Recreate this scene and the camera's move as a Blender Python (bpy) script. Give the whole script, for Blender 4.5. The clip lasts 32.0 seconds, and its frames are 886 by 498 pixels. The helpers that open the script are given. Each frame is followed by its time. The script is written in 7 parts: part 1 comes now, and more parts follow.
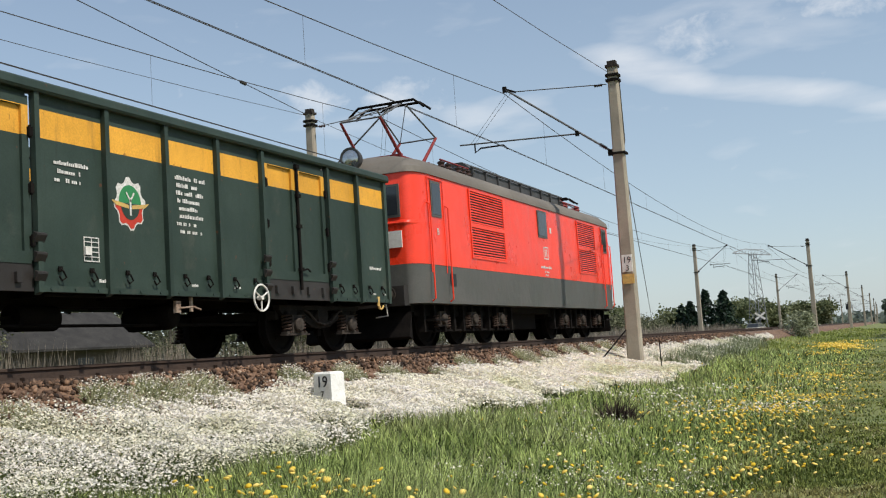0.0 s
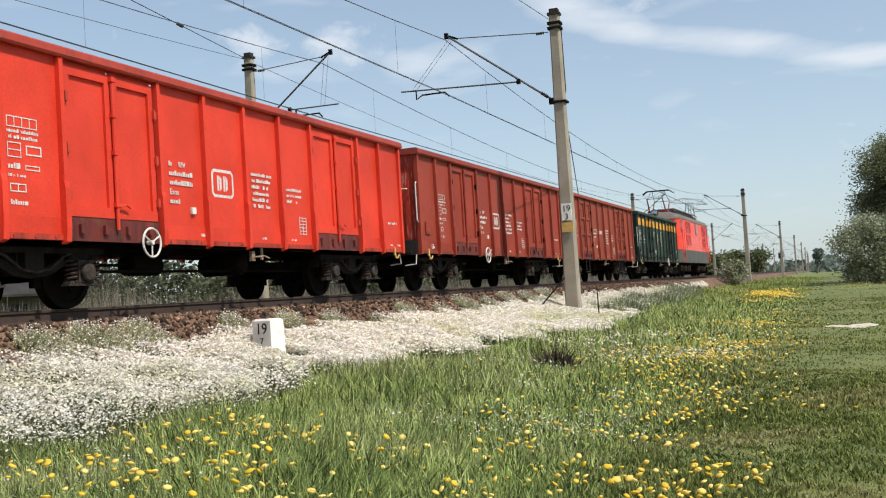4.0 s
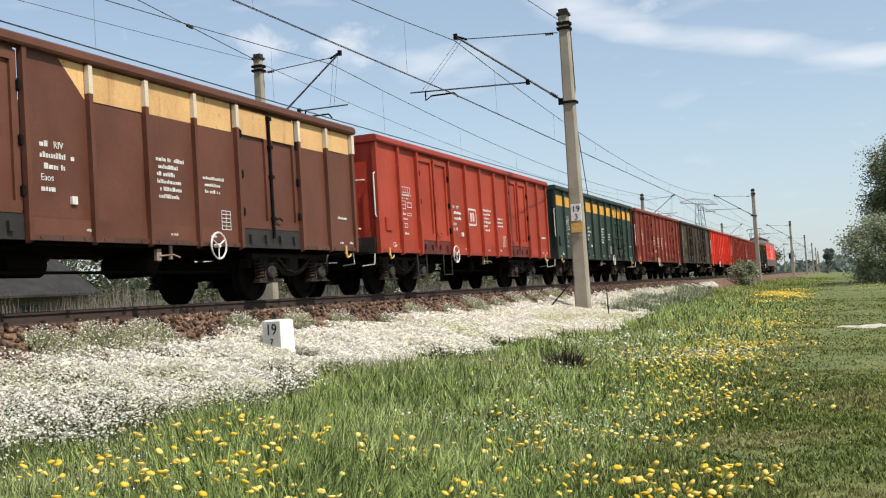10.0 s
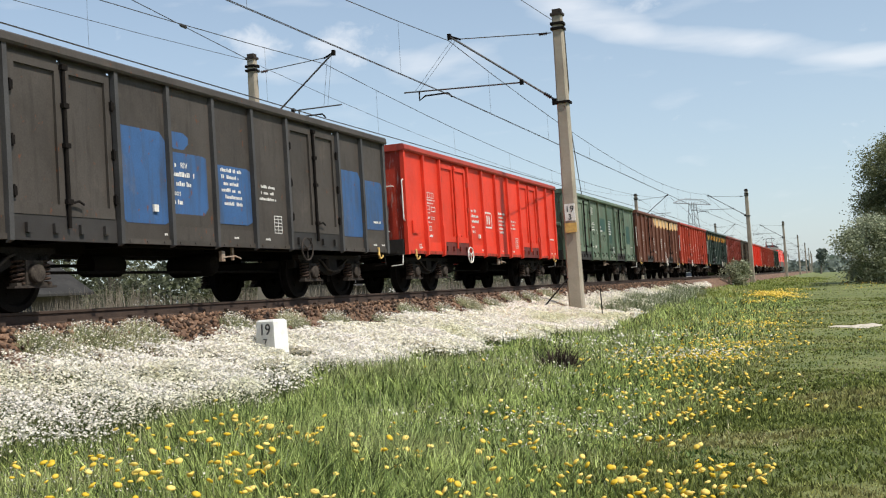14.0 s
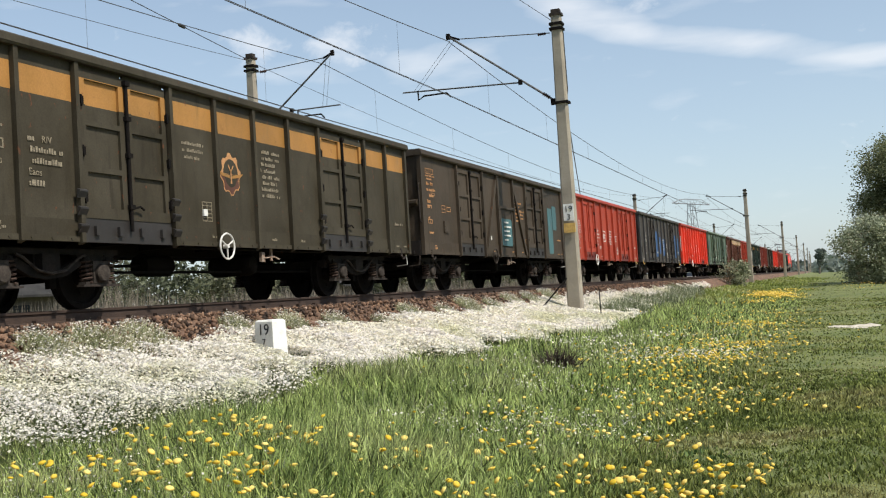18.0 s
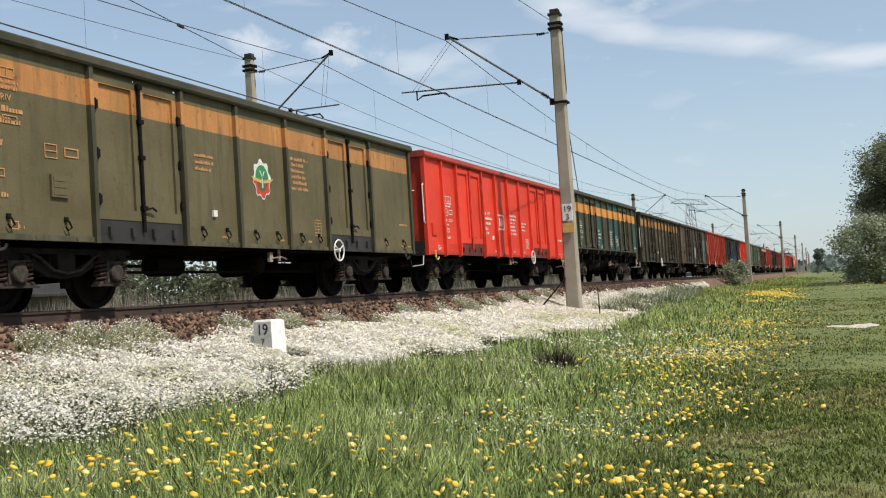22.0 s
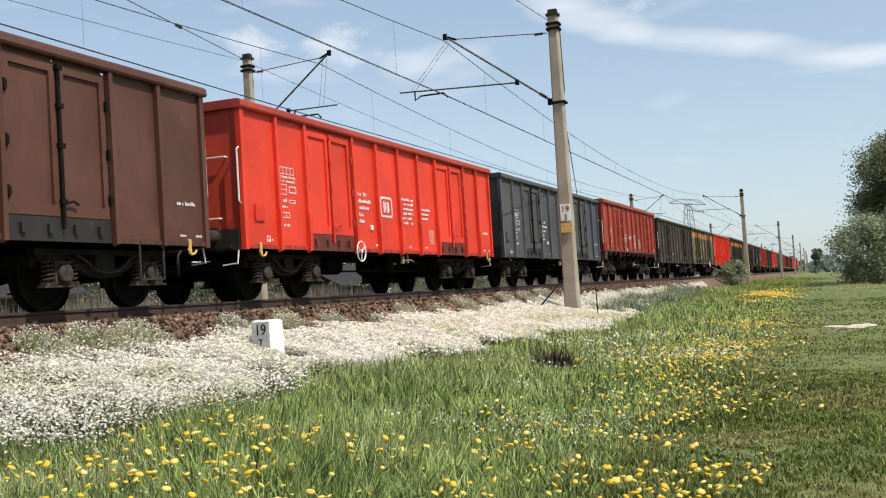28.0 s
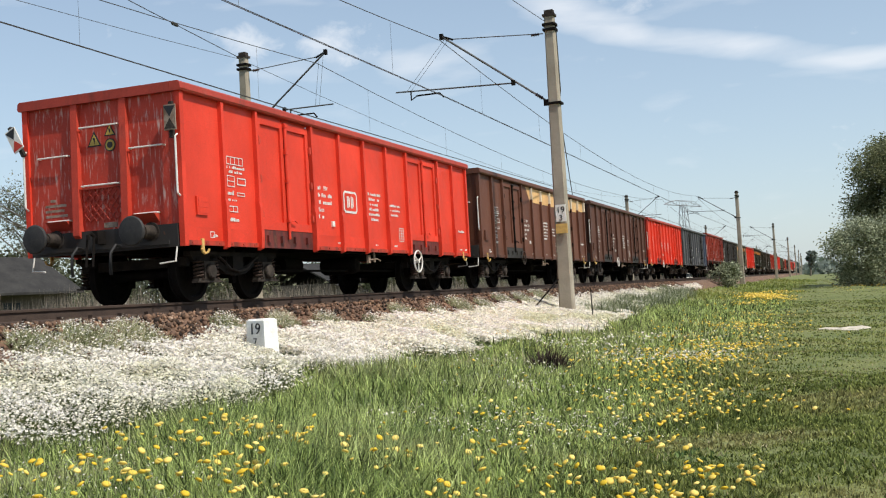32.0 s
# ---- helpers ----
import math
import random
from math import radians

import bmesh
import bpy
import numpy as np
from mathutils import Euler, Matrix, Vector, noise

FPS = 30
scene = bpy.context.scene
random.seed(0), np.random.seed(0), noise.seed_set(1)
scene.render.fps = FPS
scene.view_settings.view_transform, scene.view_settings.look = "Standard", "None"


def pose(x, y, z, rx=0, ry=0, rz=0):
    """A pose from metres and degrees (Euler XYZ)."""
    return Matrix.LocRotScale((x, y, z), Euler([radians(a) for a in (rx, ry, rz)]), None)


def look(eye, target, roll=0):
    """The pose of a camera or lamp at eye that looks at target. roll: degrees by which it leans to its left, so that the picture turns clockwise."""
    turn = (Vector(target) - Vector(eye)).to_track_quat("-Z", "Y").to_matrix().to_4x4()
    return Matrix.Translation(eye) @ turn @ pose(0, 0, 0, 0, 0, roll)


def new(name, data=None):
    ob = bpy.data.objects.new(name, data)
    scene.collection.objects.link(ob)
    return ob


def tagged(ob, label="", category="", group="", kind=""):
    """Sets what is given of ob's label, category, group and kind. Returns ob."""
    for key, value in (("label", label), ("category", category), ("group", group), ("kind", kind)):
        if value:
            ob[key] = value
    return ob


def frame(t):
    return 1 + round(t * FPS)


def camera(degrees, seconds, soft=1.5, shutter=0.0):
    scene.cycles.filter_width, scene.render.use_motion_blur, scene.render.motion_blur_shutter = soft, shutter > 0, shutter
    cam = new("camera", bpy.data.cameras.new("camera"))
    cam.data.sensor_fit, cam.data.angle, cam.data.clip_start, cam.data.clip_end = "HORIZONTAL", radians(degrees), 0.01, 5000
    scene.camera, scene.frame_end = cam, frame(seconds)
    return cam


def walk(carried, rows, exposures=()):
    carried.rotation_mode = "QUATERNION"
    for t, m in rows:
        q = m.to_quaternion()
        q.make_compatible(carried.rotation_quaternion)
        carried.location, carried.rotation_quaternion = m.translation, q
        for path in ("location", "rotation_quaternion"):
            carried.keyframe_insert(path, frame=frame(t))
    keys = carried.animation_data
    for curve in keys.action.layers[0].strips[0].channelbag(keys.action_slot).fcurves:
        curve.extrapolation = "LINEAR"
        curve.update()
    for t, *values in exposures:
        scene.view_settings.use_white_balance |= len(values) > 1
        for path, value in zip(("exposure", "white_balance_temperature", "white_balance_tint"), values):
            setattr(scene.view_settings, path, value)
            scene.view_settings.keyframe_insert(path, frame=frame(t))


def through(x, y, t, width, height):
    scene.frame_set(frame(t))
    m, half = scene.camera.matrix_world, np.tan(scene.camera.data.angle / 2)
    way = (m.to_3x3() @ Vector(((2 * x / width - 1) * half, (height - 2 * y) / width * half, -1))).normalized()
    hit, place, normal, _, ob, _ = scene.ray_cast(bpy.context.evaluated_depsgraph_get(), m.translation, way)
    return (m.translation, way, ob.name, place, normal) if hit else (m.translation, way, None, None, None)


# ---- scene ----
EYE = (10.348, 0.0, -0.107)


def aim(yaw, pitch, roll):
    """The camera turned yaw degrees to the left of the track, tilted up by pitch."""
    a, b = radians(yaw), radians(pitch)
    way = Vector((-math.sin(a) * math.cos(b), math.cos(a) * math.cos(b), math.sin(b)))
    return look(EYE, Vector(EYE) + way * 10, roll)


cam = camera(45.7, 32.0, soft=1.15)
walk(cam, [(t, aim(*turn)) for t, *turn in (
    (0, 23.634, 5.463, -3.720),
    (0.5, 21.833, 4.812, -3.790),
    (1, 20.286, 3.734, -3.826),
    (1.5, 19.342, 3.008, -3.699),
    (2, 19.030, 2.627, -3.803),
    (2.5, 19.331, 2.426, -3.755),
    (3, 19.732, 2.392, -3.761),
    (3.5, 20.152, 2.395, -3.679),
    (5.5, 21.504, 2.475, -3.555),
    (6, 21.584, 2.499, -3.577),
    (7, 21.530, 2.494, -3.563),
    (8, 21.400, 2.491, -3.597),
    (9, 21.240, 2.480, -3.616),
    (10, 21.086, 2.471, -3.635),
    (11, 20.946, 2.461, -3.630),
    (12, 20.825, 2.455, -3.655),
    (13, 20.799, 2.451, -3.622),
    (14.5, 20.723, 2.449, -3.661),
    (16.5, 20.663, 2.443, -3.635),
    (18, 20.682, 2.450, -3.644),
    (20, 20.659, 2.446, -3.647),
    (21.5, 20.646, 2.446, -3.658),
    (22.5, 20.572, 2.437, -3.633),
    (23.5, 20.529, 2.434, -3.637),
    (25.5, 20.513, 2.444, -3.674),
    (27.5, 20.513, 2.444, -3.674),
    (29, 20.517, 2.446, -3.661),
    (30.5, 20.520, 2.448, -3.658),
    (31.5, 20.520, 2.448, -3.658),
    (32, 20.251, 2.425, -3.339),
)], exposures=((0, 0.03), (1, 0.08), (2, 0.12), (3.5, 0.15), (6, 0.2), (20, 0.2), (21, 0.11), (22, 0.11), (23, 0.16), (24, 0.22), (28, 0.22), (30, 0.15), (32, 0.2)))

# ---- light ----
SUN_AZ, SUN_EL = radians(-15), radians(52)      # the sun stands to the right of the line, a little behind the camera
to_sun = Vector((math.cos(SUN_AZ) * math.cos(SUN_EL), math.sin(SUN_AZ) * math.cos(SUN_EL), math.sin(SUN_EL)))
sun = new("sun", bpy.data.lights.new("sun", "SUN"))
sun.data.energy, sun.data.angle, sun.data.color = 4.2, radians(0.53), (1.0, 0.95, 0.87)
sun.matrix_world = look((0, 0, 50), Vector((0, 0, 50)) - to_sun)

world = bpy.data.worlds.new("sky")
scene.world = world
world.use_nodes = True
wt = world.node_tree
wt.nodes.clear()


def node(tree, kind, ins=None, **props):
    n = tree.nodes.new(kind)
    for k, v in props.items():
        setattr(n, k, v)
    for k, v in (ins or {}).items():
        if isinstance(v, bpy.types.NodeSocket):
            tree.links.new(v, n.inputs[k])
        else:
            n.inputs[k].default_value = v
    return n


sky = node(wt, "ShaderNodeTexSky", sky_type="NISHITA", sun_disc=False, sun_elevation=SUN_EL,
           sun_rotation=math.pi / 2 - SUN_AZ, altitude=100, air_density=1.0, dust_density=0.8, ozone_density=0.6)
geo = node(wt, "ShaderNodeTexCoord")
sep = node(wt, "ShaderNodeSeparateXYZ", {0: geo.outputs["Generated"]})


def wmath(op, a, b=0.0, clamp=False):
    return node(wt, "ShaderNodeMath", {0: a, 1: b}, operation=op, use_clamp=clamp).outputs[0]


# clouds: small cumulus puffs over the far mast, a long thin veil to the right of the line, loose wisps above it
az = wmath("ARCTAN2", sep.outputs[0], sep.outputs[1])
el = wmath("ARCSINE", sep.outputs[2])
flat = node(wt, "ShaderNodeCombineXYZ", {0: az, 1: wmath("MULTIPLY", el, 1.35), 2: 0.7})
puff = node(wt, "ShaderNodeTexNoise", {"Vector": flat.outputs[0], "Scale": 34.0, "Detail": 9.0, "Roughness": 0.6, "Distortion": 0.25})
long_ = node(wt, "ShaderNodeCombineXYZ", {0: wmath("MULTIPLY", az, 0.55), 1: wmath("MULTIPLY", el, 1.9), 2: 2.3})
veil = node(wt, "ShaderNodeTexNoise", {"Vector": long_.outputs[0], "Scale": 20.0, "Detail": 6.0, "Roughness": 0.5, "Distortion": 0.3})


def bank(a0, e0, slope, wide, high):
    """How near a direction lies to the middle of a cloud bank."""
    da = wmath("SUBTRACT", az, radians(a0))
    de = wmath("SUBTRACT", wmath("SUBTRACT", el, radians(e0)), wmath("MULTIPLY", da, slope))
    q = wmath("ADD", wmath("POWER", wmath("ABSOLUTE", wmath("DIVIDE", da, radians(wide))), 2.0), wmath("POWER", wmath("ABSOLUTE", wmath("DIVIDE", de, radians(high))), 2.0))
    return wmath("SUBTRACT", 1.0, q, True)


def mass(noise_, banks, lo, hi, top):
    """Cloud cover where the noise is thick inside any of the banks."""
    total = noise_
    for b, k in banks:
        total = wmath("ADD", total, wmath("MULTIPLY", bank(*b), k))
    return node(wt, "ShaderNodeMapRange", {0: total, 1: lo, 2: hi, 3: 0.0, 4: top}).outputs[0]


puffs = mass(puff.outputs[0], (((-30.3, 14.0, 0, 2.3, 1.5), 0.34), ((-25.2, 13.7, 0, 2.6, 1.5), 0.34), ((-27.5, 13.2, 0, 4.8, 0.9), 0.16), ((-9.2, 15.6, 0.05, 3.2, 1.8), 0.3), ((-2.0, 16.4, 0.1, 5, 1.6), 0.3)), 0.66, 0.95, 0.5)
veils = mass(veil.outputs[0], (((-20.0, 12.2, 0, 3.6, 1.7), 0.34), ((-12.2, 14.2, -0.28, 4.2, 1.3), 0.52), ((-4.0, 11.9, -0.2, 9.5, 0.95), 0.5), ((6, 10.8, 0.05, 9, 0.8), 0.44), ((-6, 15.8, 0, 9, 2.2), 0.25),
                              ((-27, 12.6, 0, 7, 1.1), 0.25)), 0.6, 1.15, 0.55)
high = node(wt, "ShaderNodeMapRange", {0: wmath("ADD", veil.outputs[0], node(wt, "ShaderNodeMapRange", {0: el, 1: radians(17), 2: radians(26), 4: 0.1}).outputs[0]), 1: 0.57, 2: 0.85, 4: 0.4})
above = node(wt, "ShaderNodeMapRange", {0: el, 1: radians(17), 2: radians(20)})
cover = wmath("MAXIMUM", wmath("MAXIMUM", puffs, veils), wmath("MULTIPLY", high.outputs[0], above.outputs[0]))
haze = node(wt, "ShaderNodeMapRange", {0: el, 1: radians(-2), 2: radians(24), 3: 0.62, 4: 0.22})
hazy = node(wt, "ShaderNodeMix", {0: haze.outputs[0], 6: sky.outputs[0], 7: (4.3, 5.25, 6.05, 1)}, data_type="RGBA")
white = node(wt, "ShaderNodeMix", {0: cover, 6: hazy.outputs[2], 7: (7.4, 7.5, 7.7, 1)}, data_type="RGBA")
bg = node(wt, "ShaderNodeBackground", {0: white.outputs[2], 1: 0.12})
node(wt, "ShaderNodeOutputWorld", {0: bg.outputs[0]})

# ---- materials ----


def material(name, c1, c2=None, scale=3.0, rough=0.7, metal=0.0, bump=0.15, fine=40.0, grain=0.12,
             c3=None, stain=0.5, stain_scale=(1.0, 1.0, 1.0), island=0.0, spec=0.4, shift=True, stain_size=2.0, world_space=False):
    """Paint, stone, rust or soil: two colours in large soft patches, a fine grain, and stains of a third colour."""
    m = bpy.data.materials.new(name)
    m.use_nodes = True
    t = m.node_tree
    t.nodes.clear()
    rgb = lambda c: (*c, 1)
    tc = node(t, "ShaderNodeTexCoord")
    at = node(t, "ShaderNodeNewGeometry").outputs["Position"] if world_space else tc.outputs["Object"]
    if shift:
        info = node(t, "ShaderNodeObjectInfo")
        far = node(t, "ShaderNodeMath", {0: info.outputs["Random"], 1: 37.0}, operation="MULTIPLY")
        at = node(t, "ShaderNodeVectorMath", {0: at, 1: far.outputs[0]}, operation="ADD").outputs[0]
    n1 = node(t, "ShaderNodeTexNoise", {"Vector": at, "Scale": scale, "Detail": 5.0, "Roughness": 0.6})
    n2 = node(t, "ShaderNodeTexNoise", {"Vector": at, "Scale": fine, "Detail": 3.0})
    r1 = node(t, "ShaderNodeMapRange", {0: n1.outputs[0], 1: 0.35, 2: 0.65})
    col = node(t, "ShaderNodeMix", {0: r1.outputs[0], 6: rgb(c1), 7: rgb(c2 or c1)}, data_type="RGBA").outputs[2]
    if c3:
        mp = node(t, "ShaderNodeMapping", {"Vector": at, "Scale": stain_scale})
        n3 = node(t, "ShaderNodeTexNoise", {"Vector": mp.outputs[0], "Scale": stain_size, "Detail": 7.0, "Roughness": 0.65})
        r3 = node(t, "ShaderNodeMapRange", {0: n3.outputs[0], 1: 0.72 - 0.3 * stain, 2: 0.82 - 0.2 * stain})
        col = node(t, "ShaderNodeMix", {0: r3.outputs[0], 6: col, 7: rgb(c3)}, data_type="RGBA").outputs[2]
    r2 = node(t, "ShaderNodeMapRange", {0: n2.outputs[0], 1: 0.25, 2: 0.75, 3: 1 - grain, 4: 1 + grain})
    val = r2.outputs[0]
    if island:
        isl = node(t, "ShaderNodeNewGeometry").outputs["Random Per Island"]
        val = node(t, "ShaderNodeMath", {0: val, 1: node(t, "ShaderNodeMapRange", {0: isl, 3: 1 - island, 4: 1 + island}).outputs[0]}, operation="MULTIPLY").outputs[0]
    col = node(t, "ShaderNodeMix", {0: 1.0, 6: col, 7: val}, data_type="RGBA", blend_type="MULTIPLY").outputs[2]
    b = node(t, "ShaderNodeBsdfPrincipled", {"Base Color": col, "Metallic": metal, "Specular IOR Level": spec})
    rr = node(t, "ShaderNodeMapRange", {0: n1.outputs[0], 1: 0.3, 2: 0.7, 3: max(rough - 0.1, 0.03), 4: min(rough + 0.1, 1)})
    t.links.new(rr.outputs[0], b.inputs["Roughness"])
    if bump:
        bp = node(t, "ShaderNodeBump", {"Strength": bump, "Distance": 0.02, "Height": n2.outputs[0]})
        t.links.new(bp.outputs[0], b.inputs["Normal"])
    node(t, "ShaderNodeOutputMaterial", {0: b.outputs[0]})
    return m


def leafy(name, c1, c2, scale=0.6, through=0.35, rough=0.6, island=0.35, c3=None, patch=0.35, spec=0.25):
    """Blades and leaves: colour varies by patch and by leaf, and light passes through."""
    m = bpy.data.materials.new(name)
    m.use_nodes = True
    t = m.node_tree
    t.nodes.clear()
    g = node(t, "ShaderNodeNewGeometry")
    n1 = node(t, "ShaderNodeTexNoise", {"Vector": g.outputs["Position"], "Scale": scale, "Detail": 4.0})
    k = node(t, "ShaderNodeMath", {0: n1.outputs[0], 1: node(t, "ShaderNodeMapRange", {0: g.outputs["Random Per Island"], 3: -0.3, 4: 0.3}).outputs[0]}, operation="ADD")
    r = node(t, "ShaderNodeMapRange", {0: k.outputs[0], 1: 0.3, 2: 0.75})
    col = node(t, "ShaderNodeMix", {0: r.outputs[0], 6: (*c1, 1), 7: (*c2, 1)}, data_type="RGBA").outputs[2]
    if c3:
        n3 = node(t, "ShaderNodeTexNoise", {"Vector": g.outputs["Position"], "Scale": patch, "Detail": 3.0})
        r3 = node(t, "ShaderNodeMapRange", {0: n3.outputs[0], 1: 0.5, 2: 0.68, 4: 0.8})
        col = node(t, "ShaderNodeMix", {0: r3.outputs[0], 6: col, 7: (*c3, 1)}, data_type="RGBA").outputs[2]
    v = node(t, "ShaderNodeMapRange", {0: g.outputs["Random Per Island"], 3: 1 - island, 4: 1 + island})
    col = node(t, "ShaderNodeMix", {0: 1.0, 6: col, 7: v.outputs[0]}, data_type="RGBA", blend_type="MULTIPLY").outputs[2]
    b = node(t, "ShaderNodeBsdfPrincipled", {"Base Color": col, "Roughness": rough, "Specular IOR Level": spec})
    tl = node(t, "ShaderNodeBsdfTranslucent", {"Color": col})
    mx = node(t, "ShaderNodeMixShader", {0: through, 1: b.outputs[0], 2: tl.outputs[0]})
    node(t, "ShaderNodeOutputMaterial", {0: mx.outputs[0]})
    return m


def paint(name, c, dirt=(0.035, 0.028, 0.022), worn=0.35, rough=0.55, c2=None, dust=(0.2, 0.16, 0.12), spec=0.3):
    """Wagon paint on dented sheet: faded patches, coal dust that runs down, rust specks, road dust."""
    m = bpy.data.materials.new(name)
    m.use_nodes = True
    t = m.node_tree
    t.nodes.clear()
    info = node(t, "ShaderNodeObjectInfo").outputs["Random"]
    far = node(t, "ShaderNodeMath", {0: info, 1: 37.0}, operation="MULTIPLY").outputs[0]
    at = node(t, "ShaderNodeVectorMath", {0: node(t, "ShaderNodeTexCoord").outputs["Object"], 1: far}, operation="ADD").outputs[0]

    def field(scale, detail, stretch, lo, hi, top=1.0, rough_=0.62):
        mp = node(t, "ShaderNodeMapping", {"Vector": at, "Scale": stretch}).outputs[0]
        n = node(t, "ShaderNodeTexNoise", {"Vector": mp, "Scale": scale, "Detail": detail, "Roughness": rough_}).outputs[0]
        return n, node(t, "ShaderNodeMapRange", {0: n, 1: lo, 2: hi, 3: 0.0, 4: top}).outputs[0]

    mix = lambda f, p, q: node(t, "ShaderNodeMix", {0: f, 6: p, 7: q}, data_type="RGBA").outputs[2]
    rgb = lambda q: (*q, 1)
    fade = tuple(min(x * 1.12 + 0.012, 1) for x in c)
    deep = c2 or tuple(x * 0.8 + d * 0.2 for x, d in zip(c, dirt))
    big, k = field(0.9, 4.0, (1, 1, 0.8), 0.35, 0.65)
    col = mix(k, rgb(deep), rgb(fade))
    _, k = field(2.4, 7.0, (2.6, 2.6, 0.32), 0.72 - 0.3 * worn, 0.9 - 0.22 * worn, 0.75)
    col = mix(k, col, rgb(dirt))
    _, k = field(1.6, 6.0, (1, 1, 1), 0.6, 0.8, 0.3 * min(worn * 2, 1))
    col = mix(k, col, rgb(dust))
    _, k = field(9.0, 8.0, (1, 1, 0.7), 0.7 - 0.1 * worn, 0.75 - 0.1 * worn, 0.8)
    col = mix(k, col, rgb((0.13, 0.05, 0.025)))
    _, k = field(5.5, 9.0, (1.3, 1.3, 0.8), 0.55, 0.72, 0.2 + 0.5 * worn, 0.7)
    col = mix(k, col, rgb(tuple(0.55 * p + 0.3 * q for p, q in zip(c, dirt))))
    fine, k = field(45.0, 3.0, (1, 1, 1), 0.2, 0.8)
    tone = node(t, "ShaderNodeMath", {0: node(t, "ShaderNodeMapRange", {0: k, 3: 0.82, 4: 1.18}).outputs[0], 1: node(t, "ShaderNodeMapRange", {0: info, 3: 0.93, 4: 1.07}).outputs[0]}, operation="MULTIPLY").outputs[0]
    col = node(t, "ShaderNodeMix", {0: 1.0, 6: col, 7: tone}, data_type="RGBA", blend_type="MULTIPLY").outputs[2]
    bsdf = node(t, "ShaderNodeBsdfPrincipled", {"Base Color": col, "Specular IOR Level": spec})
    t.links.new(node(t, "ShaderNodeMapRange", {0: big, 1: 0.3, 2: 0.7, 3: rough - 0.1, 4: rough + 0.12}).outputs[0], bsdf.inputs["Roughness"])
    dent, _ = field(1.7, 2.0, (1, 1, 1), 0, 1)
    b1 = node(t, "ShaderNodeBump", {"Strength": 0.55, "Distance": 0.035, "Height": dent})
    b2 = node(t, "ShaderNodeBump", {"Strength": 0.08, "Distance": 0.01, "Height": fine, "Normal": b1.outputs[0]})
    t.links.new(b2.outputs[0], bsdf.inputs["Normal"])
    node(t, "ShaderNodeOutputMaterial", {0: bsdf.outputs[0]})
    return m


M = {}
M["steel_dark"] = material("sooty_steel", (0.007, 0.006, 0.0055), (0.014, 0.0115, 0.01), 5, 0.9, 0.0, 0.2, 50, 0.25, spec=0.08)
M["steel_mid"] = material("dusty_cast_steel", (0.022, 0.018, 0.016), (0.06, 0.048, 0.039), 9, 0.85, 0.0, 0.25, 60, 0.3, spec=0.15)
M["axle_dust"] = material("dust_caked_casting", (0.032, 0.026, 0.022), (0.07, 0.058, 0.048), 11, 0.9, 0.0, 0.3, 60, 0.3, (0.018, 0.015, 0.013), 0.5, spec=0.1)
M["spring_rust"] = material("rusty_dusty_spring", (0.042, 0.026, 0.02), (0.08, 0.055, 0.043), 12, 0.9, 0.0, 0.2, 60, 0.2, spec=0.12)
M["buffer_face"] = material("greased_grey_steel", (0.02, 0.019, 0.018), (0.045, 0.042, 0.04), 7, 0.6, 0.2, 0.15, 50, 0.2)
M["rubber"] = material("black_hose", (0.008, 0.008, 0.008), None, 8, 0.6, 0, 0.1)
M["white_rail"] = material("dirty_white_paint", (0.75, 0.73, 0.68), (0.6, 0.56, 0.5), 6, 0.5, 0, 0.1, 50, 0.1, (0.25, 0.2, 0.15), 0.3)
M["white_text"] = material("white_lettering", (0.72, 0.7, 0.66), (0.5, 0.47, 0.43), 25, 0.6, 0, 0, 90, 0.2)
M["orange_text"] = material("ochre_lettering", (0.55, 0.27, 0.1), (0.35, 0.18, 0.08), 25, 0.6, 0, 0, 90, 0.25)
M["faded_text"] = material("faded_dusty_lettering", (0.3, 0.25, 0.17), (0.14, 0.115, 0.08), 25, 0.7, 0, 0, 90, 0.3)
M["rust_white"] = material("rust_stained_white", (0.34, 0.27, 0.21), (0.18, 0.11, 0.07), 9, 0.7, 0, 0.1, 50, 0.2)
M["lens"] = material("clear_lamp_lens", (0.6, 0.62, 0.62), (0.35, 0.36, 0.37), 6, 0.12, 0.85, 0.3, 12)
M["yellow"] = material("yellow_hook_paint", (0.65, 0.42, 0.12), (0.45, 0.28, 0.09), 9, 0.55, 0, 0.1)
M["rail"] = material("rusty_rail", (0.042, 0.027, 0.02), (0.07, 0.046, 0.034), 7, 0.8, 0.2, 0.25, 60, 0.2)
M["railhead"] = material("worn_rail_head", (0.2, 0.16, 0.14), (0.14, 0.11, 0.09), 4, 0.45, 0.7, 0.05)
M["sleeper"] = material("weathered_concrete_sleeper", (0.13, 0.095, 0.075), (0.2, 0.155, 0.125), 4, 0.9, 0, 0.4, 40, 0.2)
M["ballast"] = material("rusty_ballast", (0.06, 0.033, 0.021), (0.18, 0.106, 0.064), 3, 0.9, 0, 0.3, 30, 0.25, (0.42, 0.33, 0.25), 0.44, island=0.9, stain_size=9)
M["concrete"] = material("grey_concrete", (0.27, 0.235, 0.18), (0.36, 0.315, 0.245), 1.5, 0.9, 0, 0.35, 45, 0.15, (0.19, 0.155, 0.11), 0.42, (3, 3, 0.5))
M["galv"] = material("weathered_galvanised_steel", (0.1, 0.1, 0.1), (0.16, 0.155, 0.15), 8, 0.55, 0.4, 0.1)
M["wire"] = material("tarnished_copper_wire", (0.07, 0.065, 0.06), None, 8, 0.6, 0.4, 0)
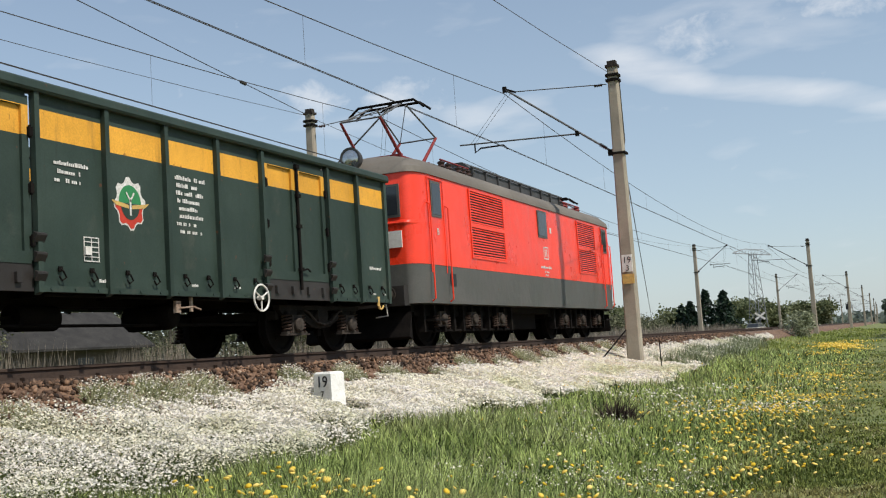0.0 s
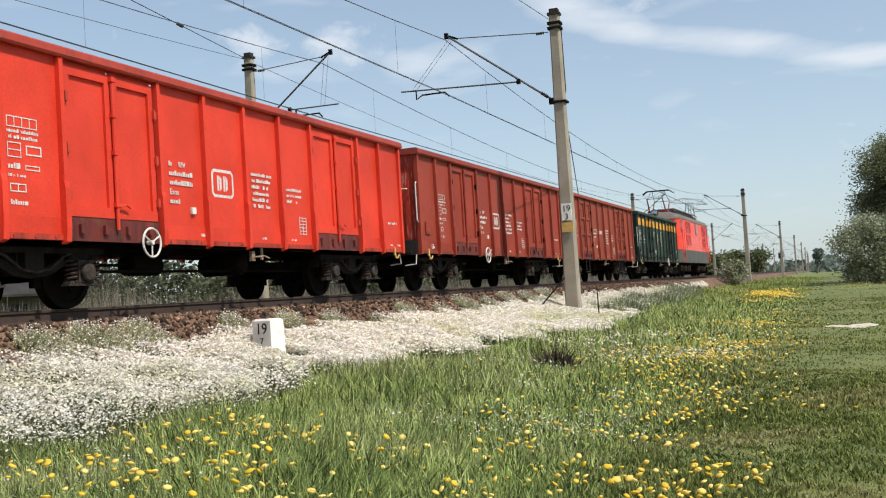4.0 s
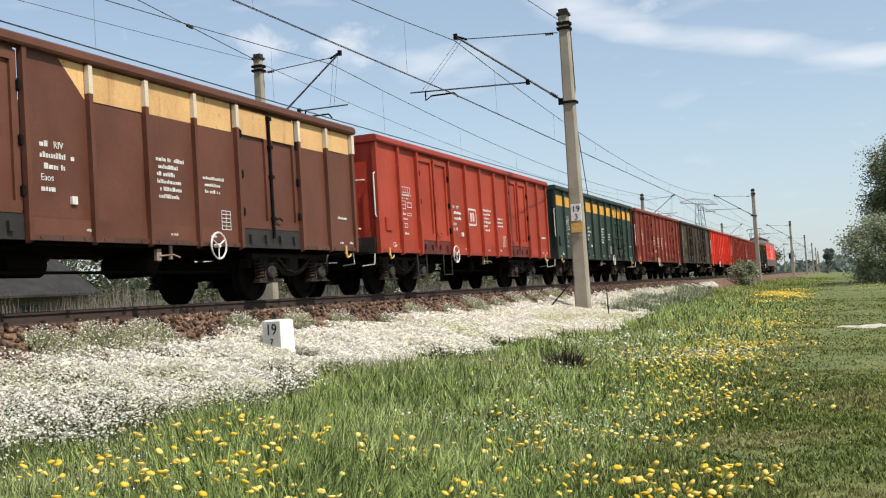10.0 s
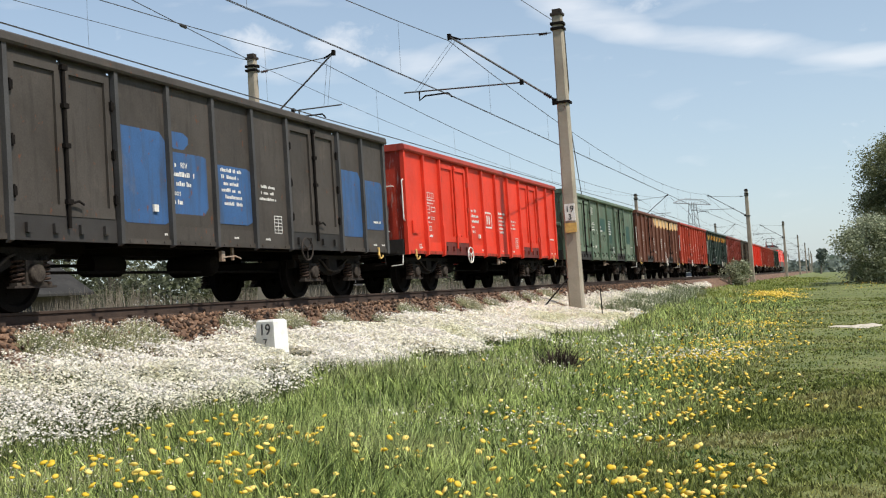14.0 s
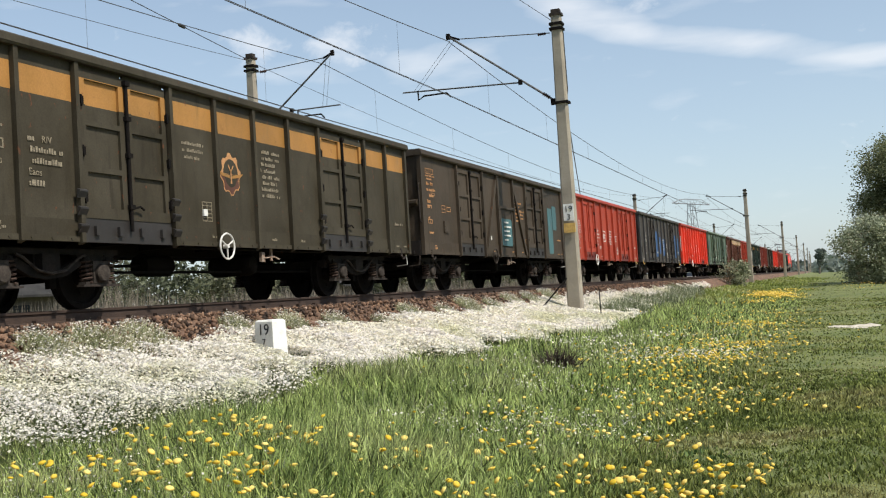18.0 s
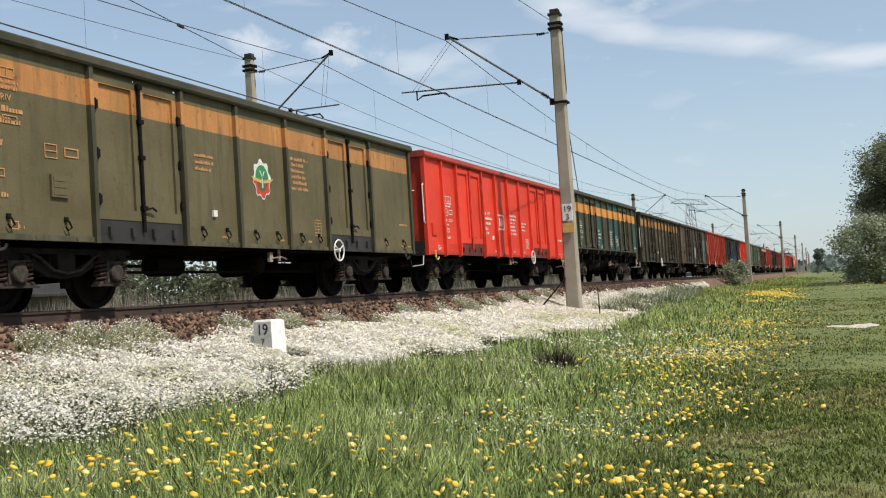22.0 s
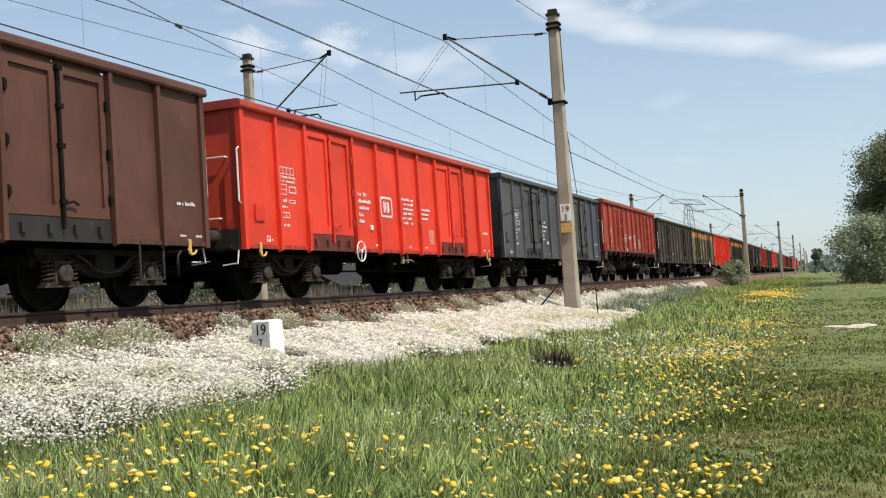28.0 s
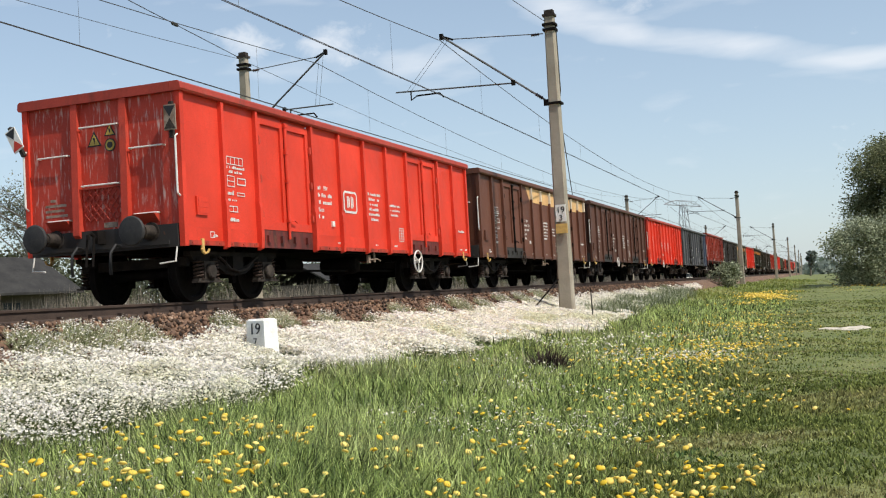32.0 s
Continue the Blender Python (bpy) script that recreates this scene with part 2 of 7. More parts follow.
M["insulator"] = material("brown_glazed_porcelain", (0.05, 0.03, 0.025), None, 8, 0.2, 0, 0)
M["white_stone"] = material("whitewashed_stone", (0.8, 0.79, 0.75), (0.68, 0.66, 0.6), 6, 0.85, 0, 0.3, 40, 0.08, (0.45, 0.42, 0.36), 0.25)
M["black_paint"] = material("black_paint", (0.02, 0.02, 0.022), None, 8, 0.6, 0, 0)
M["glass"] = material("dark_cab_glass", (0.03, 0.035, 0.04), None, 8, 0.08, 0, 0, spec=0.6)
M["soil"] = material("meadow_soil", (0.105, 0.13, 0.035), (0.17, 0.182, 0.06), 0.9, 0.95, 0, 0.5, 25, 0.4, (0.2, 0.175, 0.08), 0.38, world_space=True, shift=False)
M["bogie"] = material("dusty_bogie_steel", (0.011, 0.0095, 0.0085), (0.026, 0.021, 0.018), 5, 0.85, 0, 0.25, 50, 0.3, spec=0.12)
M["sand"] = material("pale_dry_sand", (0.58, 0.52, 0.42), (0.42, 0.37, 0.29), 5, 0.95, 0, 0.6, 30, 0.2, (0.2, 0.2, 0.11), 0.5)

# ---- geometry ----


class Geo:
    """Collects boxes, bars, tubes and plates of one part."""

    def __init__(self):
        self.v, self.f, self.m = [], [], []

    def add(self, vs, fs, mi=0):
        o = len(self.v)
        self.v += [tuple(p) for p in vs]
        self.f += [tuple(o + i for i in f) for f in fs]
        self.m += [mi] * len(fs)
        return self

    def box(self, x0, y0, z0, x1, y1, z1, mi=0):
        vs = [(x, y, z) for x in (x0, x1) for y in (y0, y1) for z in (z0, z1)]
        return self.add(vs, [(0, 1, 3, 2), (4, 6, 7, 5), (0, 4, 5, 1), (2, 3, 7, 6), (0, 2, 6, 4), (1, 5, 7, 3)], mi)

    def prism(self, pts, way, mi=0):
        """A flat outline pushed along way."""
        n, w = len(pts), Vector(way)
        vs = [Vector(p) for p in pts] + [Vector(p) + w for p in pts]
        fs = [tuple(range(n))[::-1], tuple(range(n, 2 * n))] + [(i, (i + 1) % n, n + (i + 1) % n, n + i) for i in range(n)]
        return self.add(vs, fs, mi)

    def cyl(self, p0, p1, r0, r1=None, n=10, mi=0, caps=True):
        p0, p1 = Vector(p0), Vector(p1)
        r1 = r0 if r1 is None else r1
        d = (p1 - p0).normalized()
        a = d.orthogonal().normalized()
        b = d.cross(a)
        vs = []
        for p, r in ((p0, r0), (p1, r1)):
            vs += [p + a * (r * math.cos(2 * math.pi * i / n)) + b * (r * math.sin(2 * math.pi * i / n)) for i in range(n)]
        fs = [(i, (i + 1) % n, n + (i + 1) % n, n + i) for i in range(n)]
        if caps:
            fs += [tuple(range(n))[::-1], tuple(range(n, 2 * n))]
        return self.add(vs, fs, mi)

    def tube(self, pts, r, n=6, mi=0):
        """One bent bar through the points."""
        pts = [Vector(p) for p in pts]
        vs, fs, a = [], [], None
        for i, p in enumerate(pts):
            d = (pts[min(i + 1, len(pts) - 1)] - pts[max(i - 1, 0)]).normalized()
            a = d.orthogonal().normalized() if a is None else (a - d * a.dot(d)).normalized()
            b = d.cross(a)
            vs += [p + a * (r * math.cos(2 * math.pi * k / n)) + b * (r * math.sin(2 * math.pi * k / n)) for k in range(n)]
        for i in range(len(pts) - 1):
            fs += [(i * n + k, i * n + (k + 1) % n, (i + 1) * n + (k + 1) % n, (i + 1) * n + k) for k in range(n)]
        fs += [tuple(range(n))[::-1], tuple(range(len(vs) - n, len(vs)))]
        return self.add(vs, fs, mi)

    def ring(self, centre, axis, r, t, n=24, k=6, mi=0):
        """A torus: a wheel rim or a hoop."""
        c, d = Vector(centre), Vector(axis).normalized()
        a = d.orthogonal().normalized()
        b = d.cross(a)
        vs, fs = [], []
        for i in range(n):
            u = a * math.cos(2 * math.pi * i / n) + b * math.sin(2 * math.pi * i / n)
            vs += [c + u * (r + t * math.cos(2 * math.pi * j / k)) + d * (t * math.sin(2 * math.pi * j / k)) for j in range(k)]
        for i in range(n):
            for j in range(k):
                fs.append((i * k + j, i * k + (j + 1) % k, ((i + 1) % n) * k + (j + 1) % k, ((i + 1) % n) * k + j))
        return self.add(vs, fs, mi)

    def lathe(self, prof, origin, axis, n=24, mi=0):
        """Profile of (along, radius) pairs turned round an axis."""
        o, d = Vector(origin), Vector(axis).normalized()
        a = d.orthogonal().normalized()
        b = d.cross(a)
        vs = [o + d * h + (a * math.cos(2 * math.pi * i / n) + b * math.sin(2 * math.pi * i / n)) * r for h, r in prof for i in range(n)]
        fs = [(j * n + i, j * n + (i + 1) % n, (j + 1) * n + (i + 1) % n, (j + 1) * n + i) for j in range(len(prof) - 1) for i in range(n)]
        return self.add(vs, fs, mi)

    def mesh(self, name, mats, smooth=False):
        me = bpy.data.meshes.new(name)
        me.from_pydata(self.v, [], self.f)
        for m in mats if isinstance(mats, (list, tuple)) else [mats]:
            me.materials.append(m)
        if any(self.m):
            me.polygons.foreach_set("material_index", self.m)
        if smooth:
            me.polygons.foreach_set("use_smooth", [True] * len(me.polygons))
            me.set_sharp_from_angle(angle=radians(35))
        me.update()
        return me


def part(name, geo_or_mesh, mats, parent, label="", smooth=False, at=None):
    me = geo_or_mesh if isinstance(geo_or_mesh, bpy.types.Mesh) else geo_or_mesh.mesh(name, mats, smooth)
    ob = new(name, me)
    ob.parent = parent
    if at is not None:
        ob.matrix_basis = at
    return tagged(ob, label) if label else ob


def thing(name, label, category, geo_or_mesh=None, mats=None, group="", kind="", smooth=False, at=None):
    me = None
    if geo_or_mesh is not None:
        me = geo_or_mesh if isinstance(geo_or_mesh, bpy.types.Mesh) else geo_or_mesh.mesh(name, mats, smooth)
    ob = new(name, me)
    if at is not None:
        ob.matrix_basis = at
    return tagged(ob, label, category, group, kind)


def bend(y):
    """How far the line has swung to the left at y: a very wide curve."""
    return -2.5e-5 * max(y - 20, 0) ** 2


def on_line(y, x=0.0, z=0.0):
    """A pose on the line at y, x metres to the right of the near track's middle."""
    a = math.atan(-5e-5 * max(y - 20, 0))
    return Matrix.Translation((bend(y) + x, y, z)) @ Matrix.Rotation(-a, 4, "Z")

# ---- ground, track, overhead line ----
PROFILE = [(-400, -1.2), (-30, -1.1), (-12, -0.95), (-9, -0.8), (-7, -0.6), (-6.0, -0.36), (1.9, -0.36), (2.75, -0.7), (3.6, -0.93), (4.8, -1.16),
           (6.0, -1.25), (9, -1.3), (40, -1.3), (400, -1.4)]
PX, PZ = np.array([p[0] for p in PROFILE], float), np.array([p[1] for p in PROFILE], float)


def ground_z(x, y):
    """Height of the earth: the low railway bank, then the meadow with slow swells."""
    x, y = np.asarray(x, float), np.asarray(y, float)
    u = x + 2.5e-5 * np.clip(y - 20, 0, 700) ** 2
    swell = 0.05 * np.sin(x * 0.9 + y * 0.31) + 0.04 * np.sin(y * 0.83 - x * 0.4) + 0.02 * np.sin(x * 2.3 + y * 1.9)
    return np.interp(u, PX, PZ) + swell * np.clip((np.abs(u + 2) - 4.6) / 3, 0, 1)


gx = np.concatenate([[-2600, -1200, -500, -200, -90, -50, -32, -24], np.arange(-18, 2, 1.0), np.arange(2, 16, 0.25), np.arange(16, 40, 3.0), [50, 80, 140, 300, 800, 2600]])
gy = np.concatenate([[-2600, -900, -300, -120, -60, -30], np.arange(-20, 60, 0.5), np.arange(60, 200, 4.0), np.arange(200, 720, 20.0), [900, 1400, 2600]])
X, Y = np.meshgrid(gx, gy)
Z = ground_z(X, Y)
nx, ny = len(gx), len(gy)
me = bpy.data.meshes.new("ground")
idx = (np.arange(ny - 1)[:, None] * nx + np.arange(nx - 1)[None, :]).ravel()
me.from_pydata(np.stack([X, Y, Z], -1).reshape(-1, 3).tolist(), [], np.stack([idx, idx + 1, idx + nx + 1, idx + nx], -1).tolist())
me.materials.append(M["soil"])
me.polygons.foreach_set("use_smooth", [True] * len(me.polygons))
tagged(new("ground", me), "green meadow soil rising to a low railway bank", "ground", kind="structure")


def strip(profile, y0, y1, step, mats, mis=None):
    """A cross-section drawn along the bending line."""
    g = Geo()
    ys = np.arange(y0, y1 + 0.01, step)
    n = len(profile)
    vs = [(bend(y) + px, y, pz) for y in ys for px, pz in profile]
    for j in range(len(ys) - 1):
        for i in range(n - 1):
            a = j * n + i
            g.f.append((a, a + n, a + n + 1, a + 1))
            g.m.append(mis[i] if mis else 0)
    g.v = vs
    return g.mesh("strip", mats)


bed = strip([(-6.2, -0.5), (-5.8, -0.24), (1.95, -0.23), (2.25, -0.36), (2.95, -0.76)], -80, 700, 10, [M["ballast"]])
tagged(new("ballast_bed", bed), "bed of rusty brown crushed stone under the tracks", "ballast", kind="structure")
RAIL = [(-0.072, -0.172), (-0.07, -0.16), (-0.012, -0.14), (-0.012, -0.05), (-0.035, -0.035), (-0.036, -0.008), (-0.028, 0.0), (0.028, 0.0),
        (0.036, -0.008), (0.035, -0.035), (0.012, -0.05), (0.012, -0.14), (0.07, -0.16), (0.072, -0.172)]
for track_x, name in ((0.0, "near"), (-4.0, "far")):
    track = thing("railway_track", f"{name} railway track of rusty rails on concrete sleepers", "railway track", kind="structure")
    for s in (-0.753, 0.753):
        part("rail", strip([(track_x + s + a, b) for a, b in RAIL], -80, 700, 10, [M["rail"], M["railhead"]], [0] * 6 + [1] + [0] * 6), None, track, "rust-brown rail with a worn shiny head")
    sg = Geo()
    sg.add([(-1.3, -0.12, -0.36), (1.3, -0.12, -0.36), (1.3, 0.12, -0.36), (-1.3, 0.12, -0.36), (-1.29, -0.09, -0.19), (1.29, -0.09, -0.19), (1.29, 0.09, -0.19), (-1.29, 0.09, -0.19)],
           [(4, 5, 6, 7), (0, 1, 5, 4), (1, 2, 6, 5), (2, 3, 7, 6), (3, 0, 4, 7)])
    for s in (-0.753, 0.753):
        sg.box(s - 0.17, -0.08, -0.19, s + 0.17, 0.08, -0.172, 1)
        for d in (-0.11, 0.11):
            sg.box(s + d - 0.035, -0.045, -0.172, s + d + 0.035, 0.045, -0.115, 1)
    smesh = sg.mesh("sleeper", [M["sleeper"], M["rail"]])
    count = 150 if track_x == 0 else 60
    rest = Geo()
    for i in range(-16, 500):
        y = i * 0.62
        if 0 <= i + 16 < count:
            part("sleeper", smesh, None, track, at=on_line(y, track_x))
        elif i < 400:
            rest.box(bend(y) + track_x - 1.3, y - 0.11, -0.36, bend(y) + track_x + 1.3, y + 0.11, -0.19)
    tagged(part("sleepers_beyond", rest, M["sleeper"], track, "far concrete sleepers"), kind="stuff")

# crushed stone on the shoulder
rng = np.random.default_rng(5)


def join_pieces(name, base_v, base_f, pos, size, rot, mats, label, category, squash=None, parent=None):
    """Many small pieces of one shape in one mesh: places, sizes and turns as arrays."""
    base_v = np.asarray(base_v, float)
    n, k = len(pos), len(base_v)
    v = base_v[None] * size.reshape(n, 1, -1)
    if squash is not None:
        v = v * squash.reshape(n, k, -1)
    v = np.einsum("nij,nkj->nki", rot, v) + pos[:, None, :]
    faces = np.asarray(base_f)
    m = faces.shape[1]
    f = (faces[None] + (np.arange(n) * k)[:, None, None]).reshape(-1, m)
    me = bpy.data.meshes.new(name)
    me.vertices.add(n * k)
    me.vertices.foreach_set("co", v.reshape(-1).astype(np.float32))
    me.loops.add(f.size)
    me.loops.foreach_set("vertex_index", f.reshape(-1).astype(np.int32))
    me.polygons.add(len(f))
    me.polygons.foreach_set("loop_start", np.arange(0, f.size, m, dtype=np.int32))
    me.update(calc_edges=True)
    me.validate()
    for mm in mats if isinstance(mats, list) else [mats]:
        me.materials.append(mm)
    ob = new(name, me)
    if parent:
        ob.parent = parent
    return tagged(ob, label, category, kind="stuff")


def turns(n, tilt=3.2):
    """Random turns, up to tilt radians off the upright."""
    a, b, c = rng.uniform(0, 2 * np.pi, n), rng.uniform(-tilt, tilt, n), rng.uniform(-tilt, tilt, n)
    ca, sa, cb, sb, cc, sc = np.cos(a), np.sin(a), np.cos(b), np.sin(b), np.cos(c), np.sin(c)
    o, z = np.ones(n), np.zeros(n)
    rz = np.stack([ca, -sa, z, sa, ca, z, z, z, o], -1).reshape(n, 3, 3)
    rx = np.stack([o, z, z, z, cb, -sb, z, sb, cb], -1).reshape(n, 3, 3)
    ry = np.stack([cc, z, sc, z, o, z, -sc, z, cc], -1).reshape(n, 3, 3)
    return rx @ ry @ rz


OCT_V = [(1, 0, 0), (-1, 0, 0), (0, 1, 0), (0, -1, 0), (0, 0, 1), (0, 0, -1)]
OCT_F = [(0, 2, 4), (2, 1, 4), (1, 3, 4), (3, 0, 4), (2, 0, 5), (1, 2, 5), (3, 1, 5), (0, 3, 5)]
n = 36000
yy = -8 + 68 * rng.uniform(0, 1, n) ** 1.25
xx = rng.uniform(0.85, 3.15, n)
zz = np.interp(xx, [0.9, 1.95, 2.25, 2.95], [-0.235, -0.23, -0.36, -0.76]) + rng.uniform(-0.02, 0.05, n)
xx = xx - 2.5e-5 * np.clip(yy - 20, 0, None) ** 2
size = rng.uniform(0.018, 0.052, n)[:, None] * rng.uniform(0.65, 1.35, (n, 3))
join_pieces("crushed_stone", OCT_V, OCT_F, np.stack([xx, yy, zz], -1), size, turns(n), M["ballast"], "loose rust-brown crushed stones on the track shoulder", "ballast",
            squash=rng.uniform(0.65, 1.2, (n, 6, 1)))

MAST_R, MAST_L = [28.1 + 65.5 * i for i in range(-1, 9)], [29.3 + 67.5 * i for i in range(-1, 8)]


def mast(y, x, side, tall, lean=0.0):
    """A tapered concrete mast with a tubular cantilever over its track; side -1: the arm reaches to the left."""
    ob = thing("catenary_mast", "grey concrete overhead-line mast with a tubular steel cantilever", "catenary mast", group="overhead-line masts",
               at=on_line(y, x) @ Matrix.Rotation(radians(lean), 4, "Y"))
    g = Geo()
    zb = -1.3
    for a0, a1, b0, b1, z0, z1 in ((0.205, 0.135, 0.17, 0.115, zb, tall),):
        vs = []
        for aa, bb, z in ((a0, b0, z0), (a1, b1, z1)):
            c = 0.04
            vs += [(aa, -bb + c, z), (aa, bb - c, z), (aa - c, bb, z), (-aa + c, bb, z), (-aa, bb - c, z), (-aa, -bb + c, z), (-aa + c, -bb, z), (aa - c, -bb, z)]
        g.add(vs, [(i, (i + 1) % 8, 8 + (i + 1) % 8, 8 + i) for i in range(8)] + [tuple(range(8, 16))])
    part("shaft", g, M["concrete"], ob)
    part("cap", Geo().box(-0.12, -0.1, tall, 0.12, 0.1, tall + 0.16).box(-0.17, -0.14, tall - 0.02, 0.17, 0.14, tall + 0.05), M["steel_mid"], ob, "dark cap on the mast head")
    for z in (tall - 0.28, tall - 0.42):
        part("clamp", Geo().box(-0.18, -0.16, z, 0.18, 0.16, z + 0.07), M["steel_dark"], ob, "dark steel clamp")
    s = side
    # distances from the mast: cantilever foot and head, registration arm, steady arm
    foot, head, arm, steady = ((5.02, (3.19, tall - 0.12), (1.14, 4.69, 5.64, 5.8), (4.22, 3.22, 5.5))
                               if s < 0 else (5.5, (2.92, tall - 0.2), (1.38, 3.1, 5.97, 5.96), (1.6, 2.52, 5.62)))
    zs = tall - 0.46
    part("stay_rod", Geo().cyl((s * 0.2, 0, zs), (s * (head[0] - 0.3), 0, head[1] - 0.12), 0.014, n=6), M["galv"], ob)
    ins = Geo()
    for i in range(4):
        ins.lathe([(0, 0.02), (0.025, 0.05), (0.05, 0.02)], (s * (0.32 + 0.06 * i), 0, zs), (s, 0, 0), 10)
    part("insulator", ins, M["insulator"], ob, "brown ribbed insulator", True)
    part("cantilever_tube", Geo().cyl((s * 0.2, 0, foot), (s * head[0], 0, head[1]), 0.03, n=8), M["galv"], ob, "slanting grey steel tube")
    part("bracket", Geo().box(-0.21, -0.18, foot - 0.12, 0.21, 0.18, foot - 0.06).box(min(s * 0.16, s * 0.3), -0.04, foot - 0.12, max(s * 0.16, s * 0.3), 0.04, foot + 0.05), M["steel_dark"], ob)
    ins = Geo()
    d = Vector((s * (head[0] - 0.2), 0, head[1] - foot)).normalized()
    for i in range(4):
        ins.lathe([(0, 0.03), (0.025, 0.06), (0.05, 0.03)], Vector((s * 0.2, 0, foot)) + d * (0.16 + 0.06 * i), d, 10)
    part("insulator", ins, M["insulator"], ob, "brown ribbed insulator", True)
    part("registration_arm", Geo().cyl((s * arm[0], 0, arm[2]), (s * arm[1], 0, arm[3]), 0.022, n=6), M["galv"], ob)
    for d in (0.0, 0.14):
        part("hanger", Geo().cyl((s * (head[0] - 0.08 - d), 0, head[1] - 0.1), (s * (arm[1] - 0.35 - d if s < 0 else head[0] - 0.3 - d), 0, arm[3] if s < 0 else arm[2] + 0.02), 0.005, n=4), M["wire"], ob)
    part("head_clamp", Geo().box(s * head[0] - 0.05, -0.05, head[1] - 0.09, s * head[0] + 0.05, 0.05, head[1] + 0.07).cyl((s * (head[0] - 0.34), 0, head[1] - 0.14), (s * (head[0] - 0.06), 0, head[1] - 0.02), 0.03, n=6), M["steel_dark"], ob)
    part("arm_clamp", Geo().box(s * arm[0] - 0.05, -0.04, arm[2] - 0.06, s * arm[0] + 0.05, 0.04, arm[2] + 0.08), M["steel_dark"], ob)
    a, b, z = steady
    part("steady_arm", Geo().tube([(s * a, 0, arm[3]), (s * a, 0, z + 0.02), (s * (a + (b - a) * 0.18), 0, z + 0.13), (s * (a + (b - a) * 0.88), 0, z + 0.13), (s * b, 0, z)], 0.026), M["steel_dark"], ob)
    return ob


first = None
for y in MAST_R:
    ob = mast(y, 3.5 if y < 50 else 3.15, -1, 7.36 if y < 50 else 7.1)
    if abs(y - 28.1) < 1:
        first = ob
for y in MAST_L:
    mast(y, -6.9, 1, 7.82)
plate = Geo().box(-0.11, -0.235, 1.66, 0.17, -0.2, 2.12)
part("number_plate", plate, M["white_stone"], first, "small white plate with black figures")
part("number_patch", Geo().box(-0.13, -0.225, 1.34, 0.19, -0.19, 1.6), M["yellow"], first, "worn yellow paint patch")


def letters(name, text, size, mat, parent, m, label=""):
    """Raised figures from the built-in font, as a mesh."""
    cu = bpy.data.curves.new(name, "FONT")
    cu.body, cu.size, cu.extrude, cu.align_x, cu.resolution_u = text, size, 0.003, "CENTER" if parent else "LEFT", 3
    tmp = new(name + "_curve", cu)
    me = bpy.data.meshes.new_from_object(tmp.evaluated_get(bpy.context.evaluated_depsgraph_get()))
    bpy.data.objects.remove(tmp)
    me.materials.clear()
    me.materials.append(mat)
    return part(name, me, None, parent, label, at=m)


letters("figures", "19", 0.24, M["black_paint"], first, pose(0.03, -0.239, 1.9, 90, 0, 0), "black figures 19")
letters("lower_figure", "3", 0.22, M["black_paint"], first, pose(0.03, -0.239, 1.69, 90, 0, 0), "black figure 3")

# overhead wires of both tracks, with droppers
def wire_run(track_x, masts, z_contact, z_mess, stagger):
    ob = thing("overhead_line", "twin dark contact wires hung by droppers from a sagging carrier cable", "overhead wire")
    for k, (a, b) in enumerate(zip(masts, masts[1:])):
        xa, xb = track_x + stagger * (-1) ** k, track_x - stagger * (-1) ** k
        n = 16 if a < 200 else 6
        at = lambda s, dz, dx=0.0: (bend(a + (b - a) * s) + xa + (xb - xa) * s + dx, a + (b - a) * s, dz)
        con, car, drop = Geo(), Geo(), Geo()
        for dx in (-0.02, 0.02):
            part("contact_wire", Geo().tube([at(i / n, z_contact, dx) for i in range(n + 1)], 0.0085, 4), M["wire"], ob)
        sag = lambda s: z_mess - 4 * 1.12 * s * (1 - s)
        car.tube([at(i / n, sag(i / n)) for i in range(n + 1)], 0.011, 4)
        for i in range(9 if a < 200 else 0):
            s = (i + 0.5) / 9
            part("dropper", Geo().tube([at(s, z_contact), at(s, sag(s))], 0.004, 3), M["wire"], ob)
        part("carrier_cable", car, M["wire"], ob)


wire_run(0.0, MAST_R, 5.52, 7.12, -0.28)
wire_run(-4.0, MAST_L, 5.55, 7.3, 0.3)
CABLE_END = (-7.6, 80.3, -0.3)
for x, masts, z in ((3.5, MAST_R, 7.25), (-6.9, MAST_L, 7.8)):
    g, pts = Geo(), []
    for a, b in zip(masts[:2] if x > 0 else masts, masts[1:2] if x > 0 else masts[1:]):
        for i in range(13 if b == masts[1] else 12):
            s = (i if b == masts[1] else i + 1) / 12
            y = a + (b - a) * s
            pts.append((bend(y) + x - 0.15, y, z - 4 * 1.0 * s * (1 - s)))
    g.tube(pts, 0.008, 4)
    thing("earth_wire", "thin dark earth wire strung along the mast heads", "wire", g, M["wire"])
g = Geo().tube([(3.4, -37.4, 7.4), (-6.9, 29.3, 7.75)], 0.012, 5)
g.lathe([(0, 0.012), (0.02, 0.05), (0.3, 0.05), (0.32, 0.012)], Vector((-6.9, 29.3, 7.75)).lerp(Vector((3.4, -37.4, 7.4)), 0.075), (-0.154, 0.988, 0.005), 8)
thing("crossing_wire", "dark wire slung slantwise over both tracks between mast heads", "wire", g, M["wire"])
thing("drop_cable", "dark cable slung from a mast head down across the tracks", "cable", Geo().tube([(3.64, 28.2, 7.1), (3.66, 28.2, 5.3), (3.55, 28.35, 4.85), CABLE_END], 0.016, 5), M["wire"])

